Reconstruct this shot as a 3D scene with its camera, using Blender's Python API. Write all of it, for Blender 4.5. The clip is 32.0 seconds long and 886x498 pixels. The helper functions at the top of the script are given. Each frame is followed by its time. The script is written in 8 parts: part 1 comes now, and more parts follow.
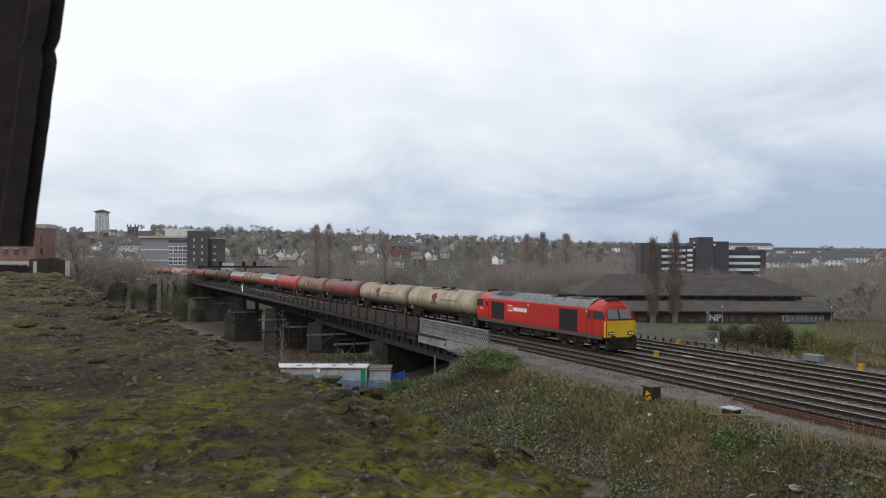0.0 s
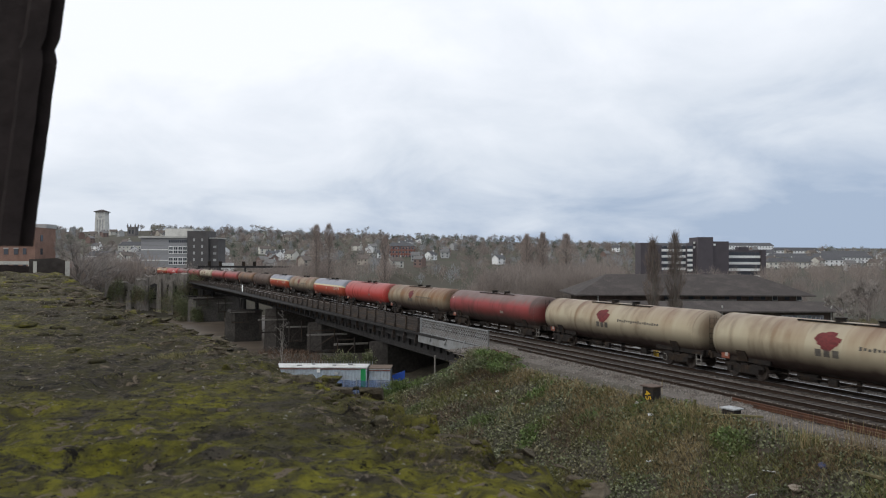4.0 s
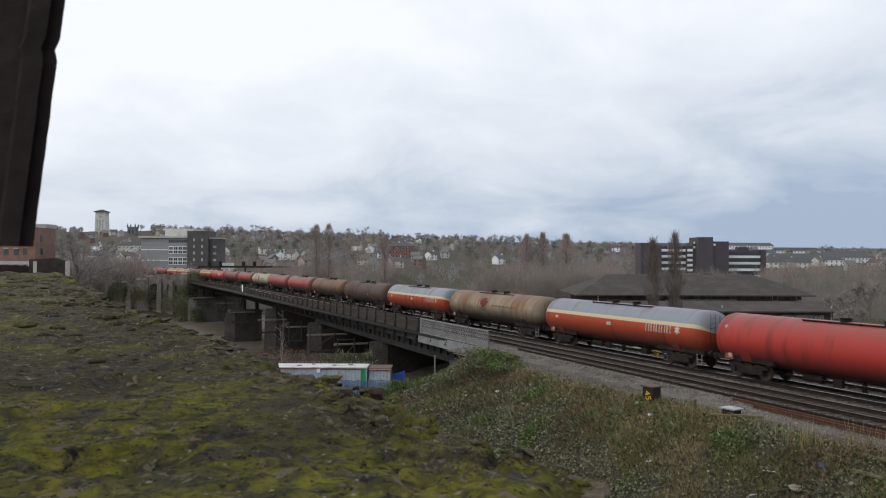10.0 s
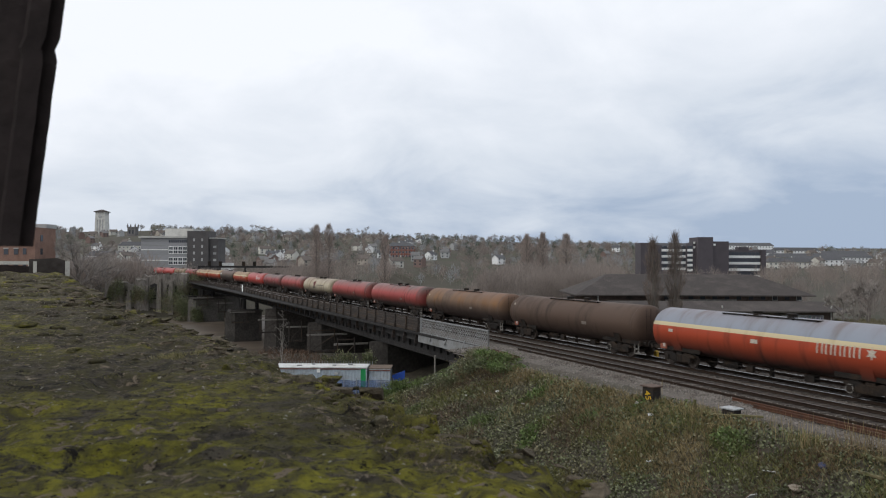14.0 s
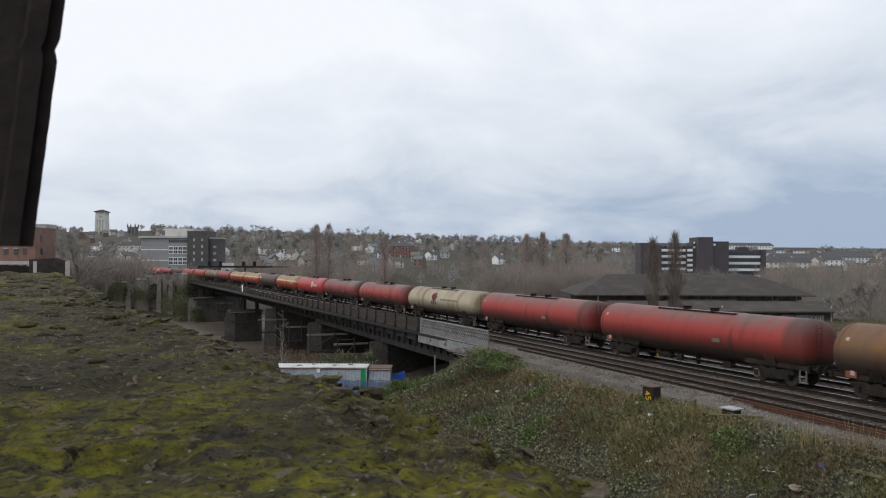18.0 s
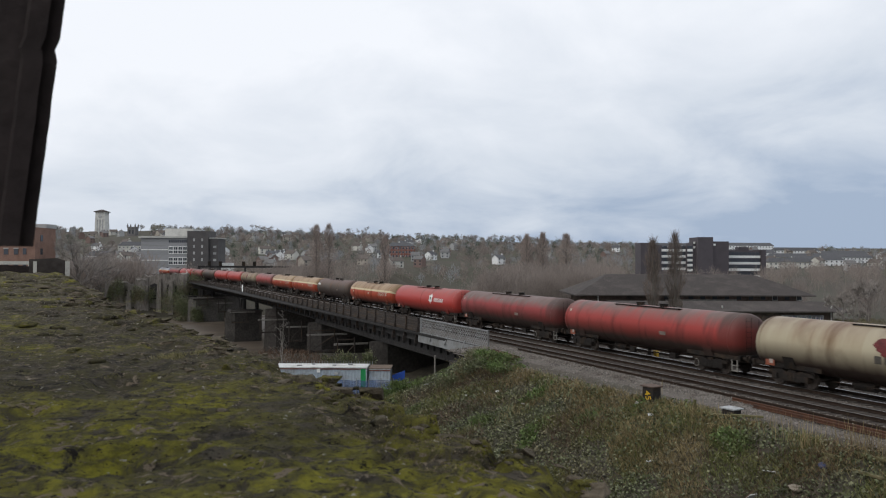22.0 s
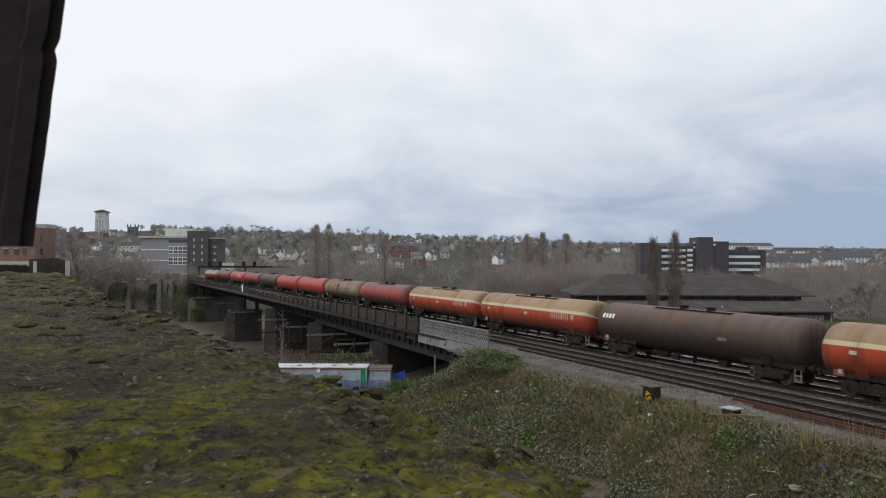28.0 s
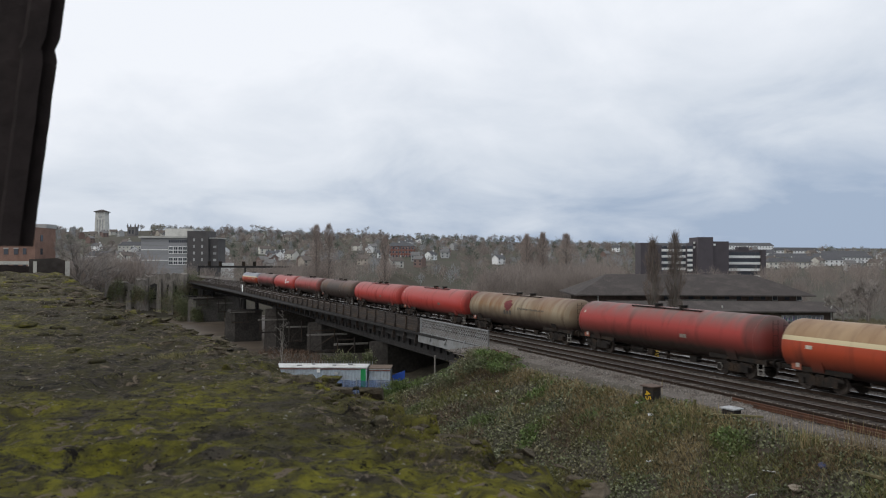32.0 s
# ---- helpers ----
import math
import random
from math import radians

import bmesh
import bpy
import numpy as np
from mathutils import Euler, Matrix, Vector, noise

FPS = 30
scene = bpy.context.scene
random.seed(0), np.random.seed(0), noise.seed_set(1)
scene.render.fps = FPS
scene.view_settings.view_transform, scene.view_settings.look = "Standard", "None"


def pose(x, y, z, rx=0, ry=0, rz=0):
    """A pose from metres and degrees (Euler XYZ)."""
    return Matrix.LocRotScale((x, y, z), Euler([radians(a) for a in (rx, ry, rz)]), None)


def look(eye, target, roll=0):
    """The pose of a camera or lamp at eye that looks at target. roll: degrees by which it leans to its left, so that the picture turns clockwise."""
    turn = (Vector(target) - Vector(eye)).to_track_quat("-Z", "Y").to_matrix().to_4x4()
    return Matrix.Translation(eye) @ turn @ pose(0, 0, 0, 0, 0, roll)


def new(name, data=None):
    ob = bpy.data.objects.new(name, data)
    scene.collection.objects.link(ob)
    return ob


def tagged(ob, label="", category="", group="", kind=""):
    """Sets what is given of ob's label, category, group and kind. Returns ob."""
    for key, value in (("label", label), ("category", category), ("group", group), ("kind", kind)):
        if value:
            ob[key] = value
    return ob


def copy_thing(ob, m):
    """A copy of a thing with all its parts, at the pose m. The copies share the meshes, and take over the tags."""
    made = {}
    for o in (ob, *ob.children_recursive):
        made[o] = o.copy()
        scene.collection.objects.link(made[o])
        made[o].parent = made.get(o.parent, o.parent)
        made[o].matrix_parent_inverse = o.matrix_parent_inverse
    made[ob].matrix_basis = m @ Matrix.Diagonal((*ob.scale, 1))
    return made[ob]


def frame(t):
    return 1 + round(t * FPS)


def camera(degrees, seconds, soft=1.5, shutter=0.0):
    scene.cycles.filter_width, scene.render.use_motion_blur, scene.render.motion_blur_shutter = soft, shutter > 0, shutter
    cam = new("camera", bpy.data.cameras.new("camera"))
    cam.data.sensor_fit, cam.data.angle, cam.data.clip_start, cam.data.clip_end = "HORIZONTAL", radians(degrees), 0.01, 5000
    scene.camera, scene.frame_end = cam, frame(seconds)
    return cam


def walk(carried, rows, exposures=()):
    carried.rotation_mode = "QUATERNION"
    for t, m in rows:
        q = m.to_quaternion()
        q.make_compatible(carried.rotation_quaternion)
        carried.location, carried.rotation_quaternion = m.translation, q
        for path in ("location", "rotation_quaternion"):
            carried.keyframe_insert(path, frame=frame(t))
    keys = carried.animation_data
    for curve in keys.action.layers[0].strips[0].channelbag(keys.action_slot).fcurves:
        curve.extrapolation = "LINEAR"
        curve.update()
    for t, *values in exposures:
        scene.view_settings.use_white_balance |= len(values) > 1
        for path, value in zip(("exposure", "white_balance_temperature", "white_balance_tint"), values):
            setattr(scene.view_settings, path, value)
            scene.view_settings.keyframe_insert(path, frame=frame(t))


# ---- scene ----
# ---- camera: it stands still on the mossy wall ----
EYE = Vector((0.0, -33.54, 6.41))
FWD = Vector((-0.91914, 0.39364, 0.015427))
cam = camera(58.67, 32.0, 1.1, 0.25)
cam.data.dof.use_dof, cam.data.dof.focus_distance, cam.data.dof.aperture_fstop = True, 60.0, 14.0
CAM_POSE = look(EYE, EYE + FWD * 50, 0.21)
walk(cam, [(0, CAM_POSE), (32, CAM_POSE)], [(0, 0.0), (10, -0.03), (20, -0.08), (32, -0.12)])

# plan axes for far things: w metres along the view, u metres across it
FX, FY = -0.91925, 0.39369
RX, RY = 0.39369, 0.91925


def plan(u, w):
    return (EYE.x + w * FX + u * RX, EYE.y + w * FY + u * RY)


def uw(x, y):
    dx, dy = x - EYE.x, y - EYE.y
    return dx * RX + dy * RY, dx * FX + dy * FY


VIEW_TURN = math.degrees(math.atan2(RY, RX))   # turn that lays a thing's x axis across the view

# ---- overcast sky and a soft sun ----
SUN_EL, SUN_AZ = 42.0, 150.0
world = bpy.data.worlds.new("overcast_sky")
scene.world = world
world.use_nodes = True
wn, wl = world.node_tree.nodes, world.node_tree.links
wn.clear()
w_out = wn.new("ShaderNodeOutputWorld")
w_bg = wn.new("ShaderNodeBackground")
w_sky = wn.new("ShaderNodeTexSky")
w_sky.sky_type = "NISHITA"
w_sky.sun_disc = False
w_sky.sun_elevation, w_sky.sun_rotation = radians(SUN_EL), radians(SUN_AZ)
w_sky.air_density, w_sky.dust_density = 1.2, 2.5
w_co = wn.new("ShaderNodeTexCoord")
w_sep = wn.new("ShaderNodeSeparateXYZ")
wl.new(w_co.outputs["Generated"], w_sep.inputs[0])
w_add = wn.new("ShaderNodeMath")
w_add.operation = "ADD"
w_add.inputs[1].default_value = 0.3
wl.new(w_sep.outputs[2], w_add.inputs[0])
w_dx = wn.new("ShaderNodeMath")
w_dx.operation = "DIVIDE"
w_dy = wn.new("ShaderNodeMath")
w_dy.operation = "DIVIDE"
for node, k in ((w_dx, 0), (w_dy, 1)):
    wl.new(w_sep.outputs[k], node.inputs[0])
    wl.new(w_add.outputs[0], node.inputs[1])
w_com = wn.new("ShaderNodeCombineXYZ")
wl.new(w_dx.outputs[0], w_com.inputs[0])
wl.new(w_dy.outputs[0], w_com.inputs[1])
w_n1 = wn.new("ShaderNodeTexNoise")
w_n1.inputs["Scale"].default_value, w_n1.inputs["Detail"].default_value, w_n1.inputs["Roughness"].default_value = 2.1, 8, 0.55
w_n1.inputs["Distortion"].default_value = 0.35
w_map = wn.new("ShaderNodeMapping")
w_map.inputs["Rotation"].default_value = (0, 0, radians(24))
wl.new(w_com.outputs[0], w_map.inputs[0])
wl.new(w_map.outputs[0], w_n1.inputs["Vector"])
# grey-blue low cloud near the horizon, brighter sheet overhead
w_h = wn.new("ShaderNodeMapRange")
w_h.inputs[1].default_value, w_h.inputs[2].default_value, w_h.inputs[3].default_value, w_h.inputs[4].default_value = 0.0, 0.30, 0.05, 1.0
wl.new(w_sep.outputs[2], w_h.inputs[0])
w_ramp = wn.new("ShaderNodeValToRGB")
cr = w_ramp.color_ramp
cr.elements[0].position, cr.elements[0].color = 0.0, (0.42, 0.52, 0.68, 1)
cr.elements[1].position, cr.elements[1].color = 1.0, (1.03, 1.065, 1.13, 1)
e = cr.elements.new(0.45)
e.color = (0.76, 0.825, 0.92, 1)
w_mul = wn.new("ShaderNodeMath")
w_mul.operation = "MULTIPLY_ADD"
w_mul.inputs[1].default_value, w_mul.inputs[2].default_value = 1.15, -0.55
wl.new(w_n1.outputs[0], w_mul.inputs[0])
w_sum = wn.new("ShaderNodeMath")
w_sum.operation = "ADD"
w_sum.use_clamp = False
wl.new(w_h.outputs[0], w_sum.inputs[0])
wl.new(w_mul.outputs[0], w_sum.inputs[1])
# the cloud sheet thins towards the west and thickens over the hills to the north
w_side = wn.new("ShaderNodeVectorMath")
w_side.operation = "DOT_PRODUCT"
w_side.inputs[1].default_value = (RX * -0.56, RY * -0.56, 0)
wl.new(w_co.outputs["Generated"], w_side.inputs[0])
w_tot = wn.new("ShaderNodeMath")
w_tot.use_clamp = True
wl.new(w_side.outputs["Value"], w_tot.inputs[0])
wl.new(w_sum.outputs[0], w_tot.inputs[1])
wl.new(w_tot.outputs[0], w_ramp.inputs[0])
w_sc = wn.new("ShaderNodeVectorMath")
w_sc.operation = "SCALE"
w_sc.inputs["Scale"].default_value = 0.035
wl.new(w_sky.outputs[0], w_sc.inputs[0])
w_mix = wn.new("ShaderNodeMix")
w_mix.data_type = "RGBA"
w_mix.inputs[0].default_value = 0.93
wl.new(w_sc.outputs[0], w_mix.inputs[6])
wl.new(w_ramp.outputs[0], w_mix.inputs[7])
wl.new(w_mix.outputs[2], w_bg.inputs[0])
w_bg.inputs[1].default_value = 1.0
wl.new(w_bg.outputs[0], w_out.inputs[0])

sun = new("sun", bpy.data.lights.new("sun", "SUN"))
sun.data.energy, sun.data.angle, sun.data.color = 0.7, radians(25), (1.0, 0.96, 0.9)
sun.matrix_world = look((-40, -160, 140), (-40, 0, 0))


# ---- materials ----
def mat(name, col, rough=0.75, var=0.35, scale=1.2, fine=14.0, col2=None, bump=0.25, metal=0.0, rand=0.12, amount=0.5, spec=0.35, stretch=(1, 1, 1), island=0.0):
    """Painted, stone or earthy surface: base colour, stains of a second colour, grain, slight difference between objects."""
    m = bpy.data.materials.new(name)
    m.use_nodes = True
    n, l = m.node_tree.nodes, m.node_tree.links
    b = n["Principled BSDF"]
    tc = n.new("ShaderNodeTexCoord")
    mp = n.new("ShaderNodeMapping")
    mp.inputs["Scale"].default_value = stretch
    l.new(tc.outputs["Object"], mp.inputs[0])
    oi = n.new("ShaderNodeObjectInfo")
    off = n.new("ShaderNodeVectorMath")
    off.operation = "MULTIPLY_ADD"
    comb = n.new("ShaderNodeCombineXYZ")
    for k in range(3):
        l.new(oi.outputs["Random"], comb.inputs[k])
    l.new(comb.outputs[0], off.inputs[0])
    off.inputs[1].default_value = (37, 21, 53)
    l.new(mp.outputs[0], off.inputs[2])
    big = n.new("ShaderNodeTexNoise")
    big.inputs["Scale"].default_value, big.inputs["Detail"].default_value, big.inputs["Roughness"].default_value = scale, 6, 0.6
    l.new(off.outputs[0], big.inputs["Vector"])
    fin = n.new("ShaderNodeTexNoise")
    fin.inputs["Scale"].default_value, fin.inputs["Detail"].default_value = fine, 4
    l.new(off.outputs[0], fin.inputs["Vector"])
    r = n.new("ShaderNodeMapRange")
    r.inputs[1].default_value, r.inputs[2].default_value = 0.62 - 0.3 * amount, 0.82 - 0.3 * amount
    l.new(big.outputs[0], r.inputs[0])
    mx = n.new("ShaderNodeMix")
    mx.data_type = "RGBA"
    c2 = col2 or tuple(c * (1 - var) for c in col)
    mx.inputs[6].default_value, mx.inputs[7].default_value = (*col, 1), (*c2, 1)
    l.new(r.outputs[0], mx.inputs[0])
    hs = n.new("ShaderNodeHueSaturation")
    g = n.new("ShaderNodeMapRange")
    g.inputs[1].default_value, g.inputs[2].default_value, g.inputs[3].default_value, g.inputs[4].default_value = 0.25, 0.75, 1 - var, 1 + var
    l.new(fin.outputs[0], g.inputs[0])
    rr = n.new("ShaderNodeMapRange")
    rr.inputs[3].default_value, rr.inputs[4].default_value = 1 - rand, 1 + rand
    if island:
        geo = n.new("ShaderNodeNewGeometry")
        rr.inputs[3].default_value, rr.inputs[4].default_value = 1 - island, 1 + island
        l.new(geo.outputs["Random Per Island"], rr.inputs[0])
    else:
        l.new(oi.outputs["Random"], rr.inputs[0])
    pr = n.new("ShaderNodeMath")
    pr.operation = "MULTIPLY"
    l.new(g.outputs[0], pr.inputs[0])
    l.new(rr.outputs[0], pr.inputs[1])
    l.new(pr.outputs[0], hs.inputs["Value"])
    l.new(mx.outputs[2], hs.inputs["Color"])
    l.new(hs.outputs[0], b.inputs["Base Color"])
    b.inputs["Roughness"].default_value = rough
    b.inputs["Metallic"].default_value = metal
    b.inputs["Specular IOR Level"].default_value = spec
    if bump:
        bp = n.new("ShaderNodeBump")
        bp.inputs["Strength"].default_value = bump
        bp.inputs["Distance"].default_value = 0.05
        l.new(fin.outputs[0], bp.inputs["Height"])
        l.new(bp.outputs[0], b.inputs["Normal"])
    return m


def glow(name, col, strength):
    m = bpy.data.materials.new(name)
    m.use_nodes = True
    b = m.node_tree.nodes["Principled BSDF"]
    b.inputs["Base Color"].default_value = (*col, 1)
    b.inputs["Emission Color"].default_value = (*col, 1)
    b.inputs["Emission Strength"].default_value = strength
    return m


def glassy(name, col=(0.03, 0.035, 0.04)):
    m = bpy.data.materials.new(name)
    m.use_nodes = True
    b = m.node_tree.nodes["Principled BSDF"]
    b.inputs["Base Color"].default_value = (*col, 1)
    b.inputs["Roughness"].default_value = 0.08
    return m


M = {}
M["ground"] = mat("rough_ground", (0.062, 0.053, 0.038), 0.95, 0.35, 0.03, 2.0, (0.05, 0.052, 0.03), 0.4, rand=0)
M["ballast"] = mat("ballast", (0.125, 0.108, 0.093), 0.95, 0.55, 0.5, 14.0, (0.08, 0.066, 0.053), 1.0, rand=0)
M["oily"] = mat("oily_ballast", (0.052, 0.042, 0.035), 0.95, 0.5, 0.5, 14.0, (0.035, 0.028, 0.024), 1.0, rand=0)
M["water"] = mat("muddy_water", (0.10, 0.08, 0.062), 0.5, 0.12, 0.12, 1.5, (0.15, 0.12, 0.09), 0.3, rand=0, spec=0.12)
M["rail"] = mat("worn_rail_steel", (0.62, 0.60, 0.58), 0.3, 0.2, 0.6, 9, bump=0.05, metal=0.85)
# rusty web, darkened further: the rail's own shade is in this colour
M["rail_side"] = mat("rusty_shaded_rail_web", (0.036, 0.025, 0.019), 0.9, 0.3, 2, 20, spec=0.1)
M["rust"] = mat("rusty_spare_rail", (0.10, 0.045, 0.026), 0.9, 0.3, 2, 20, (0.065, 0.036, 0.025))
M["sleeper"] = mat("pale_concrete", (0.19, 0.175, 0.155), 0.9, 0.3, 1, 15)
M["sleeper_dark"] = mat("oily_sleeper", (0.075, 0.063, 0.053), 0.9, 0.3, 1, 15, (0.045, 0.038, 0.032))
M["iron"] = mat("weathered_iron", (0.05, 0.043, 0.039), 0.9, 0.35, 0.5, 6, (0.07, 0.05, 0.035), 0.2, spec=0.12)
M["iron_dark"] = mat("sooty_iron", (0.042, 0.04, 0.039), 0.95, 0.3, 0.6, 5, bump=0.2, spec=0.08)
M["grey_paint"] = mat("grey_painted_steel", (0.25, 0.255, 0.255), 0.6, 0.15, 0.8, 9, (0.17, 0.165, 0.155), 0.1)
M["far_rail"] = mat("dull_grey_steel", (0.17, 0.17, 0.165), 0.7, 0.2, 0.8, 9, (0.11, 0.105, 0.1), 0.1)
M["stone"] = mat("dark_stone", (0.23, 0.212, 0.195), 0.95, 0.4, 0.25, 3, (0.13, 0.12, 0.108), 0.5)
M["pier"] = mat("sooty_wet_pier_stone", (0.05, 0.044, 0.039), 0.95, 0.4, 0.35, 3, (0.028, 0.026, 0.022), 0.5)
# paler copy for the far piers: distance haze put into the stone colour
M["pier_far"] = mat("hazed_pier_stone", (0.105, 0.095, 0.085), 0.95, 0.4, 0.35, 3, (0.06, 0.062, 0.045), 0.5)
M["black"] = mat("black_running_gear", (0.018, 0.015, 0.013), 0.8, 0.4, 1.2, 9, (0.042, 0.028, 0.018), 0.15, spec=0.2)
M["wheel"] = mat("wheel_steel", (0.07, 0.055, 0.045), 0.6, 0.3, 2, 12, metal=0.3)
M["cover_grey"] = mat("pale_concrete_cover", (0.36, 0.35, 0.33), 0.85, 0.2, 3, 18, (0.24, 0.23, 0.21), 0.2)
M["white"] = mat("white_paint", (0.78, 0.78, 0.75), 0.6, 0.08, 1, 8, bump=0.05)
M["yellow_dull"] = mat("dirty_yellow_plastic", (0.46, 0.28, 0.02), 0.7, 0.25, 3, 14, (0.25, 0.16, 0.03))
M["yellow"] = mat("yellow_paint", (0.68, 0.42, 0.015), 0.5, 0.12, 1, 8, bump=0.05)
M["glass"] = glassy("dark_glass")


# ---- mesh helpers ----
def mesh_of(bm, name, material, smooth=False):
    me = bpy.data.meshes.new(name)
    bm.to_mesh(me)
    bm.free()
    for mm in (material if isinstance(material, (list, tuple)) else [material]):
        me.materials.append(mm)
    if smooth:
        me.polygons.foreach_set("use_smooth", [True] * len(me.polygons))
    return me


def part(name, bm, material, parent=None, label="", smooth=False):
    ob = new(name, mesh_of(bm, name, material, smooth))
    if parent is not None:
        ob.parent = parent
    if label:
        ob["label"] = label
    return ob


def shared(name, me, parent, m=None):
    ob = new(name, me)
    ob.parent = parent
    if m is not None:
        ob.matrix_basis = m
    return ob


def thing(name, label, category, m=None, group="", kind=""):
    ob = new(name)
    if m is not None:
        ob.matrix_basis = m
    return tagged(ob, label, category, group, kind)


def box(bm, x0, x1, y0, y1, z0, z1, bevel=0.0, mi=0, m=None):
    vs = [bm.verts.new((x, y, z)) for z in (z0, z1) for y in (y0, y1) for x in (x0, x1)]
    if m is not None:
        for v in vs:
            v.co = m @ v.co
    fs = []
    for q in ((0, 2, 3, 1), (4, 5, 7, 6), (0, 1, 5, 4), (2, 6, 7, 3), (0, 4, 6, 2), (1, 3, 7, 5)):
        f = bm.faces.new([vs[i] for i in q])
        f.material_index = mi
        fs.append(f)
    if bevel:
        es = list({ed for f in fs for ed in f.edges})
        bmesh.ops.bevel(bm, geom=es, offset=bevel, segments=1, affect="EDGES", profile=0.5)
    return bm


def bx(x0, x1, y0, y1, z0, z1, bevel=0.0):
    return box(bmesh.new(), x0, x1, y0, y1, z0, z1, bevel)


def rod(bm, a, b, r0, r1=None, n=6, cap=True, mi=0):
    a, b = Vector(a), Vector(b)
    r1 = r0 if r1 is None else r1
    d = (b - a).normalized()
    s = d.orthogonal().normalized()
    t = d.cross(s)
    ra, rb = [], []
    for i in range(n):
        k = 2 * math.pi * i / n
        o = s * math.cos(k) + t * math.sin(k)
        ra.append(bm.verts.new(a + o * r0))
        rb.append(bm.verts.new(b + o * r1))
    for i in range(n):
        j = (i + 1) % n
        bm.faces.new((ra[i], ra[j], rb[j], rb[i])).material_index = mi
    if cap:
        bm.faces.new(ra[::-1]).material_index = mi
        bm.faces.new(rb).material_index = mi
    return bm


def ring(bm, sections, close=True, mi=0):
    """Skin over a row of closed loops of points."""
    rows = [[bm.verts.new(p) for p in sec] for sec in sections]
    for a, b in zip(rows, rows[1:]):
        for i in range(len(a)):
            j = (i + 1) % len(a)
            bm.faces.new((a[i], a[j], b[j], b[i])).material_index = mi
    if close:
        bm.faces.new(rows[0][::-1]).material_index = mi
        bm.faces.new(rows[-1]).material_index = mi
    return rows


def poly(bm, pts, mi=0):
    f = bm.faces.new([bm.verts.new(p) for p in pts])
    f.material_index = mi
    return f


# ---- the line of the railway: straight, then a wide curve towards the town ----
S_CURVE, R_CURVE = -165.0, 1200.0


def track(s, lat=0.0, z=0.0):
    """Place and heading on the line, s metres along it; lat to the far side."""
    if s >= S_CURVE:
        return Vector((s, lat, z)), 0.0
    a = (S_CURVE - s) / R_CURVE
    return Vector((S_CURVE - (R_CURVE + lat) * math.sin(a), lat - (R_CURVE + lat) * (1 - math.cos(a)), z)), a


def track_pose(s, lat=0.0, z=0.0):
    p, a = track(s, lat, z)
    return Matrix.Translation(p) @ Matrix.Rotation(a, 4, "Z")
# ---- the land: one sheet, from the railway bank over the river to the hills ----
def sstep(a, b, x):
    t = min(1.0, max(0.0, (x - a) / (b - a)))
    return t * t * (3 - 2 * t)


def lump(x, y, s, seed=0.0):
    return noise.noise((x / s + seed, y / s - seed, seed * 0.7))


RIVER_Z, LOW_Z = -11.2, -6.0


def river_side(x, y):
    """Metres outside the river's edge (negative in it)."""
    c = -181.0 - 1.7 * max(0.0, y - 10.0) + 0.15 * min(0.0, y)
    return abs(x - c) - 69.0


def hills(u, w):
    k = sstep(330, 1500, w)
    left = 62 - 0.030 * max(0.0, u + 500) - 14 * sstep(300, 900, u)
    h = k * max(26.0, left) + k * 9 * lump(u, w, 260, 3.1) + k * 4 * lump(u, w, 90, 7.7)
    h += sstep(1700, 3000, w) * (14 + 24 * sstep(500, 1300, u))
    return h


def height(x, y):
    u, w = uw(x, y)
    z = LOW_Z
    rs = river_side(x, y)
    if w < 700:
        z += (RIVER_Z - 3 - LOW_Z) * (1 - sstep(-4, 9, rs)) * (1 - sstep(500, 700, w))
    z += hills(u, w)
    # railway bank on this side of the bridge
    dx, dy = max(0.0, -51.0 - x), max(-9.3 - y, y - 13.0, 0.0)
    if x < -51.0:
        dy = max(-7.0 - 2.3 * max(0.0, 1 - dx / 4) - y, y - 13.0, 0.0)
    d = math.hypot(dx * 1.0, dy)
    if d < 40:
        if y < 0:
            b = -0.32 - 0.40 * d - 0.2 * sstep(0.5, 3, d) - 0.12 * sstep(-7.6, -9.3, y)
        else:
            b = -0.32 - 0.16 * d
        b += (0.28 * lump(x, y, 3.1) + 0.14 * lump(x, y, 1.1, 5)) * sstep(0.3, 2.5, d)
        z = max(z, b)
    # bank under the line on the town side of the river
    if x < -255:
        s = x
        p, a = track(s)
        dd = abs(y - p.y) - 7.0
        z = max(z, -0.5 - 0.5 * max(0.0, dd) - 2.0 * max(0.0, x + 270) * 0.3)
    return z


def graded(stops):
    out = []
    for (a, b, step) in stops:
        n = max(1, round((b - a) / step))
        out += [a + (b - a) * i / n for i in range(n)]
    return out + [stops[-1][1]]


gx = graded([(-4600, -1600, 120), (-1600, -500, 35), (-500, -240, 13), (-240, -110, 6), (-110, -62, 2.5), (-62, -12, 0.7), (-12, 40, 4), (40, 400, 40), (400, 1600, 200)])
gy = graded([(-1700, -300, 100), (-300, -60, 20), (-60, -24, 3), (-24, -6.5, 0.6), (-6.5, 13, 2.2), (13, 60, 3), (60, 300, 10), (300, 1200, 32), (1200, 4200, 120)])
gv = [(x, y, height(x, y)) for y in gy for x in gx]
nx = len(gx)
gf = [(j * nx + i, j * nx + i + 1, (j + 1) * nx + i + 1, (j + 1) * nx + i) for j in range(len(gy) - 1) for i in range(nx - 1)]
gm = bpy.data.meshes.new("ground")
gm.from_pydata(gv, [], gf)
gm.materials.append(M["ground"])
gm.polygons.foreach_set("use_smooth", [True] * len(gm.polygons))
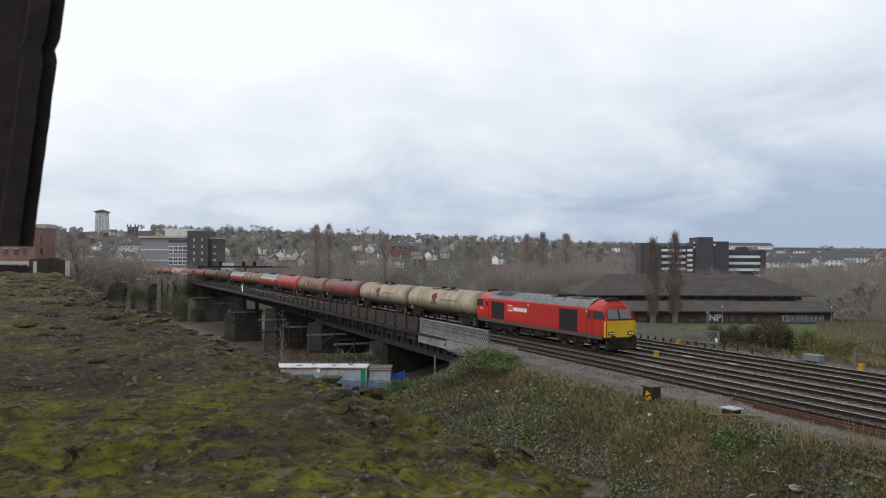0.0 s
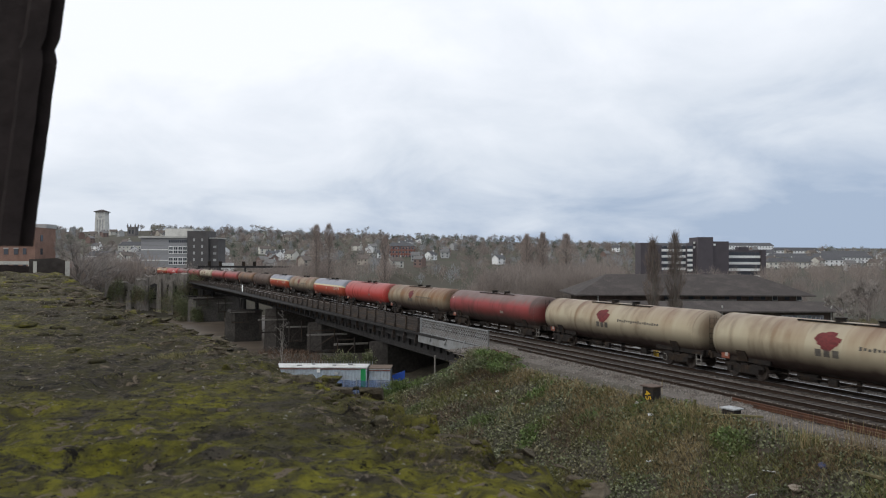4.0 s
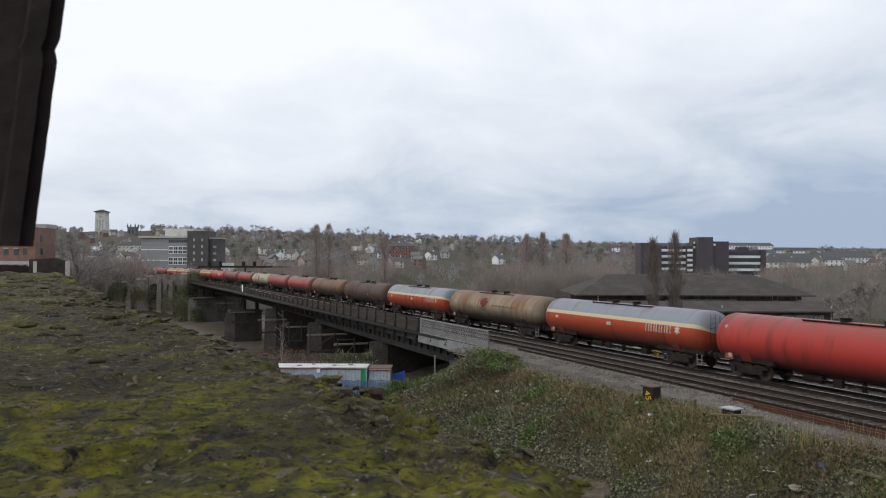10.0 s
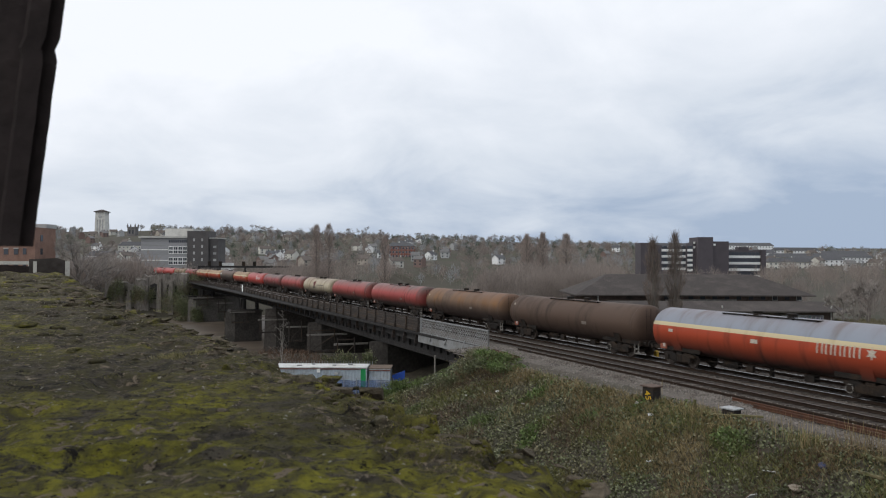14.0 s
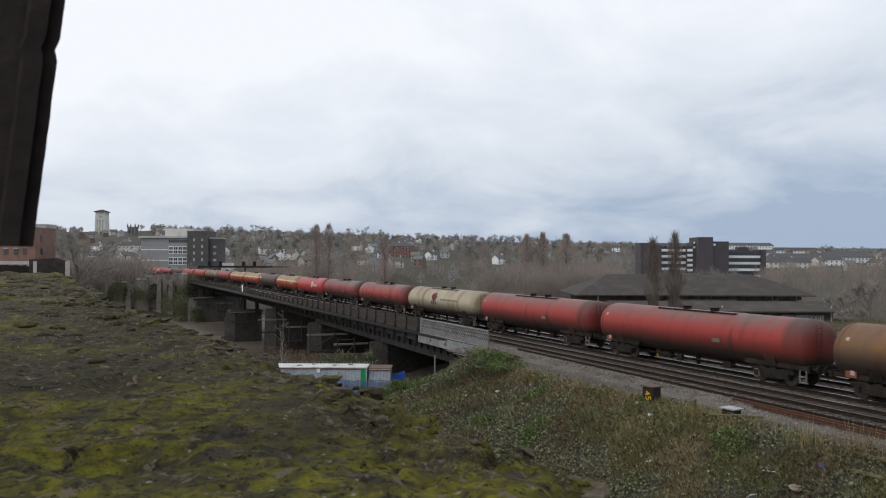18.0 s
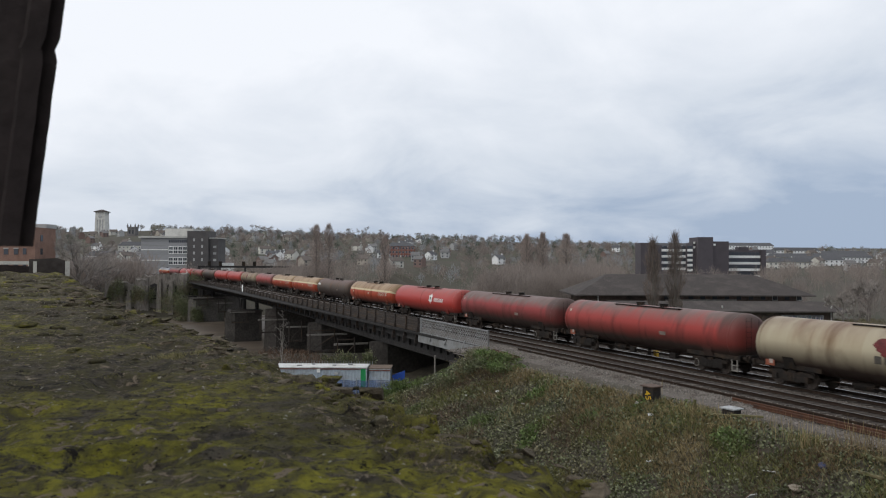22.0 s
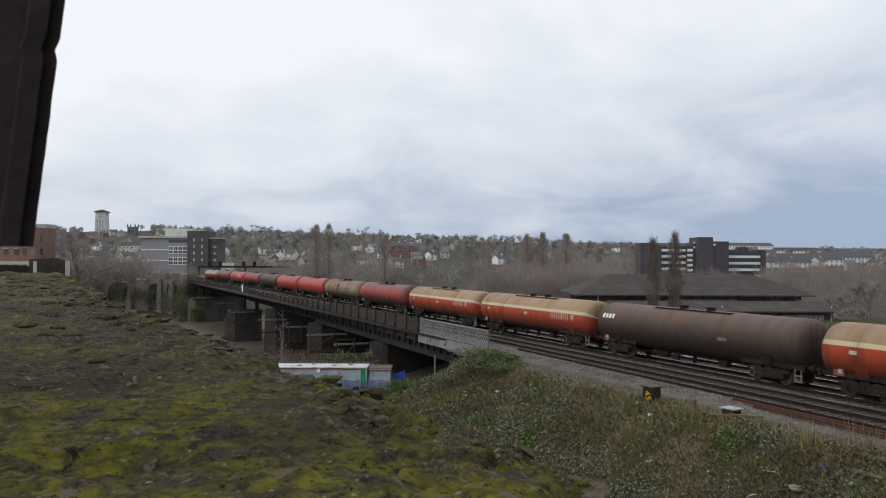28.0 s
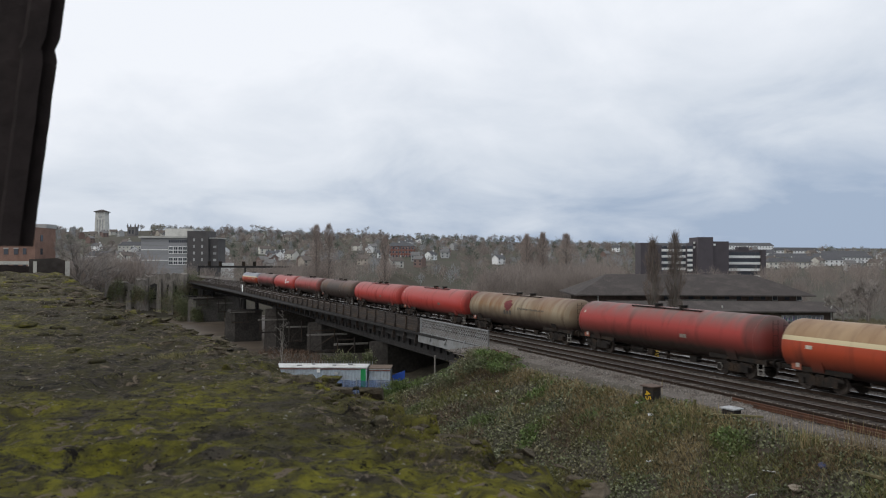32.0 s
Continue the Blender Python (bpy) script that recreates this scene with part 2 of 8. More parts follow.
ground = tagged(new("ground", gm), "rough grass and scrub land rising to wooded hills", "ground", kind="structure")

bm = bmesh.new()
poly(bm, [(-420, -900, RIVER_Z), (-60, -900, RIVER_Z), (-60, 60, RIVER_Z), (-420, 420, RIVER_Z)])
tagged(part("water", bm, M["water"]), "muddy brown tidal river under the bridge", "river", kind="structure")

# ---- track bed ----
TRACKS = [-3.35, 0.0, 3.55, 6.95]
RAIL_H = 0.16


def strip(bm, s0, s1, lats, zs, step):
    """A ribbon along the line with the given cross-section."""
    n = max(1, round((s1 - s0) / step))
    rows = []
    for i in range(n + 1):
        s = s0 + (s1 - s0) * i / n
        rows.append([bm.verts.new(track(s, la, z)[0]) for la, z in zip(lats, zs)])
    for a, b in zip(rows, rows[1:]):
        for i in range(len(a) - 1):
            bm.faces.new((a[i], b[i], b[i + 1], a[i + 1]))


bm = bmesh.new()
n_s = 560
prev = None
for i in range(n_s + 1):
    s = 40 - 560 * (i / n_s) ** 1.35
    row = []
    for la, z in [(-9.0, -0.62), (-8.2, -0.40), (-7.2, -0.29), (-6.0, -0.24)] + [(-5.2 + 0.55 * k, -0.21) for k in range(26)] + [(9.8, -0.25), (10.8, -0.6)]:
        p, a = track(s, la, z)
        if s > -58 or abs(la) < 6.2:
            p.z += 0.035 * lump(p.x, p.y, 0.5, 2) + 0.03 * lump(p.x, p.y, 1.7, 4)
        if s < -56 and (la < -5.5 or la > 9):
            p = track(s, max(-5.7, min(9.1, la)), -0.34)[0]
        row.append(bm.verts.new(p))
    if prev:
        for k in range(len(row) - 1):
            bm.faces.new((prev[k], prev[k + 1], row[k + 1], row[k]))
    prev = row
tagged(part("track_bed", bm, M["ballast"], smooth=True), "grey-brown stone ballast under the railway tracks", "ballast", kind="structure")


def rail_mesh(lat, s0, s1, step, head, name, parent):
    sec = [(-0.07, -RAIL_H), (-0.07, -RAIL_H + 0.025), (-0.012, -RAIL_H + 0.035), (-0.012, -0.045), (-0.036, -0.035), (-0.036, -0.004),
           (0.036, -0.004), (0.036, -0.035), (0.012, -0.045), (0.012, -RAIL_H + 0.035), (0.07, -RAIL_H + 0.025), (0.07, -RAIL_H)]
    b = bmesh.new()
    n = max(1, round((s1 - s0) / step))
    rows = []
    for i in range(n + 1):
        s = s0 + (s1 - s0) * i / n
        rows.append([b.verts.new(track(s, lat + y, z)[0]) for y, z in sec])
    for a, c in zip(rows, rows[1:]):
        for k in range(len(sec)):
            j = (k + 1) % len(sec)
            f = b.faces.new((a[k], a[j], c[j], c[k]))
            f.material_index = 0 if k == 5 else 1
    return part(name, b, [M["rail"], M["rail_side"]], parent)


def sleeper_mesh():
    b = bmesh.new()
    ring(b, [[(x, y, z) for x, z in ((-0.13, -0.33), (0.13, -0.33), (0.10, -zz), (-0.10, -zz))] for y, zz in ((-1.25, 0.19), (-0.45, 0.17), (0.45, 0.17), (1.25, 0.19))])
    return mesh_of(b, "sleeper", M["sleeper_dark"])


SLEEPER = sleeper_mesh()
tracks = []
for k, lat in enumerate(TRACKS):
    tr = thing("railway_track", "railway track of steel rails on sleepers", "railway track", group="parallel railway tracks", kind="structure")
    tracks.append(tr)
    for side in (-0.75, 0.75):
        rail_mesh(lat + side, -480, 40, 8, True, "rail", tr)

# dark oily ballast between the rails, and sleepers showing in it
bm = bmesh.new()
for lat in TRACKS:
    pv = None
    for i in range(300):
        s = 40 - 420 * (i / 299) ** 1.3
        row = []
        for o in (-1.15, -0.6, 0.0, 0.6, 1.15):
            p, a = track(s, lat + o + 0.12 * noise.noise((s * 0.8, lat + o, 0)), -0.172 if abs(o) < 1 else -0.215)
            p.z += 0.02 * lump(p.x, p.y, 0.5, 2)
            row.append(bm.verts.new(p))
        if pv:
            for k in range(4):
                bm.faces.new((pv[k], pv[k + 1], row[k + 1], row[k]))
        pv = row
tagged(part("four_foot", bm, M["oily"], smooth=True), "dark oil-stained ballast between the rails", "ballast", kind="structure")
for tr, lat in zip(tracks, TRACKS):
    for k in range(72):
        shared("sleeper", SLEEPER, tr, Matrix.Translation((-60 + 0.68 * k, lat, 0.012)))

# rusty spare rails lying beside the near track
for x0, y0, x1, y1 in ((-29.4, -5.8, -14, -6.05), (-52, -5.15, -12, -5.35), (-27.6, -6.25, -13, -6.6), (-52.5, -7.0, -47.5, -7.5), (-51.5, -7.35, -47.8, -7.75)):
    sr = thing("spare_rail", "rusty spare rail lying on the ballast beside the track", "rail", group="spare rails")
    b = bmesh.new()
    d = Vector((x1 - x0, y1 - y0, 0)).normalized()
    nrm = Vector((-d.y, d.x, 0))
    secs = []
    for px, py in ((x0, y0), (x1, y1)):
        secs.append([Vector((px, py, -0.24)) + nrm * o + Vector((0, 0, zz)) for o, zz in ((-0.07, 0.02), (-0.07, 0.045), (-0.015, 0.06), (-0.036, 0.13), (-0.036, 0.17), (0.036, 0.17), (0.036, 0.13), (0.015, 0.06), (0.07, 0.045), (0.07, 0.02))])
    ring(b, secs)
    part("rail", b, M["rust"] if x0 > -50 or x1 < -40 else M["rail_side"], sr)
# ---- the railway bridge: dark plate girders on stone piers, with railings ----
BR0, BR1 = -57.0, -262.0
NEAR_LAT, FAR_LAT = -6.0, 9.4
bridge = thing("railway_bridge", "long dark iron girder railway bridge on stone piers across the river", "bridge", kind="structure")


def girder(lat, ztop, zbot, thick, s0, s1, name, material):
    b = bmesh.new()
    n = max(1, round(abs(s1 - s0) / 8))
    secs = []
    for i in range(n + 1):
        s = s0 + (s1 - s0) * i / n
        secs.append([track(s, lat + o, z)[0] for o, z in ((-thick, zbot), (-thick, zbot + 0.06), (-0.02, zbot + 0.08), (-0.02, ztop - 0.08), (-thick, ztop - 0.06), (-thick, ztop), (thick, ztop), (thick, zbot))])
    ring(b, secs)
    bmesh.ops.recalc_face_normals(b, faces=b.faces)
    return part(name, b, material, bridge)


PIERS = (-84, -113, -177, -238, -256)
ends = (BR0,) + PIERS
for s0, s1 in zip(ends, ends[1:]):
    girder(NEAR_LAT + 0.75, -0.5, -2.5 if s0 > -110 else -2.05, 0.22, s0 - 0.05, s1 + 0.05, "girder", M["iron_dark"])
    girder(NEAR_LAT - 0.02, -0.36, -1.2 if s0 > -110 else -1.0, 0.05, s0 - 0.05, s1 + 0.05, "fascia_plate", M["iron_dark"])
    girder(FAR_LAT, -0.35, -2.0, 0.22, s0 - 0.05, s1 + 0.05, "girder", M["iron_dark"])
for la in (-2.5, 1.2, 5.0):
    girder(la, -0.5, -1.95, 0.2, BR0, BR1, "girder", M["iron_dark"])
b = bmesh.new()
strip(b, BR0, BR1, [NEAR_LAT - 0.15, NEAR_LAT - 0.15, FAR_LAT + 0.15, FAR_LAT + 0.15, NEAR_LAT - 0.15], [-0.36, -0.55, -0.55, -0.36, -0.36], 8)
part("deck", b, M["iron_dark"], bridge)
# web stiffeners on the near girder
STIFF = mesh_of(bx(-0.05, 0.05, -0.22, -0.02, -1.96, -0.56), "stiffener", M["iron_dark"])
s = -58.2
while s > -262:
    shared("stiffener", STIFF, bridge, track_pose(s, NEAR_LAT + 0.75))
    s -= 1.6


def rail_top(s):
    """Height of the near railing: it steps down past the second pier."""
    return 0.98 if s > -100 else 0.98 - 0.62 * min(1.0, (-100 - s) / 32)


# near railing: posts, top rail, and plank panels set between them
s, k = -70.2, 0
while s > -262:
    h0, h1 = rail_top(s), rail_top(s - 3.2)
    bm = bmesh.new()
    box(bm, -0.09, 0.09, -0.12, 0.1, -0.4, h0)
    box(bm, -0.13, 0.13, -0.16, 0.14, h0 - 0.06, h0 + 0.03)
    ring(bm, [[(-0.08, -0.42, -1.45), (0.08, -0.42, -1.45), (0.08, -0.06, -1.45), (-0.08, -0.06, -1.45)], [(-0.06, -0.42, -1.25), (0.06, -0.42, -1.25), (0.06, -0.06, -1.2), (-0.06, -0.06, -1.2)], [(-0.05, -0.15, 0.2), (0.05, -0.15, 0.2), (0.05, -0.1, 0.2), (-0.05, -0.1, 0.2)]])
    po = part("railing_post", bm, M["iron"], bridge)
    po.matrix_basis = track_pose(s, NEAR_LAT)
    npl = 5
    for j in range(npl):
        z0 = -0.33 + j * (0.27 if s > -100 else 0.21)
        z1 = z0 + (0.235 if s > -100 else 0.18)
        if z1 > min(h0, h1) + 0.02:
            continue
        bm = box(bmesh.new(), -3.05, -0.1, -0.03, 0.03, z0, z1)
        pl = part("railing_plank", bm, M["iron"], bridge)
        pl.matrix_basis = track_pose(s, NEAR_LAT) @ pose(0, 0.008 * ((j * 7 + k) % 3), 0)
    s -= 3.2
    k += 1

# grey lattice railing at the near end, on both sides
def lattice(x0, x1, lat, z0, z1, sill, steel=M["grey_paint"]):
    pnl = new("lattice_panel")
    pnl.parent = bridge
    pnl["label"] = "pale grey lattice railing panel"
    pnl.matrix_basis = Matrix.Translation((0, lat, 0))
    for za, zb in ((z0, z0 + 0.09), (z1 - 0.09, z1)):
        part("edge_bar", bx(x0, x1, -0.06, 0.06, za, zb), steel, pnl)
    for xa in (x0, x1 - 0.12):
        part("end_post", bx(xa, xa + 0.12, -0.07, 0.07, z0, z1 + 0.04), steel, pnl)
    bm = bmesh.new()
    hgt = z1 - z0 - 0.16
    n = int((x1 - x0) / 0.34)
    for i in range(-6, n):
        for sg in (1, -1):
            xa = x0 + 0.34 * i
            a = Vector((xa, 0, z0 + 0.08)) if sg > 0 else Vector((xa, 0, z1 - 0.08))
            b2 = Vector((xa + hgt, 0, z1 - 0.08)) if sg > 0 else Vector((xa + hgt, 0, z0 + 0.08))
            if b2.x < x0 + 0.05 or a.x > x1 - 0.05:
                continue
            for p, q in ((a, b2), (b2, a)):
                lim0, lim1 = x0 + 0.05, x1 - 0.05
                for lim in (lim0, lim1):
                    if (p.x - lim) * (q.x - lim) < 0 and ((lim == lim0 and p.x < lim) or (lim == lim1 and p.x > lim)):
                        p += (q - p) * ((lim - p.x) / (q.x - p.x))
            d = (b2 - a).normalized()
            nr = Vector((-d.z, 0, d.x)) * 0.024
            y = 0.012 * sg
            vs = [a - nr, a + nr, b2 + nr, b2 - nr]
            ring(bm, [[v + Vector((0, y - 0.008, 0)) for v in vs], [v + Vector((0, y + 0.008, 0)) for v in vs]])
    bmesh.ops.recalc_face_normals(bm, faces=bm.faces)
    tagged(part("lattice_bars", bm, steel, pnl), kind="stuff")
    if sill:
        part("sill_plate", bx(x0, x1, -0.26, -0.1, -1.22, z0 - 0.002), M["grey_paint"], pnl)
        for xb in (x0 + 3.2, x0 + 6.6, x0 + 10.2):
            bm = bmesh.new()
            ring(bm, [[(xb - 0.05, y, z) for y, z in ((-0.5, z0 - 0.55), (-0.27, z0 - 0.55), (-0.07, z0 + 0.25), (-0.12, z0 + 0.25))], [(xb + 0.05, y, z) for y, z in ((-0.5, z0 - 0.55), (-0.27, z0 - 0.55), (-0.07, z0 + 0.25), (-0.12, z0 + 0.25))]])
            part("brace", bm, M["grey_paint"], pnl)


lattice(-69.6, -55.2, NEAR_LAT, -0.38, 1.0, True)
lattice(-72.0, -46.9, FAR_LAT, 0.1, 1.12, False, M["far_rail"])
s = -73.5
while s > -256:
    bm = box(bmesh.new(), -3.1, 0.0, -0.05, 0.05, -0.36, 0.85)
    shared("far_railing", mesh_of(bm, "far_railing", M["iron"]), bridge, track_pose(s, FAR_LAT))
    s -= 3.15
# dark legs below the far panel
for k in range(26):
    bm = bx(-71.5 + k, -71.36 + k, FAR_LAT - 0.06, FAR_LAT + 0.06, -0.4, 0.12)
    part("panel_leg", bm, M["iron"], bridge)
part("white_end_mark", bx(-47.2, -46.95, FAR_LAT - 0.12, FAR_LAT - 0.08, 0.3, 0.6), M["white"], bridge)

# piers: coursed dark stone with capstones
def pier(s, half, zb, inner, top=-4.6, face=M["pier"]):
    pr = new("pier")
    pr.parent = bridge
    pr.matrix_basis = track_pose(s)
    bm = bmesh.new()
    y0, y1 = NEAR_LAT - 1.6 if top < -4 else NEAR_LAT + 1.2, inner
    secs = []
    for z, g in ((zb, 0.5), (zb + 2, 0.35), (top, 0.05)):
        secs.append([(-half - g, y0, z), (0, y0 - 1.6 - g, z), (half + g, y0, z), (half + g, y1, z), (-half - g, y1, z)])
    ring(bm, secs)
    bmesh.ops.recalc_face_normals(bm, faces=bm.faces)
    part("pier_body", bm, face, pr)
    part("capstone", bx(-half - 0.35, half + 0.35, y0 - (0.9 if top < -4 else 0.1), y1 + 0.3, top, top + 0.35, 0.06), M["pier"], pr)
    if top > -4:
        return
    # iron columns and bracing between cap and girders
    for y in [v for v in (NEAR_LAT + 0.75, -2.5, 1.2, 5.0, FAR_LAT) if v < inner]:
        part("column", rod(bmesh.new(), (0, y, -4.3), (0, y, -1.98), 0.42, n=12), M["iron_dark"], pr)
    # raking struts below the near girder
    for dx in (-2.6, -1.7, -0.9, 0.9, 1.7, 2.6):
        part("strut", rod(bmesh.new(), (dx * 0.35, NEAR_LAT - 0.1, -4.25), (dx, NEAR_LAT - 0.1, -2.0), 0.09, n=6), M["iron_dark"], pr)


for s, half, inner in zip(PIERS, (1.4, 1.4, 1.9, 3.0, 3.2), (FAR_LAT + 1.2, FAR_LAT + 1.2, -1.8, 0.2, FAR_LAT + 1.2)):
    pier(s, half, -13.5, inner, -2.6 if s > -120 else -4.8, M["pier_far"] if s < -200 else M["pier"])
# extra wide pier, added only to keep the space below the deck dark
pier(-146, 1.5, -13.5, FAR_LAT + 1.2, -2.45)
# near abutment: dark brick block with a white standpipe beside it
ab = thing("abutment", "dark brick abutment below the bridge end", "abutment", kind="structure")
part("abutment_wall", bx(-61.5, -56.2, NEAR_LAT - 0.6, FAR_LAT + 0.6, -8, -2.02), M["pier"], ab)
# wall added along the far side to close off light below the deck
part("wing_wall", bx(-138, -61.6, FAR_LAT - 1.2, FAR_LAT - 0.4, -9, -2.03), M["pier"], ab)
dp = thing("standpipe", "pale vertical drain pipe below the bridge girder", "pipe")
part("pipe", rod(bmesh.new(), (-64.6, -6.6, -6.2), (-64.6, -6.6, -1.95), 0.1, n=8), M["sleeper"], dp)

# timber trestles with pale cross beams, standing out from the near side
def trestle(x, length, z):
    fd = thing("timber_trestle", "weathered timber trestle with a pale cross beam", "trestle", group="trestles beside the bridge")
    fd.matrix_basis = track_pose(x, NEAR_LAT - 0.3)
    part("cross_beam", bx(-0.14, 0.14, -length, 1.3, z - 0.11, z + 0.11, 0.02), M["sleeper"], fd)
    part("lower_beam", bx(-0.1, 0.1, -length + 0.3, 0.1, z - 2.2, z - 1.95), M["iron"], fd)
    for k, y in enumerate((-length + 0.35, -0.4)):
        part("upright", rod(bmesh.new(), (0.2, y, z - 2.3), (0.2, y, z + 0.75), 0.07, n=8), M["iron"], fd)
    part("rail", bx(0.12, 0.2, -length + 0.3, -0.35, z + 0.5, z + 0.6), M["iron"], fd)
    part("brace", rod(bmesh.new(), (0.2, -length + 0.35, z - 2.0), (0.2, -0.4, z - 0.1), 0.06, n=6), M["iron"], fd)


for x, ln, z in ((-89.0, 2.8, -3.3), (-97.8, 3.9, -2.95), (-116.0, 2.6, -3.4), (-134.0, 3.6, -3.6), (-165.0, 3.8, -4.2), (-194.0, 2.4, -3.8), (-222.0, 3.0, -3.6)):
    trestle(x, ln, z)
# small white sign on the bridge
sg = thing("bridge_sign", "small white sign plate on the bridge railing", "sign")
bm = bx(-0.55, 0.55, -0.05, 0.0, -0.75, 1.15)
part("plate", bm, M["white"], sg)
sg.matrix_basis = track_pose(-173.5, NEAR_LAT - 0.25)

# stone viaduct that carries the line on to the town
via = thing("viaduct", "dark stone viaduct on the town side of the river", "viaduct", kind="structure")
for k in range(5):
    s0 = -262 - 14 * k
    bm = bmesh.new()
    arch = [(-5.0, -14.0), (-5.0, -6.5)] + [(-5.0 * math.cos(math.pi * i / 8), -6.5 + 4.6 * math.sin(math.pi * i / 8)) for i in range(1, 8)] + [(5.0, -6.5), (5.0, -14.0)]
    outer = [(7.0, -14.0), (7.0, 0.15), (-7.0, 0.15), (-7.0, -14.0)]
    loop = arch + outer
    ra = [bm.verts.new((x, NEAR_LAT - 0.3, z)) for x, z in loop]
    rb = [bm.verts.new((x, FAR_LAT + 0.3, z)) for x, z in loop]
    for i in range(len(loop)):
        j = (i + 1) % len(loop)
        bm.faces.new((ra[i], ra[j], rb[j], rb[i]))
    for r in (ra, rb):
        n = len(arch)
        tl, tr = r[n + 2], r[n + 1]
        bm.faces.new((r[0], r[1], tl, r[n + 3]))
        bm.faces.new((r[n - 2], r[n - 1], r[n], tr))
        for i in range(1, n - 2):
            bm.faces.new((r[i], r[i + 1], tl if i < n // 2 else tr))
        bm.faces.new((r[n // 2], tr, tl))
    bmesh.ops.recalc_face_normals(bm, faces=bm.faces)
    ob = part("arch", bm, M["stone"], via)
    ob.matrix_basis = track_pose(s0 - 7, 0, -0.55)
    for la in (NEAR_LAT, FAR_LAT):
        pp = part("parapet", bx(-7.05, 7.05, -0.3, 0.3, -0.5, 0.55), M["stone"], via)
        pp.matrix_basis = track_pose(s0 - 7, la)
# ---- the train ----
PITCH, SPAN0 = 19.07, -67.3


def tank_mat(name, col, dirt, amt, streak=0.5, rough=0.5, belly=0.72, rust=0.0, dust=0.0, reach=2.35, cap=0.42):
    """Tank paint: darker band from below, rusty streaks down the sides, blotches."""
    m = bpy.data.materials.new(name)
    m.use_nodes = True
    n, l = m.node_tree.nodes, m.node_tree.links
    b = n["Principled BSDF"]
    tc = n.new("ShaderNodeTexCoord")
    mp = n.new("ShaderNodeMapping")
    mp.inputs["Scale"].default_value = (1.5, 0.3, 0.3)
    l.new(tc.outputs["Object"], mp.inputs[0])
    oi = n.new("ShaderNodeObjectInfo")
    comb = n.new("ShaderNodeCombineXYZ")
    for k in range(3):
        l.new(oi.outputs["Random"], comb.inputs[k])
    off = n.new("ShaderNodeVectorMath")
    off.operation = "MULTIPLY_ADD"
    off.inputs[1].default_value = (37, 21, 53)
    l.new(comb.outputs[0], off.inputs[0])
    l.new(mp.outputs[0], off.inputs[2])
    st = n.new("ShaderNodeTexNoise")
    st.inputs["Scale"].default_value, st.inputs["Detail"].default_value = 1.0, 7
    l.new(off.outputs[0], st.inputs["Vector"])
    bl = n.new("ShaderNodeTexNoise")
    bl.inputs["Scale"].default_value, bl.inputs["Detail"].default_value = 0.55, 6
    l.new(tc.outputs["Object"], bl.inputs["Vector"])
    r1 = n.new("ShaderNodeMapRange")
    r1.inputs[1].default_value, r1.inputs[2].default_value = 0.70 - 0.35 * streak, 0.86 - 0.2 * streak
    l.new(st.outputs[0], r1.inputs[0])
    r2 = n.new("ShaderNodeMapRange")
    r2.inputs[1].default_value, r2.inputs[2].default_value = 0.75 - 0.45 * amt, 0.95 - 0.3 * amt
    l.new(bl.outputs[0], r2.inputs[0])
    mx = n.new("ShaderNodeMath")
    mx.operation = "MAXIMUM"
    l.new(r1.outputs[0], mx.inputs[0])
    l.new(r2.outputs[0], mx.inputs[1])
    # weight that grows downwards along the belly
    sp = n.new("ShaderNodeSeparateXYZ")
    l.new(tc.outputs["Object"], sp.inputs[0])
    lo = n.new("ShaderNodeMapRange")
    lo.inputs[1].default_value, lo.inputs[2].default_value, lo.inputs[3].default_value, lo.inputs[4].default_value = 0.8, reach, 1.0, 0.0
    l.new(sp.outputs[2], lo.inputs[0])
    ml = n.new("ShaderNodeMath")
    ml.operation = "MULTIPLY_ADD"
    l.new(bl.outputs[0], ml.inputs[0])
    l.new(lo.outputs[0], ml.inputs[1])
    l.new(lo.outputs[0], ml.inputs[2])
    scl = n.new("ShaderNodeMath")
    scl.operation = "MULTIPLY"
    scl.inputs[1].default_value = 0.8
    scl.use_clamp = True
    l.new(mx.outputs[0], scl.inputs[0])
    mc = n.new("ShaderNodeMix")
    mc.data_type = "RGBA"
    mc.inputs[6].default_value, mc.inputs[7].default_value = (*col, 1), (*dirt, 1)
    l.new(scl.outputs[0], mc.inputs[0])
    base = mc.outputs[2]
    if rust:
        # plate rings rust unevenly, most along the top
        fl = n.new("ShaderNodeMath")
        fl.operation = "MULTIPLY"
        fl.inputs[1].default_value = 0.455
        l.new(sp.outputs[0], fl.inputs[0])
        fo = n.new("ShaderNodeMath")
        fo.operation = "FLOOR"
        l.new(fl.outputs[0], fo.inputs[0])
        ad = n.new("ShaderNodeMath")
        ad.operation = "MULTIPLY_ADD"
        ad.inputs[1].default_value = 91.0
        l.new(oi.outputs["Random"], ad.inputs[0])
        l.new(fo.outputs[0], ad.inputs[2])
        wn2 = n.new("ShaderNodeTexWhiteNoise")
        wn2.noise_dimensions = "1D"
        l.new(ad.outputs[0], wn2.inputs["W"])
        up = n.new("ShaderNodeMapRange")
        up.inputs[1].default_value, up.inputs[2].default_value, up.inputs[3].default_value, up.inputs[4].default_value = 1.75, 2.7, 0.1, 1.0
        l.new(sp.outputs[2], up.inputs[0])
        pw = n.new("ShaderNodeMath")
        pw.operation = "MULTIPLY"
        l.new(wn2.outputs[0], pw.inputs[0])
        l.new(up.outputs[0], pw.inputs[1])
        p2 = n.new("ShaderNodeMath")
        p2.operation = "MULTIPLY"
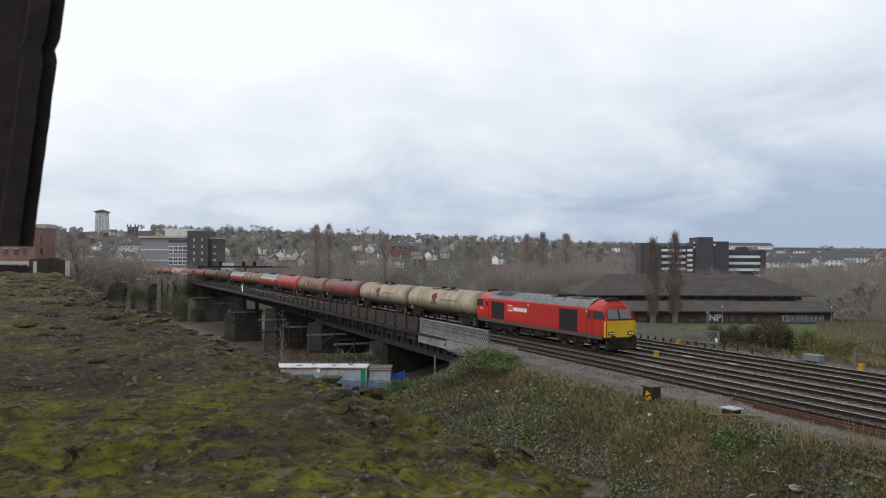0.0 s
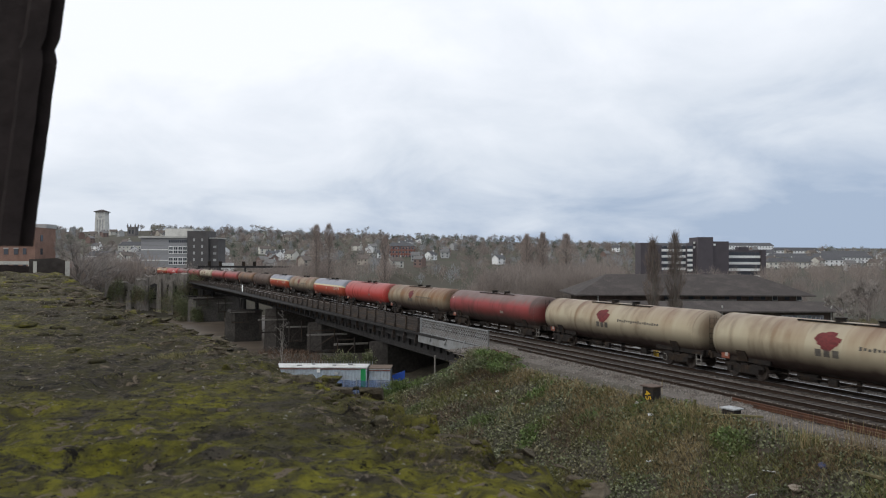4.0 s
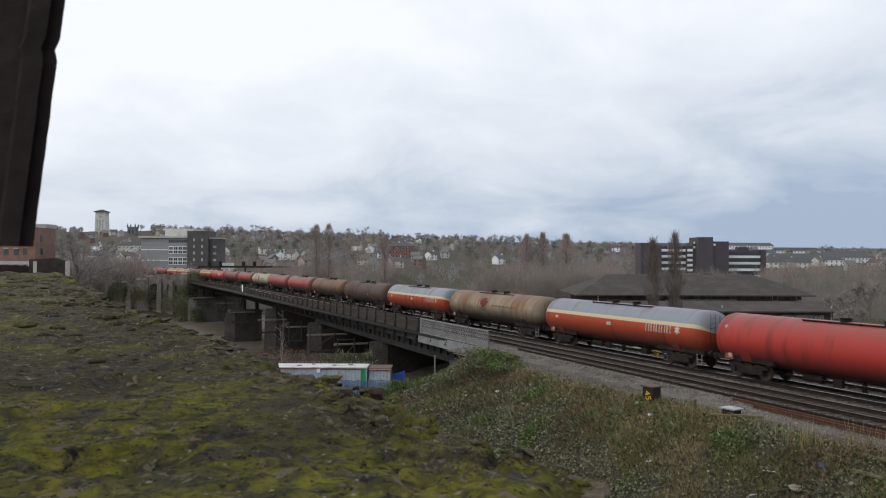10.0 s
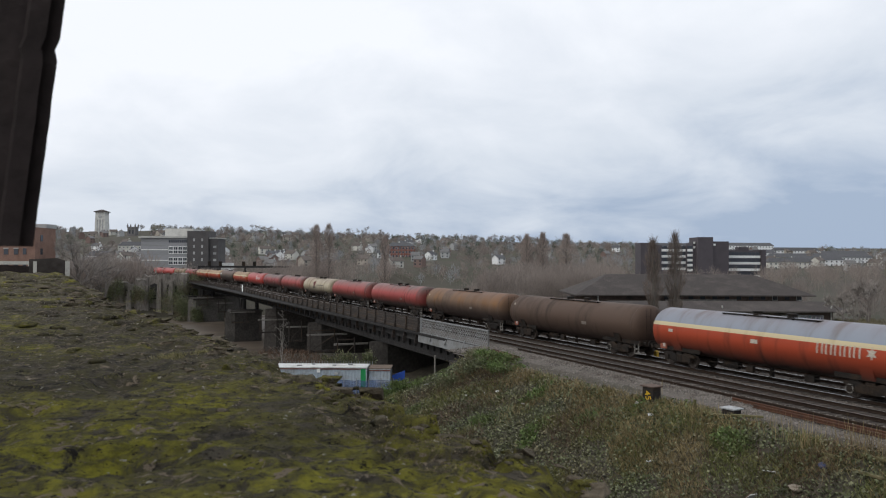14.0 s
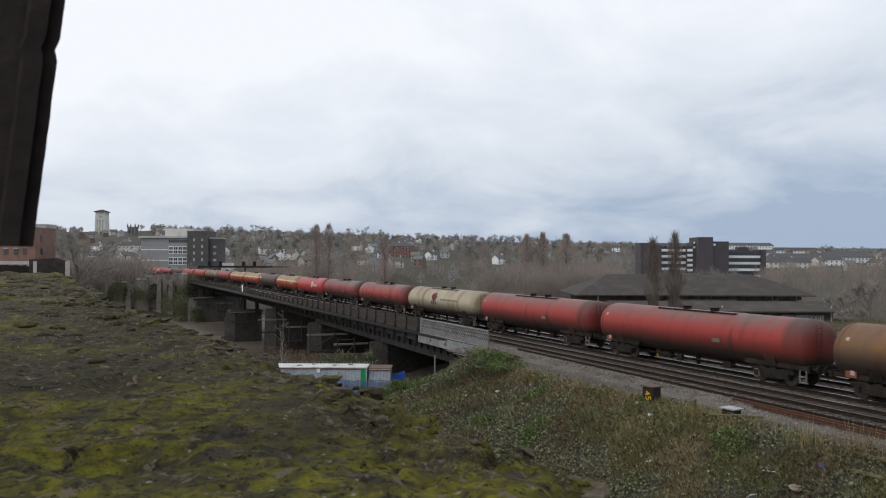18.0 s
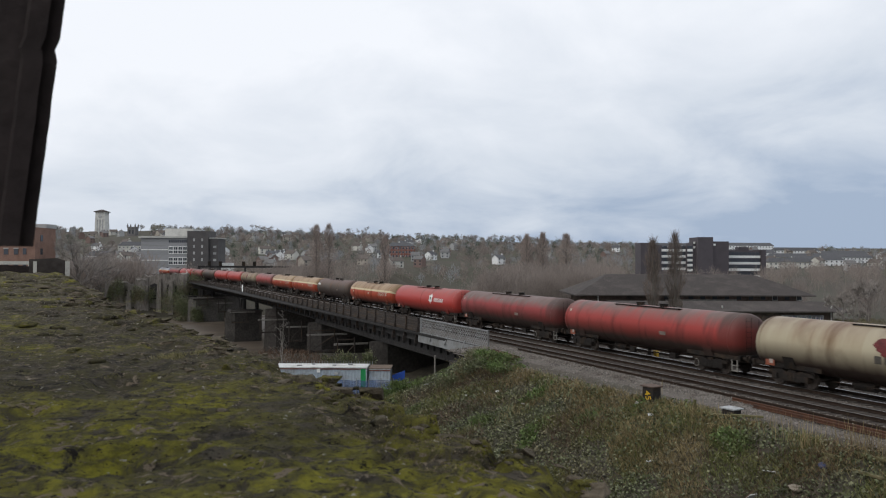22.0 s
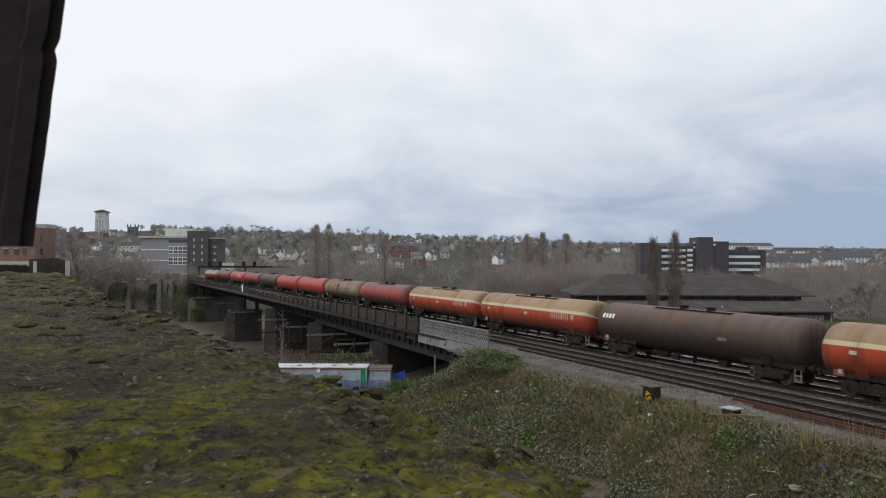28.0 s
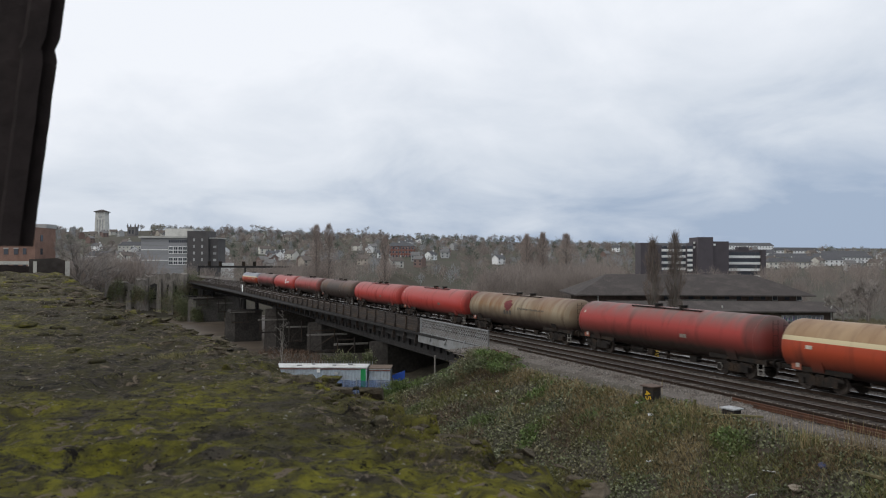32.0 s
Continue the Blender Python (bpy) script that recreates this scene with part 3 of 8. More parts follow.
        l.new(pw.outputs[0], p2.inputs[0])
        gr = n.new("ShaderNodeMapRange")
        gr.inputs[1].default_value, gr.inputs[2].default_value, gr.inputs[3].default_value, gr.inputs[4].default_value = 0.32, 0.62, 0.4 * rust, 1.6 * rust
        l.new(st.outputs[0], gr.inputs[0])
        l.new(gr.outputs[0], p2.inputs[1])
        p2.use_clamp = True
        mr = n.new("ShaderNodeMix")
        mr.data_type = "RGBA"
        mr.inputs[7].default_value = (0.21, 0.105, 0.042, 1)
        l.new(p2.outputs[0], mr.inputs[0])
        l.new(base, mr.inputs[6])
        base = mr.outputs[2]
    if dust:
        # grey-brown dust and fumes settle along the top
        dt = n.new("ShaderNodeMapRange")
        dt.inputs[1].default_value, dt.inputs[2].default_value, dt.inputs[3].default_value, dt.inputs[4].default_value = 2.55, 3.35, 0.0, 1.7 * dust
        l.new(sp.outputs[2], dt.inputs[0])
        dm = n.new("ShaderNodeMath")
        dm.operation = "MULTIPLY"
        dm.use_clamp = True
        l.new(dt.outputs[0], dm.inputs[0])
        l.new(st.outputs[0], dm.inputs[1])
        md = n.new("ShaderNodeMix")
        md.data_type = "RGBA"
        md.inputs[7].default_value = (0.16, 0.108, 0.096, 1)
        l.new(dm.outputs[0], md.inputs[0])
        l.new(base, md.inputs[6])
        base = md.outputs[2]
    # near-black mixed in low on the belly and at the ends
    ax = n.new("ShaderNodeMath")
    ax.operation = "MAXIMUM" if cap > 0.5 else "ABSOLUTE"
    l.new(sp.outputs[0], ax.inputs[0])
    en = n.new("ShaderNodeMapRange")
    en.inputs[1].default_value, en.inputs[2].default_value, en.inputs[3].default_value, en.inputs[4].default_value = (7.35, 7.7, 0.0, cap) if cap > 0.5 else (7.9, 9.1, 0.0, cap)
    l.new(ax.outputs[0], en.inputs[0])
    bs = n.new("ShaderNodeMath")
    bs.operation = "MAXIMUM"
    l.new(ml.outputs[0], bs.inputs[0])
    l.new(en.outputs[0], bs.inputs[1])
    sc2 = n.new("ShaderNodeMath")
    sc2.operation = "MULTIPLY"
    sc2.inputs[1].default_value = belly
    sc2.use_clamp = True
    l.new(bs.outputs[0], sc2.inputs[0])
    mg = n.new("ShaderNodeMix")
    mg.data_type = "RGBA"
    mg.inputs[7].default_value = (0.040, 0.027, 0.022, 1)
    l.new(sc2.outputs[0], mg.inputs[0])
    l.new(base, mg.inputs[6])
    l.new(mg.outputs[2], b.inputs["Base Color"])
    ro = n.new("ShaderNodeMapRange")
    ro.inputs[3].default_value, ro.inputs[4].default_value = rough, 0.85
    l.new(scl.outputs[0], ro.inputs[0])
    l.new(ro.outputs[0], b.inputs["Roughness"])
    b.inputs["Specular IOR Level"].default_value = 0.24
    return m


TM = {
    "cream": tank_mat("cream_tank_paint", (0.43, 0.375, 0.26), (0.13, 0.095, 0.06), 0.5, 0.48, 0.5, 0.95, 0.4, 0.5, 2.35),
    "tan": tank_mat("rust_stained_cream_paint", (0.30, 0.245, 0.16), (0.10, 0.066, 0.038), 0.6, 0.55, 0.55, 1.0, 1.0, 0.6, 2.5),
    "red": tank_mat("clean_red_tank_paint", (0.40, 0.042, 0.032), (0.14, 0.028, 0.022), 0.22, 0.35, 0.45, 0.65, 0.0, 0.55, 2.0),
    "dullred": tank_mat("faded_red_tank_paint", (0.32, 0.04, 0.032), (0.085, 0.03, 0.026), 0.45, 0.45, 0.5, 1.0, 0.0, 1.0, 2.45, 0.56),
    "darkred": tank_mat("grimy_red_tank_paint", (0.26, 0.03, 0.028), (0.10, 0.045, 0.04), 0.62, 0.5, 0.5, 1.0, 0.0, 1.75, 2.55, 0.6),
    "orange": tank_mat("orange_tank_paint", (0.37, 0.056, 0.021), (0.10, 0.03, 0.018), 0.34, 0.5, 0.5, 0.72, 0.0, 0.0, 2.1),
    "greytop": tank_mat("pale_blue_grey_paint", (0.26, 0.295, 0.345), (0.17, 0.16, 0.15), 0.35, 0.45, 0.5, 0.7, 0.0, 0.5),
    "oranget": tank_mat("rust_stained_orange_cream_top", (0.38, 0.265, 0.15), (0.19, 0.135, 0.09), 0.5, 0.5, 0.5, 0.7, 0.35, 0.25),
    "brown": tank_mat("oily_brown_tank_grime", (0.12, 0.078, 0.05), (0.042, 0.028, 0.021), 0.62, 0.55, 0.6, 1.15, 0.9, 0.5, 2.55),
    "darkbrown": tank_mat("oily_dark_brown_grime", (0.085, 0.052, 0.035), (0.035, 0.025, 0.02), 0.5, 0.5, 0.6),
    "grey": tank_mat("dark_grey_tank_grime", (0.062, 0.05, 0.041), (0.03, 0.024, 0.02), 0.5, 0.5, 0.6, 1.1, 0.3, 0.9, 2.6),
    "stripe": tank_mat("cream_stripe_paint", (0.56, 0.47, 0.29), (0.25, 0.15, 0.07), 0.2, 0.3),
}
LOGO_RED = mat("dark_red_marking", (0.14, 0.022, 0.022), 0.7, 0.3, 2, 9, bump=0)
M["conc0"] = mat("dull_plate", (0.2, 0.17, 0.14), 0.8)
LOGO_DARK = mat("dark_lettering", (0.085, 0.075, 0.062), 0.7, 0.3, 2, 9, bump=0)
TANK_R, TANK_Z, TANK_L = 1.40, 2.10, 9.02


def barrel(top=None, stripe=False):
    """Tank barrel along x with dished ends; material slots: side, upper part, stripe."""
    bm = bmesh.new()
    n = 36
    prof = [(-TANK_L, 0.0), (-TANK_L + 0.02, 0.5), (-TANK_L + 0.09, 0.92), (-TANK_L + 0.20, 1.2), (-TANK_L + 0.34, 1.345), (-TANK_L + 0.52, TANK_R)]
    prof += [(x, TANK_R) for x in (-6.6, -4.4, -2.2, 0, 2.2, 4.4, 6.6)]
    prof += [(-x, r) for x, r in prof[:6][::-1]]
    rows = []
    for x, r in prof:
        if r == 0:
            rows.append([bm.verts.new((x, 0, TANK_Z))])
            continue
        rows.append([bm.verts.new((x, -r * math.sin(2 * math.pi * (i + 0.5) / n), TANK_Z + r * math.cos(2 * math.pi * (i + 0.5) / n))) for i in range(n)])
    for a, b in zip(rows, rows[1:]):
        for i in range(n):
            j = (i + 1) % n
            ang = min((i + 1) % n, n - ((i + 1) % n)) * 360 / n
            mi = 0
            if top:
                mi = 1 if ang <= 60 else (2 if stripe and ang <= 70 else 0)
            if len(a) == 1:
                f = bm.faces.new((a[0], b[j], b[i]))
            elif len(b) == 1:
                f = bm.faces.new((a[i], a[j], b[0]))
            else:
                f = bm.faces.new((a[i], a[j], b[j], b[i]))
            f.material_index = mi
    bmesh.ops.recalc_face_normals(bm, faces=bm.faces)
    return bm


def wheel_bm(r=0.46, half=0.75, axle=0.08):
    bm = bmesh.new()
    n = 20
    for sgn in (-1, 1):
        secs = []
        for y, rr in ((half - 0.07, r + 0.03), (half - 0.04, r + 0.03), (half - 0.035, r), (half + 0.06, r - 0.01), (half + 0.06, r - 0.07), (half + 0.03, r - 0.08), (half + 0.02, 0.17), (half + 0.09, 0.15), (half + 0.10, 0.06)):
            secs.append([(rr * math.cos(2 * math.pi * i / n), sgn * y, rr * math.sin(2 * math.pi * i / n)) for i in range(n)])
        ring(bm, secs)
    rod(bm, (0, -half, 0), (0, half, 0), axle, n=8)
    bmesh.ops.recalc_face_normals(bm, faces=bm.faces)
    return bm


WHEEL_ME = mesh_of(wheel_bm(), "wheelset", M["wheel"])


def side_frame_bm(y):
    bm = bmesh.new()
    pts = [(-1.45, 0.62), (-1.2, 0.62), (-1.1, 0.40), (-0.75, 0.36), (-0.55, 0.30), (0.55, 0.30), (0.75, 0.36), (1.1, 0.40), (1.2, 0.62), (1.45, 0.62), (1.4, 0.78), (0.6, 0.86), (0.3, 0.74), (-0.3, 0.74), (-0.6, 0.86), (-1.4, 0.78)]
    ring(bm, [[(x, y - 0.06, z) for x, z in pts], [(x, y + 0.06, z) for x, z in pts]])
    for cx in (-1.0, 1.0):
        box(bm, cx - 0.16, cx + 0.16, y - 0.15, y + 0.1, 0.34, 0.64)
    for cx in (-0.22, 0.0, 0.22):
        rod(bm, (cx, y, 0.34), (cx, y, 0.72), 0.09, n=8)
    bmesh.ops.recalc_face_normals(bm, faces=bm.faces)
    return bm


SIDE_FRAME = {s: mesh_of(side_frame_bm(s * 1.0), "side_frame", M["black"]) for s in (-1, 1)}
BOLSTER = mesh_of(box(bx(-0.25, 0.25, -1.0, 1.0, 0.5, 0.86), -1.35, -1.25, -1, 1, 0.6, 0.72), "bolster", M["black"])
WHEELSETS = {"front": [], "rear": []}


def bogie(parent, x):
    bo = new("bogie")
    bo.parent = parent
    bo.location = (x, 0, 0)
    for s in (-1, 1):
        shared("side_frame", SIDE_FRAME[s], bo)
    shared("bolster", BOLSTER, bo)
    for wx, key in ((-1.0, "rear"), (1.0, "front")):
        w = shared("wheelset", WHEEL_ME, bo, Matrix.Translation((wx, 0, 0.46)))
        WHEELSETS[key].append(w)
    return bo


def sole_bm(x0, x1, y):
    return bx(x0, x1, y - 0.06, y + 0.06, 0.92, 1.16)


def headstock_bm(sgn):
    bm = bmesh.new()
    box(bm, min(sgn * 8.96, sgn * 9.1), max(sgn * 8.96, sgn * 9.1), -1.15, 1.15, 0.86, 1.2)
    box(bm, min(sgn * 7.7, sgn * 8.9), max(sgn * 7.7, sgn * 8.9), -0.3, 0.3, 0.86, 1.12)
    rod(bm, (sgn * 9.1, 0, 1.0), (sgn * 9.5, 0, 0.95), 0.05, n=6)
    return bm


def buffer_bm(sgn, y):
    bm = bmesh.new()
    x = sgn * 9.1
    rod(bm, (x, y, 1.05), (x + sgn * 0.36, y, 1.05), 0.09, n=8)
    rod(bm, (x + sgn * 0.34, y, 1.05), (x + sgn * 0.42, y, 1.05), 0.22, n=12)
    return bm


def step_bm(x):
    bm = bmesh.new()
    for dx in (-0.2, 0.2):
        box(bm, x + dx - 0.025, x + dx + 0.025, -1.2, -1.16, 0.3, 0.95)
    for z in (0.32, 0.62):
        box(bm, x - 0.2, x + 0.2, -1.22, -1.08, z, z + 0.04)
    return bm


def saddle_bm(x):
    bm = bmesh.new()
    pts = [(-1.08, 0.95), (1.08, 0.95), (1.30, 1.55), (1.1, 1.3), (0.6, 0.95), (-0.6, 0.95), (-1.1, 1.3), (-1.30, 1.55)]
    ring(bm, [[(x - 0.35, y, z) for y, z in pts], [(x + 0.35, y, z) for y, z in pts]])
    return bm


def under_bm():
    bm = bmesh.new()
    rod(bm, (-4.4, -0.55, 0.55), (4.4, -0.55, 0.55), 0.035, n=6)
    rod(bm, (-5.4, 0.6, 0.62), (5.4, 0.6, 0.62), 0.05, n=6)
    rod(bm, (-3.4, -0.35, 0.52), (-2.2, -0.35, 0.52), 0.2, n=10)
    box(bm, 2.6, 3.2, -0.7, -0.3, 0.35, 0.7)
    box(bm, -1.2, -0.7, -0.9, -0.7, 0.35, 0.72)
    rod(bm, (-0.3, -0.95, 0.4), (0.3, -0.95, 0.62), 0.03, n=6)
    rod(bm, (0, -0.2, 0.2), (0, -0.2, 0.75), 0.13, n=8)
    return bm


def ladder_bm(x, y):
    bm = bmesh.new()
    for d in (-0.18, 0.18):
        rod(bm, (x, y + d, 0.9), (x, y + d, 3.3), 0.012, n=5)
    for k in range(8):
        rod(bm, (x, y - 0.18, 1.0 + 0.3 * k), (x, y + 0.18, 1.0 + 0.3 * k), 0.009, n=5)
    return bm


def walk_bm():
    bm = bmesh.new()
    z = TANK_Z + TANK_R
    for y in (-0.42, 0.42):
        box(bm, -3.4, 3.4, y - 0.13, y + 0.13, z - 0.05, z - 0.02)
    for x in (-3.3, -1.7, 0.0, 1.7, 3.3):
        box(bm, x - 0.05, x + 0.05, -0.55, 0.55, z - 0.09, z - 0.02)
    return bm


def hatch_bm(x):
    bm = bmesh.new()
    z = TANK_Z + TANK_R
    rod(bm, (x, 0, z - 0.1), (x, 0, z + 0.14), 0.26, n=14)
    rod(bm, (x, 0, z + 0.14), (x, 0, z + 0.19), 0.30, n=14)
    return bm


def band_bm(x):
    bm = bmesh.new()
    n = 30
    secs = [[(x + dx, -(TANK_R + o) * math.sin(2 * math.pi * i / n), TANK_Z + (TANK_R + o) * math.cos(2 * math.pi * i / n)) for i in range(n)] for dx, o in ((-0.05, -0.02), (-0.04, 0.016), (0.04, 0.016), (0.05, -0.02))]
    ring(bm, secs)
    return bm


def tank_point(x, a, off):
    return (x, -(TANK_R + off) * math.sin(a), TANK_Z + (TANK_R + off) * math.cos(a))


def marking(parent, name, marks, material, label="", single=True):
    """Painted marks bent onto the near side: x, degrees from the top, width, height along the arc."""
    for g in ([marks] if single else [[q] for q in marks]):
        bm = bmesh.new()
        for x, ang, w, h in g:
            n = max(1, round(h / 0.12))
            rows = [[bm.verts.new(tank_point(x + s * w / 2, radians(ang) + h * (i / n - 0.5) / TANK_R, 0.012)) for s in (-1, 1)] for i in range(n + 1)]
            for p, q in zip(rows, rows[1:]):
                bm.faces.new((p[0], p[1], q[1], q[0]))
        bmesh.ops.recalc_face_normals(bm, faces=bm.faces)
        part(name, bm, material, parent, label)


def star(parent, x0, ang, size, material, label, off=0.012, waist=0.62, wide=0.9):
    """Six-pointed painted mark, bent onto the near side of the tank."""
    bm = bmesh.new()
    rows = []
    for f in (0.34, 0.67, 1.0):
        row = []
        for i in range(12):
            q, t = f * (size if i % 2 == 0 else size * waist), math.pi * i / 6 + math.pi / 2
            row.append(bm.verts.new(tank_point(x0 + q * wide * math.cos(t), radians(ang) - q * math.sin(t) / TANK_R, off)))
        rows.append(row)
    bm.faces.new(rows[0])
    for p, q in zip(rows, rows[1:]):
        for i in range(12):
            bm.faces.new((p[i], p[(i + 1) % 12], q[(i + 1) % 12], q[i]))
    bmesh.ops.recalc_face_normals(bm, faces=bm.faces)
    part("emblem", bm, material, parent, label)


def leaf_mark(parent, x0, ang, rx, rz, turn, material):
    """Leaf-like painted mark with a wavy outline, bent onto the near side."""
    bm = bmesh.new()
    ca, sa = math.cos(radians(turn)), math.sin(radians(turn))
    rows = []
    for f in (0.35, 0.7, 1.0):
        row = []
        for i in range(20):
            t = 2 * math.pi * i / 20
            q = f * (1 + 0.12 * math.sin(3 * t + 0.6) + 0.07 * math.sin(7 * t))
            a, b2 = q * rx * math.cos(t), q * rz * math.sin(t)
            row.append(bm.verts.new(tank_point(x0 + a * ca + b2 * sa, radians(ang) - (b2 * ca - a * sa) / TANK_R, 0.012)))
        rows.append(row)
    bm.faces.new(rows[0])
    for p, q in zip(rows, rows[1:]):
        for i in range(20):
            bm.faces.new((p[i], p[(i + 1) % 20], q[(i + 1) % 20], q[i]))
    bmesh.ops.recalc_face_normals(bm, faces=bm.faces)
    part("emblem", bm, material, parent, "dark red painted emblem")


M["green_dark"] = mat("dark_green_paint", (0.02, 0.05, 0.03), 0.6)
M["faded_white"] = mat("faded_white_lettering", (0.5, 0.44, 0.36), 0.8, 0.3, 3, 12)


def rim_bm():
    bm = bmesh.new()
    n = 18
    ring(bm, [[(rr * math.cos(6.2832 * i / n), yy, 0.46 + rr * math.sin(6.2832 * i / n)) for i in range(n)] for rr, yy in ((0.19, -0.90), (0.205, -0.92), (0.23, -0.90), (0.205, -0.88), (0.19, -0.90))], close=False)
    return bm


M["conc2"] = mat("scuffed_white_paint", (0.24, 0.225, 0.20), 0.8, 0.3, 4, 20)
ME = {
    "sole_a": mesh_of(sole_bm(-9.1, -4.7, -1.0), "solebar", M["black"]), "sole_b": mesh_of(sole_bm(4.7, 9.1, -1.0), "solebar", M["black"]),
    "sole_c": mesh_of(sole_bm(-9.1, -4.7, 1.0), "solebar", M["black"]), "sole_d": mesh_of(sole_bm(4.7, 9.1, 1.0), "solebar", M["black"]),
    "head_a": mesh_of(headstock_bm(-1), "headstock", M["black"]), "head_b": mesh_of(headstock_bm(1), "headstock", M["black"]),
    "buf_a": mesh_of(buffer_bm(-1, -0.86), "buffer", M["black"]), "buf_b": mesh_of(buffer_bm(-1, 0.86), "buffer", M["black"]),
    "buf_c": mesh_of(buffer_bm(1, -0.86), "buffer", M["black"]), "buf_d": mesh_of(buffer_bm(1, 0.86), "buffer", M["black"]),
    "step": mesh_of(step_bm(8.75), "step", M["conc2"]),
    "rim": mesh_of(rim_bm(), "white_rim", M["conc2"]),
    "saddle_a": mesh_of(saddle_bm(-6.6), "saddle", M["black"]),
    "saddle_b": mesh_of(saddle_bm(6.6), "saddle", M["black"]),
    "ring_a": mesh_of(band_bm(-8.42), "end_ring", M["black"], True), "ring_b": mesh_of(band_bm(8.42), "end_ring", M["black"], True),
    "under": mesh_of(under_bm(), "brake_gear", M["black"]),
    "ladder_a": mesh_of(ladder_bm(-TANK_L - 0.1, -0.5), "ladder", M["black"]),
    "ladder_b": mesh_of(ladder_bm(TANK_L + 0.1, -0.5), "ladder", M["black"]),
    "walkway": mesh_of(walk_bm(), "walkway", M["black"]),
    "hatch_a": mesh_of(hatch_bm(-1.2), "hatch", M["black"], True),
    "hatch_b": mesh_of(hatch_bm(1.2), "hatch", M["black"], True),
    "plate": mesh_of(bx(-0.3, 0.3, -1.14, -1.11, 0.98, 1.42), "hazard_plate", mat("orange_hazard_plate", (0.25, 0.075, 0.04), 0.6, 0.3, 3, 12, (0.2, 0.06, 0.04))),
    "diamond": mesh_of(bx(-0.02, 0.2, -1.16, -1.145, 1.1, 1.34), "pale_mark", mat("pale_sticker", (0.42, 0.36, 0.32), 0.7, 0.2, 4, 20)),
}
BARREL_PLAIN = mesh_of(barrel(), "barrel", M["black"], True)
BARREL_TWO = mesh_of(barrel(True, True), "barrel", [M["black"]] * 3, True)


def tank_wagon(style, label, logo=None):
    wg = thing("tank_wagon", label, "tank wagon", group="tank wagons of the train")
    side, top = style
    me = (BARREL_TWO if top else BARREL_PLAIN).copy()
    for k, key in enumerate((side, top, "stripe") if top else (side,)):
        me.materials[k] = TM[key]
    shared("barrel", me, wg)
    for key in () if top else ("ring_a", "ring_b"):
        rm = ME[key].copy()
        rm.materials[0] = TM[side]
        shared("end_ring", rm, wg)
    for x in (5.6,):
        shared("white_rim", ME["rim"], wg, Matrix.Translation((x, -0.23, 0)))
    for k, nm in (("sole_a", "solebar"), ("sole_b", "solebar"), ("sole_c", "solebar"), ("sole_d", "solebar"), ("head_a", "headstock"), ("head_b", "headstock"), ("buf_a", "buffer"), ("buf_b", "buffer"), ("buf_c", "buffer"), ("buf_d", "buffer"), ("step", "step"), ("under", "brake_gear"), ("ladder_a", "ladder"), ("ladder_b", "ladder"), ("walkway", "walkway"), ("hatch_a", "hatch"), ("hatch_b", "hatch")):
        shared(nm, ME[k], wg)
    for k in ("saddle_a", "saddle_b"):
        sm = ME[k].copy()
        sm.materials[0] = TM[side] if side in ("red", "orange", "dullred") else M["black"]
        shared("saddle", sm, wg)
    shared("pale_mark", ME["diamond"], shared("hazard_plate", ME["plate"], wg, Matrix.Translation((-7.9, 0, 0))))
    for x in (-6.6, 6.6):
        bogie(wg, x)
    if logo == "beast":
        leaf_mark(wg, -1.05, 63, 0.60, 0.36, -18, LOGO_RED)
        leaf_mark(wg, -0.75, 73, 0.62, 0.34, -12, LOGO_RED)
        marking(wg, "letter", [(-1.35 + 0.5 * k, 94, 0.36, 0.36) for k in range(3)], LOGO_DARK, "", False)
        marking(wg, "letter", [(1.0 + 0.245 * k, 77 + 1.2 * (k % 4 == 2), 0.15, 0.12 + 0.07 * (k % 3 == 0)) for k in range(18)], LOGO_DARK, "", False)
    if logo == "letters":
        marking(wg, "letter", [(4.0 + 0.26 * k + 0.03 * (k % 2), 84, 0.085, 0.56) for k in range(10)], M["faded_white"], "", False)
        star(wg, 7.0, 84, 0.33, M["faded_white"], "white star-like emblem", 0.012, 0.45)
        marking(wg, "data_panel", [(-0.1, 88, 0.5, 0.22)], M["faded_white"], "pale data panel")
        marking(wg, "data_panel", [(-6.9, 86, 0.4, 0.18)], M["faded_white"], "pale data panel")
    if logo == "big":
        marking(wg, "letter", [(3.6 + 0.25 * k, 82, 0.12, 0.40) for k in range(10)], M["white"], "", False)
        star(wg, 2.55, 77, 0.62, M["white"], "white six-pointed emblem")
        star(wg, 2.55, 77, 0.2, M["green_dark"], "dark centre of the emblem", 0.022)
    if logo == "plate":
        marking(wg, "letter", [(-8.0 + 0.36 * k, 66, 0.24, 0.32) for k in range(4)], M["white"], "", False)
        marking(wg, "data_panel", [(3.6, 92, 0.7, 0.2)], M["conc0"], "dull data panel")
    if logo is None:
        marking(wg, "data_panel", [(2.8, 96, 0.6, 0.22)], M["conc0"], "dull data panel")
        marking(wg, "data_panel", [(-8.0, 60, 0.18, 0.18)], M["faded_white"], "small white plate")
    return wg


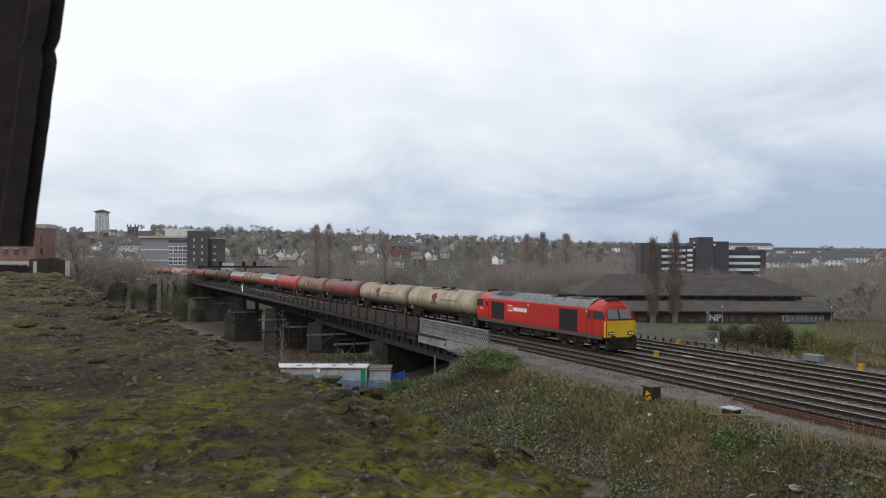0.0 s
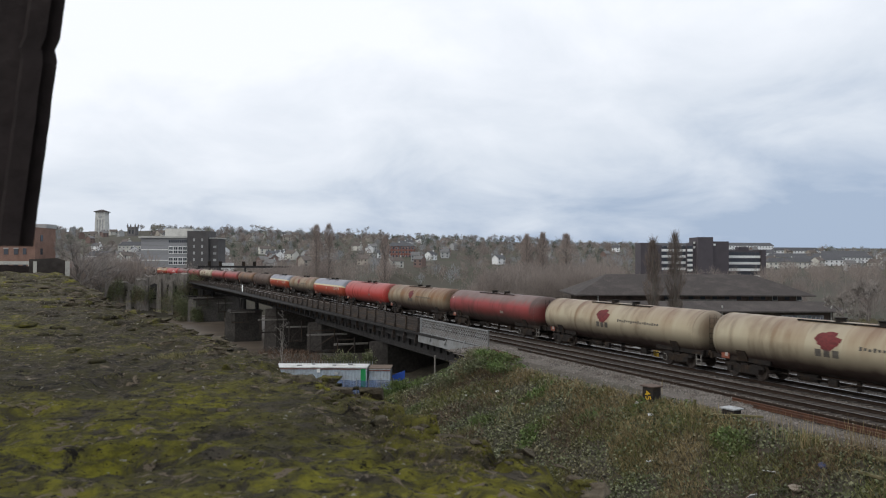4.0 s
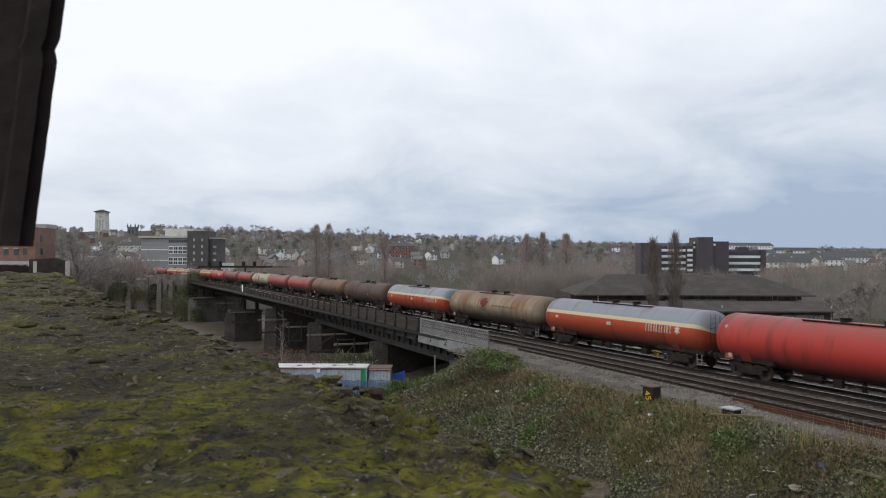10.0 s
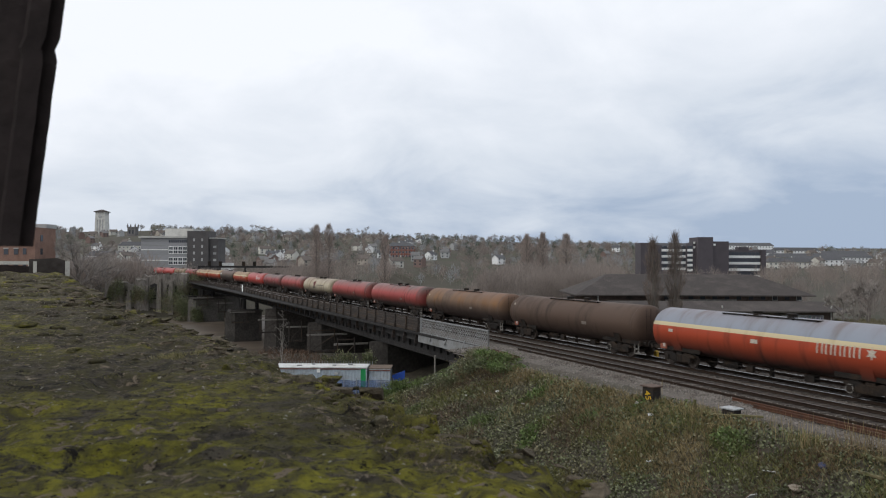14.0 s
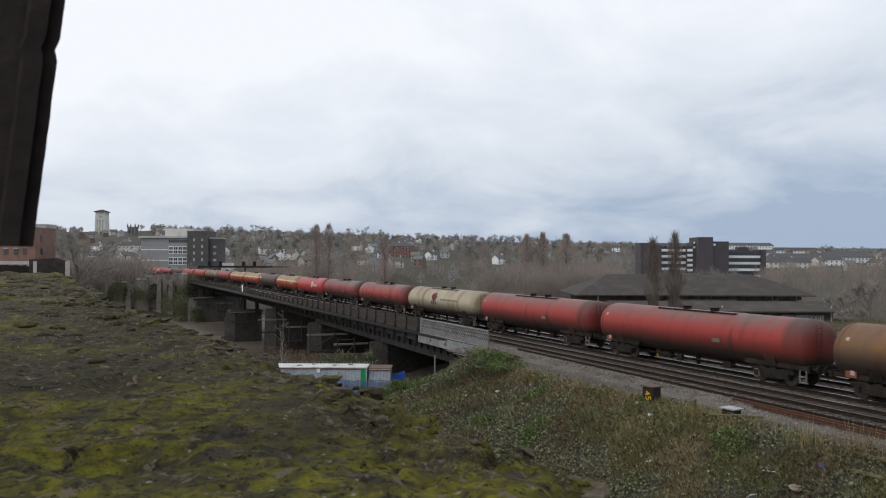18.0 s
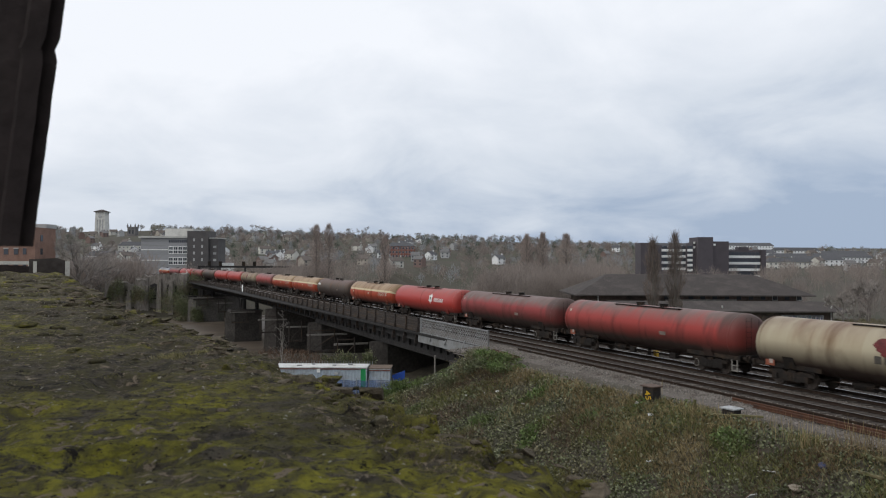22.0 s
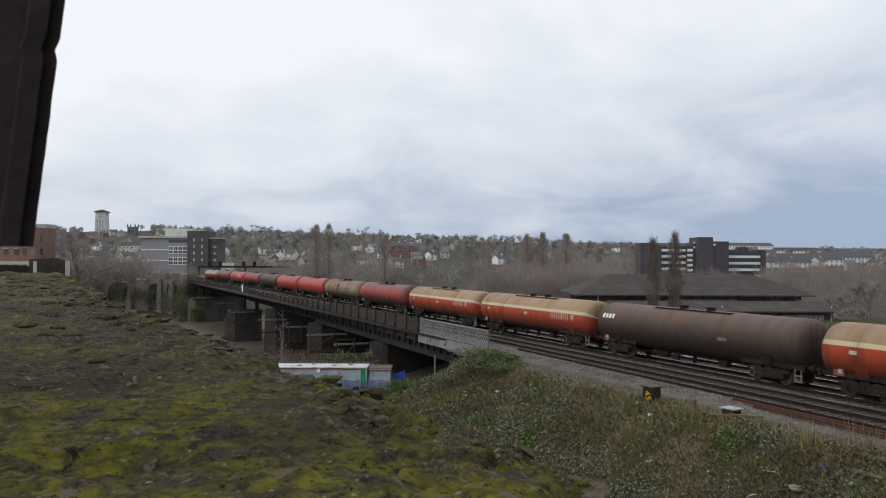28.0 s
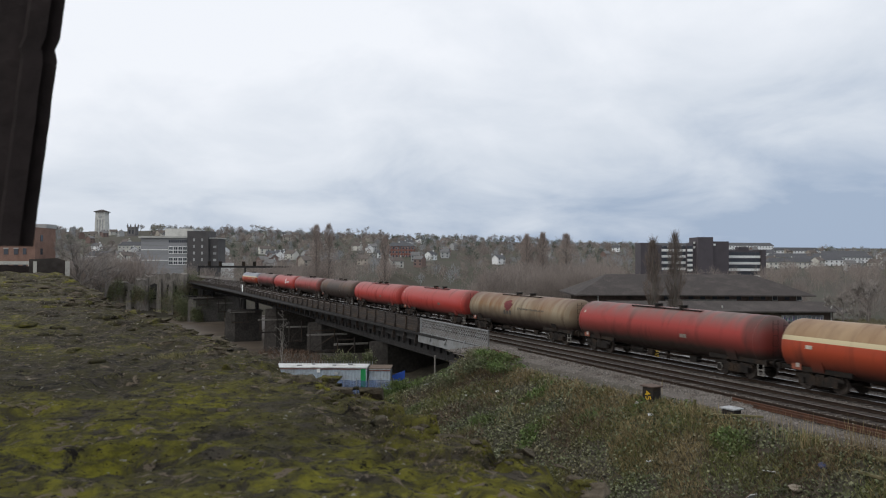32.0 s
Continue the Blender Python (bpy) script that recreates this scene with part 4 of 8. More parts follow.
WAGONS = [
    (("cream", None), "beast"), (("cream", None), "beast"), (("darkred", None), None), (("tan", None), "beast"), (("red", None), None),
    (("orange", "greytop"), "letters"), (("tan", None), "beast"), (("orange", "greytop"), "letters"), (("darkbrown", None), None), (("brown", None), None),
    (("dullred", None), None), (("dullred", None), None), (("cream", None), "beast"), (("dullred", None), None), (("darkred", None), None),
    (("red", None), "big"), (("orange", "oranget"), "letters"), (("grey", None), "plate"), (("orange", "oranget"), "letters"), (("orange", "oranget"), "letters"),
    (("dullred", None), None), (("tan", None), "beast"), (("red", None), None), (("red", None), None), (("grey", None), None),
    (("dullred", None), None), (("red", None), "big"), (("darkred", None), None), (("orange", "greytop"), "letters"),
]
SAY = {"cream": "cream tank wagon with dirt streaks", "tan": "rust-stained cream bogie tank wagon", "red": "bright red bogie tank wagon", "dullred": "faded red bogie tank wagon with grime",
       "darkred": "dark grimy red bogie tank wagon", "orange": "orange bogie tank wagon with a pale upper half", "brown": "oily brown bogie tank wagon", "darkbrown": "very dark brown oily bogie tank wagon", "grey": "dark grey bogie tank wagon with dirt"}
# the wagons are of slightly different lengths: metres by which each coupling lies off the even pitch
OFFS = (0, 0.3, 0.55, 0.6, 0.67, 0.75, 0.8, 0.75, 0.55, 0.25, -0.05, -0.38, -0.53, -0.62, -0.7, -0.68, -0.7, -0.62, -0.6, -0.5, -0.42, -0.33, -0.28, -0.22, -0.2, -0.2, -0.2, -0.2, -0.2, -0.2)


def wagon_at(k):
    return SPAN0 - PITCH * (k + 0.5) + (OFFS[k] + OFFS[k + 1]) / 2


train = []
for k, (style, logo) in enumerate(WAGONS):
    wg = tank_wagon(style, SAY[style[0]] + " on the rails", logo)
    wg.matrix_basis = track_pose(wagon_at(k))
    train.append((wg, wagon_at(k)))
# ---- the locomotive: long red body, two cabs, grey ribbed roof, yellow nose ----
LRED = tank_mat("red_locomotive_paint", (0.50, 0.024, 0.016), (0.13, 0.022, 0.018), 0.08, 0.16, 0.4, 0.5, 0.0, 0.0, 1.75)
LROOF = mat("grey_locomotive_roof", (0.15, 0.156, 0.163), 0.5, 0.25, 1.2, 9, (0.10, 0.098, 0.095), 0.1)
LSILL = mat("dusty_dark_sill", (0.085, 0.065, 0.055), 0.8, 0.3, 1.5, 10)
LGRILLE = mat("black_grille", (0.012, 0.011, 0.012), 0.6, 0.3, 1.5, 30)
LAMP_ON = glow("warm_headlight", (1.0, 0.86, 0.6), 0.3)
L0, L1 = 0.0, 20.7
loco = thing("diesel_locomotive", "red diesel locomotive with yellow nose and grey ribbed roof", "locomotive")
W2 = 1.32


def lsec(x, zs=None, side=W2, lean=0.0):
    """Half-barrel body section at x."""
    pts = [(side, 1.12), (side, 2.98), (side - 0.05, 3.08), (1.02, 3.36), (0.62, 3.62), (0.25, 3.70)]
    full = [(-y, z) for y, z in pts] + [(y, z) for y, z in pts[::-1]]
    return full


# main body, between the cabs
def loco_body():
    bm = bmesh.new()
    secs = [[(x, y, z) for y, z in lsec(x)] for x in (1.75, 18.4)]
    ring(bm, secs)
    for f in bm.faces:
        c = f.calc_center_median()
        f.material_index = 1 if c.z > 3.05 and abs(f.normal.x) < 0.5 else 0
    bmesh.ops.recalc_face_normals(bm, faces=bm.faces)
    return bm


part("body", loco_body(), [LRED, LROOF], loco)


def cab(sgn, name):
    """A cab whose nose points along sgn x, from the body end."""
    bm = bmesh.new()
    # stations: distance from body end outwards, lower nose, screen leaning back
    def sec(d, ztop, side, roofdrop):
        pts = [(side, 1.05), (side, 2.2), (side - 0.02, 2.98 - roofdrop * 0.5), (side - 0.10, 3.10 - roofdrop * 0.6), (0.98, 3.34 - roofdrop), (0.58, 3.58 - roofdrop), (0.22, 3.66 - roofdrop)]
        return [(d, -y, z) for y, z in pts] + [(d, y, z) for y, z in pts[::-1]]
    secs = [sec(0.0, 0, W2, 0.0), sec(0.9, 0, W2, 0.03), sec(1.45, 0, W2 - 0.02, 0.08)]
    # front: the upper points lean back, the lower ones reach forward
    front = []
    for (d, y, z) in sec(2.05, 0, W2 - 0.10, 0.22):
        lean = 0.0 if z < 2.25 else (z - 2.25) * 0.48
        front.append((2.05 - lean, y, z))
    secs.append(front)
    nose = []
    for (d, y, z) in sec(2.1, 0, W2 - 0.14, 0.24):
        lean = 0.0 if z < 2.25 else (z - 2.25) * 0.48
        nose.append((2.10 - lean, y * 0.97, z))
    secs.append(nose)
    base = 18.4 if sgn > 0 else 1.75
    secs = [[(base + sgn * d, y, z) for d, y, z in s] for s in secs]
    ring(bm, secs)
    bmesh.ops.recalc_face_normals(bm, faces=bm.faces)
    return part(name, bm, LRED, loco)


def on_front(sgn, y, z, out=0.0):
    base = 18.4 if sgn > 0 else 1.75
    lean = 0.0 if z < 2.25 else (z - 2.25) * 0.48
    return (base + sgn * (2.10 - lean + out), y, z)


for sgn in (1, -1):
    c = cab(sgn, "cab")
    # yellow nose panel
    bm = bmesh.new()
    ys, zs = (-1.13, -0.4, 0.4, 1.13), (1.08, 1.7, 2.24)
    ring(bm, [[on_front(sgn, y, z, o) for y, z in ((-1.14, 1.06), (1.14, 1.06), (1.14, 2.24), (-1.14, 2.24))] for o in (-0.03, 0.035)])
    bmesh.ops.recalc_face_normals(bm, faces=bm.faces)
    nz = part("nose_panel", bm, M["yellow"], c, "yellow nose panel")
    bm = bmesh.new()
    base = 18.4 if sgn > 0 else 1.75
    for yy in (-1, 1):
        box(bm, min(base + sgn * 1.96, base + sgn * 2.1), max(base + sgn * 1.96, base + sgn * 2.1), yy * 1.255 - 0.03, yy * 1.255 + 0.03, 1.06, 2.22)
    if sgn > 0:
        part("nose_side", bm, M["yellow"], c)
    else:
        bm.free()
    # windscreens
    for y0, y1 in ((-0.98, -0.07), (0.07, 0.98)):
        bm = bmesh.new()
        ring(bm, [[on_front(sgn, y, z, o) for y, z in ((y0, 2.38), (y1, 2.38), (y1 * 0.96, 3.02), (y0 * 0.96, 3.02))] for o in (-0.02, 0.03)])
        bmesh.ops.recalc_face_normals(bm, faces=bm.faces)
        part("windscreen", bm, glassy("windscreen_glass", (0.10, 0.11, 0.12)), c)
    # headlights and marker clusters
    for y in (-0.82, 0.82):
        bm = bmesh.new()
        x0 = on_front(sgn, y, 1.38, 0.03)[0]
        box(bm, min(x0, x0 + sgn * 0.05), max(x0, x0 + sgn * 0.05), y - 0.24, y + 0.24, 1.25, 1.48)
        h = part("lamp_cluster", bm, M["black"], c)
        bm = bmesh.new()
        for dy in (-0.11, 0.11):
            rod(bm, (x0 + sgn * 0.05, y + dy, 1.365), (x0 + sgn * 0.08, y + dy, 1.365), 0.05, n=10)
        part("headlight", bm, LAMP_ON if sgn > 0 else M["glass"], h)
    # side windows and doors
    for yy in (-1, 1):
        bm = bmesh.new()
        d0, d1 = 0.66, 1.84
        pts = [(d0, 2.32), (d1 + 0.12, 2.32), (d1 - 0.05, 2.88), (d0, 2.88)]
        ring(bm, [[(base + sgn * d, yy * (W2 + o), z) for d, z in pts] for o in (-0.02, 0.008)])
        bmesh.ops.recalc_face_normals(bm, faces=bm.faces)
        part("side_window", bm, M["glass"], c)
        bm = bmesh.new()
        x0, x1 = sorted((base - sgn * 0.1, base + sgn * 0.5)) if sgn > 0 else sorted((base + 0.55, base - 0.05))
        box(bm, x0, x1, yy * W2 - 0.02, yy * W2 + 0.02, 1.2, 2.95)
        dr = part("cab_door", bm, LRED, c)
        bm = bmesh.new()
        box(bm, x0 + 0.12, x1 - 0.12, yy * W2 - 0.03, yy * W2 + 0.03, 2.3, 2.85)
        part("door_window", bm, M["glass"], dr)
        bm = bmesh.new()
        for xx in (x0 - 0.05, x1 + 0.05):
            rod(bm, (xx, yy * (W2 + 0.05), 1.25), (xx, yy * (W2 + 0.05), 2.5), 0.018, n=5)
        part("handrail", bm, LRED, dr)
        # steps under the door
        bm = bmesh.new()
        for zz in (0.42, 0.68, 0.94):
            box(bm, x0 + 0.05, x1 - 0.05, yy * 1.28 - 0.08, yy * 1.28 + 0.08, zz, zz + 0.03)
        for xx in (x0 + 0.05, x1 - 0.08):
            box(bm, xx, xx + 0.04, yy * 1.30 - 0.02, yy * 1.30 + 0.02, 0.36, 1.1)
        part("steps", bm, M["black"], c)
        for zz in (0.42, 0.68, 0.94):
            part("step_edge", bx(x0 + 0.05, x1 - 0.05, yy * 1.365 - 0.01, yy * 1.365 + 0.01, zz - 0.01, zz + 0.03), M["conc2"], c)
    # horn box on the cab roof
    part("horn_box", bx(base + sgn * 1.05 - 0.32, base + sgn * 1.05 + 0.32, -0.45, 0.45, 3.42, 3.8, 0.08), M["black"], c)
    # buffer beam, buffers, snow plough
    bm = bmesh.new()
    xe = base + sgn * 2.0
    box(bm, min(xe, xe + sgn * 0.16), max(xe, xe + sgn * 0.16), -1.2, 1.2, 0.72, 1.08)
    part("buffer_beam", bm, M["black"], loco)
    for y in (-0.86, 0.86):
        bm = bmesh.new()
        rod(bm, (xe + sgn * 0.1, y, 1.0), (xe + sgn * 0.48, y, 1.0), 0.11, n=8)
        rod(bm, (xe + sgn * 0.46, y, 1.0), (xe + sgn * 0.52, y, 1.0), 0.25, n=14)
        part("buffer", bm, M["black"], loco)
    bm = bmesh.new()
    ring(bm, [[(xe + sgn * d, y, z) for y, z in ((-1.2, zb), (1.2, zb), (1.2, 0.72), (-1.2, 0.72))] for d, zb in ((0.0, 0.25), (0.28, 0.2), (0.34, 0.3))])
    part("plough", bm, M["black"], loco)

# sill along the body
for yy in (-1, 1):
    part("sill", bx(0.2, 20.2, yy * 1.30 - 0.04, yy * 1.30 + 0.04, 0.92, 1.16), LSILL, loco)
part("frame", bx(0.3, 20.1, -1.2, 1.2, 0.85, 1.12), M["black"], loco)
# dark grilles in the sides, with slats
for yy in (-1, 1):
    for x0, x1, z0, z1 in ((2.85, 5.3, 1.28, 2.8), (14.45, 17.0, 1.2, 2.85)):
        g = part("grille", bx(x0, x1, yy * W2 - 0.015, yy * W2 + 0.015, z0, z1), LGRILLE, loco)
        bm = bmesh.new()
        for k in range(9):
            z = z0 + 0.1 + (z1 - z0 - 0.2) * k / 8
            box(bm, x0 + 0.06, x1 - 0.06, yy * W2 - 0.03, yy * W2 + 0.03, z - 0.025, z + 0.015)
        part("slats", bm, LGRILLE, g)
    # white square emblem and lettering bars
    bm = bmesh.new()
    box(bm, 6.05, 6.85, yy * W2 - 0.012, yy * W2 + 0.012, 2.10, 2.64)
    em = part("emblem", bm, M["white"], loco, "white square emblem with red bars")
    bm = bmesh.new()
    box(bm, 6.13, 6.40, yy * W2 - 0.016, yy * W2 + 0.016, 2.17, 2.57)
    box(bm, 6.50, 6.77, yy * W2 - 0.016, yy * W2 + 0.016, 2.17, 2.57)
    part("emblem_bar", bm, LRED, em)
    for k in range(8):
        part("letter_bar", bx(7.1 + 0.29 * k, 7.32 + 0.29 * k, yy * W2 - 0.012, yy * W2 + 0.012, 2.16, 2.48), M["white"], loco)
    for x in (2.0, 9.6, 18.2):
        part("lamp_bracket", bx(x, x + 0.08, yy * W2 - 0.03, yy * W2 + 0.03, 2.72, 2.9), M["white"], loco)
    bm = bmesh.new()
    for k in range(5):
        box(bm, 0.55 + 0.11 * k, 0.62 + 0.11 * k, yy * W2 - 0.006, yy * W2 + 0.006, 2.02, 2.14)
    part("number_bars", bm, M["white"], loco)

# roof: ribs, fan grilles, exhaust hump
def roof_patch(x0, x1, o, name, material, a0=-1.02, a1=1.02):
    prof = [(-1.02, 3.36), (-0.62, 3.62), (-0.25, 3.70), (0.25, 3.70), (0.62, 3.62), (1.02, 3.36)]
    prof = [(y, z) for y, z in prof if a0 <= y <= a1]
    bm = bmesh.new()
    loop = [(y, z + o) for y, z in prof] + [(y, z - 0.03) for y, z in prof[::-1]]
    ring(bm, [[(x, y, z) for y, z in loop] for x in (x0, x1)])
    bmesh.ops.recalc_face_normals(bm, faces=bm.faces)
    return part(name, bm, material, loco)


for k in range(6):
    roof_patch(7.0 + 0.95 * k, 7.06 + 0.95 * k, 0.035, "roof_rib", LROOF)
roof_patch(3.1, 4.55, 0.03, "fan_grille", LGRILLE)
roof_patch(4.7, 6.1, 0.03, "fan_grille", LGRILLE)
roof_patch(12.1, 13.6, 0.05, "roof_hatch", LGRILLE, -0.7, 0.7)
roof_patch(15.0, 17.6, 0.04, "exhaust_panel", LGRILLE, -0.7, 0.7)
for x in (2.3, 6.35, 12.8, 14.4, 18.35):
    roof_patch(x, x + 0.07, 0.02, "roof_seam", LGRILLE)
part("roof_cowl", bx(12.9, 14.0, -0.55, 0.55, 3.66, 3.88, 0.08), M["black"], loco)
part("exhaust", bx(16.0, 16.5, -0.25, 0.25, 3.7, 3.86, 0.04), M["black"], loco)

# underframe: tanks and boxes between the bogies
for x0, x1, z0, z1 in ((7.9, 9.9, 0.38, 0.95), (10.1, 12.0, 0.32, 0.95), (12.2, 12.9, 0.45, 0.95)):
    part("fuel_tank", bx(x0, x1, -1.15, 1.15, z0, z1, 0.06), M["black"], loco)
LWHEEL = mesh_of(wheel_bm(0.53), "wheelset", M["wheel"])
LOCO_WHEELS = {}
for bx0 in (4.3, 16.4):
    bo = new("bogie")
    bo.parent = loco
    bo.location = (bx0, 0, 0)
    for yy in (-1, 1):
        bm = bmesh.new()
        pts = [(-2.9, 0.62), (-2.5, 0.55), (-1.6, 0.48), (1.6, 0.48), (2.5, 0.55), (2.9, 0.62), (2.9, 0.9), (-2.9, 0.9)]
        ring(bm, [[(x, yy * 1.02 - 0.07, z) for x, z in pts], [(x, yy * 1.02 + 0.07, z) for x, z in pts]])
        for cx in (-2.05, 0.0, 2.05):
            box(bm, cx - 0.22, cx + 0.22, yy * 1.02 - 0.15, yy * 1.02 + 0.15, 0.34, 0.76)
        for cx in (-1.3, -0.75, 0.75, 1.3):
            rod(bm, (cx, yy * 1.05, 0.5), (cx, yy * 1.05, 0.86), 0.12, n=8)
        bmesh.ops.recalc_face_normals(bm, faces=bm.faces)
        part("side_frame", bm, M["black"], bo)
    for wx in (-2.05, 0.0, 2.05):
        LOCO_WHEELS.setdefault(wx, []).append(shared("wheelset", LWHEEL, bo, Matrix.Translation((wx, 0, 0.53))))
    shared("bolster", BOLSTER, bo)
loco.matrix_basis = track_pose(SPAN0 + 0.42)
train.append((loco, SPAN0 + 0.42))
# ---- the mossy wall top before the camera, and the dark board that hangs beside it ----
def moss_mat():
    m = bpy.data.materials.new("mossy_lichen_wall_top")
    m.use_nodes = True
    n, l = m.node_tree.nodes, m.node_tree.links
    b = n["Principled BSDF"]
    tc = n.new("ShaderNodeTexCoord")

    def nz(scale, detail=6, rough=0.6, dist=0.0):
        t = n.new("ShaderNodeTexNoise")
        t.inputs["Scale"].default_value, t.inputs["Detail"].default_value, t.inputs["Roughness"].default_value = scale, detail, rough
        t.inputs["Distortion"].default_value = dist
        l.new(tc.outputs["Object"], t.inputs["Vector"])
        return t.outputs[0]

    def rng(sock, a, b2):
        r = n.new("ShaderNodeMapRange")
        r.inputs[1].default_value, r.inputs[2].default_value = a, b2
        l.new(sock, r.inputs[0])
        return r.outputs[0]

    def mixc(f, a, c):
        x = n.new("ShaderNodeMix")
        x.data_type = "RGBA"
        l.new(f, x.inputs[0])
        for sock, v in ((x.inputs[6], a), (x.inputs[7], c)):
            if isinstance(v, tuple):
                sock.default_value = (*v, 1)
            else:
                l.new(v, sock)
        return x.outputs[2]
    soil = mixc(rng(nz(26, 9, 0.7, 0.4), 0.44, 0.56), (0.053, 0.045, 0.035), (0.135, 0.114, 0.083))
    dull = mixc(rng(nz(11, 8, 0.68, 0.5), 0.45, 0.57), soil, (0.098, 0.088, 0.042))
    # lush moss at this end of the wall, dry brown growth farther along it
    along = n.new("ShaderNodeVectorMath")
    along.operation = "DOT_PRODUCT"
    along.inputs[1].default_value = (FX, FY, 0)
    l.new(tc.outputs["Object"], along.inputs[0])
    w0 = EYE.x * FX + EYE.y * FY
    lush = n.new("ShaderNodeMapRange")
    lush.inputs[1].default_value, lush.inputs[2].default_value, lush.inputs[3].default_value, lush.inputs[4].default_value = w0 + 1.2, w0 + 2.1, 0.12, -0.09
    l.new(along.outputs["Value"], lush.inputs[0])
    pn = n.new("ShaderNodeMath")
    l.new(nz(2.1, 5, 0.6, 0.4), pn.inputs[0])
    l.new(lush.outputs[0], pn.inputs[1])
    patch = rng(pn.outputs[0], 0.42, 0.62)
    fleck = rng(nz(15, 9, 0.7, 0.6), 0.42, 0.54)
    both = n.new("ShaderNodeMath")
    both.operation = "MULTIPLY"
    l.new(patch, both.inputs[0])
    l.new(fleck, both.inputs[1])
    green = mixc(both.outputs[0], dull, mixc(rng(nz(34, 6, 0.7), 0.4, 0.6), (0.175, 0.16, 0.024), (0.36, 0.335, 0.036)))
    lich = mixc(rng(nz(20, 7, 0.7, 0.7), 0.585, 0.62), green, (0.30, 0.235, 0.165))
    pale = mixc(rng(nz(48, 5, 0.6), 0.655, 0.69), lich, (0.50, 0.46, 0.37))
    dark = mixc(rng(nz(13, 9, 0.75, 0.9), 0.57, 0.62), pale, (0.022, 0.018, 0.013))
    speck = mixc(rng(nz(80, 4, 0.7), 0.57, 0.64), dark, (0.035, 0.028, 0.018))
    l.new(speck, b.inputs["Base Color"])
    b.inputs["Roughness"].default_value = 0.95
    b.inputs["Specular IOR Level"].default_value = 0.15
    bp = n.new("ShaderNodeBump")
    bp.inputs["Strength"].default_value, bp.inputs["Distance"].default_value = 1.0, 0.045
    l.new(nz(45, 9, 0.8), bp.inputs["Height"])
    l.new(bp.outputs[0], b.inputs["Normal"])
    return m


M["moss"] = moss_mat()
M["wall_stone"] = mat("old_wall_stone", (0.10, 0.085, 0.065), 0.95, 0.4, 1.5, 14, (0.045, 0.04, 0.03), 0.6)
WALL_Z = 6.11


def wall_edge(w):
    """How far the wall's right edge lies across the view, w metres on."""
    worn = 0.07 * sstep(2.2, 3.2, w) + 0.07 * sstep(3.2, 4.2, w) + 0.085 * sstep(3.9, 5.5, w) - 0.07 * sstep(7.5, 13.0, w)
    return 0.655 - 0.46 * w - 0.035 * max(0.0, w - 1.7) - 0.03 * max(0.0, w - 4.0) - worn


def wall_z(x, y, edge):
    """Height of the wall top; it crumbles towards the edge."""
    z = WALL_Z - 0.012 + 0.026 * (1 - sstep(1.3, 2.6, uw(x, y)[1])) + 0.008 * lump(x, y, 0.9) + 0.006 * lump(x, y, 0.33, 2) + 0.006 * lump(x, y, 0.13, 3) + 0.006 * lump(x, y, 0.05, 4) + 0.004 * lump(x, y, 0.022, 6)
    pit = lump(x, y, 0.24, 9)
    if pit > 0.3:
        z -= 0.09 * (pit - 0.3)
    for sc, am in ((0.085, 0.012), (0.034, 0.009)):
        dd = noise.voronoi((x / sc, y / sc, 0.3))[0]
        z += am * (0.55 - min(0.9, dd[0])) * (0.4 + lump(x, y, 0.4, 17))
    z += 0.007 * noise.turbulence((x * 9, y * 9, 0.5), 4, True)
    if edge < 0.35:
        z += 0.013 * lump(x, y, 0.10, 11) * (1 - edge / 0.35) - 0.012 * max(0.0, 1 - edge / 0.12)
        # broken stones and joints along the rim
        dd = noise.voronoi((x / 0.15, y / 0.15, 2.3))[0]
        z -= 0.03 * (1 - sstep(0.04, 0.2, dd[1] - dd[0])) * (1 - edge / 0.35) * sstep(0.0, 0.5, 0.3 + lump(x, y, 0.5, 41))
    return z


def wall_grid():
    ws, w = [], -0.8
    while w < 19.5:
        ws.append(w)
        w += 0.0095 + 0.0085 * max(0.0, w - 0.9) if w > 0.7 else 0.05
    nj = 210
    vs = []
    for w in ws:
        e0 = wall_edge(w) + (0.4 + 0.35 * max(0.0, w)) * (0.014 * noise.noise((w * 4.1, 7, 0)) + 0.016 * noise.noise((w * 1.3, 3, 0)) + 0.008 * noise.noise((w * 13, 5, 0)))
        width = 1.9 + max(0.0, w) * 0.62
        for j in range(nj):
            t = (j / (nj - 1)) ** 1.25
            u = e0 - t * width
            x, y = plan(u, w)
            vs.append((x, y, wall_z(x, y, t * width)))
        # the outer face below the edge
    n = len(ws)
    fs = [(i * nj + j, (i + 1) * nj + j, (i + 1) * nj + j + 1, i * nj + j + 1) for i in range(n - 1) for j in range(nj - 1)]
    k0 = len(vs)
    for i in range(n):
        x, y, z = vs[i * nj]
        for dz, o in ((0.06, 0.01), (0.16, -0.02), (0.5, 0.0), (12.1, 0.05)):
            vs.append((x + RX * o, y + RY * o, z - dz))
    for i in range(n - 1):
        a = [i * nj] + [k0 + i * 4 + k for k in range(4)]
        b = [(i + 1) * nj] + [k0 + (i + 1) * 4 + k for k in range(4)]
        for k in range(4):
            fs.append((a[k], a[k + 1], b[k + 1], b[k]))
    me = bpy.data.meshes.new("wall_top")
    me.from_pydata(vs, [], fs)
    me.materials.append(M["moss"])
    me.polygons.foreach_set("use_smooth", [True] * len(me.polygons))
    return me


wall_top = tagged(new("wall_top", wall_grid()), "old broad wall top covered with moss and lichen", "wall", kind="structure")


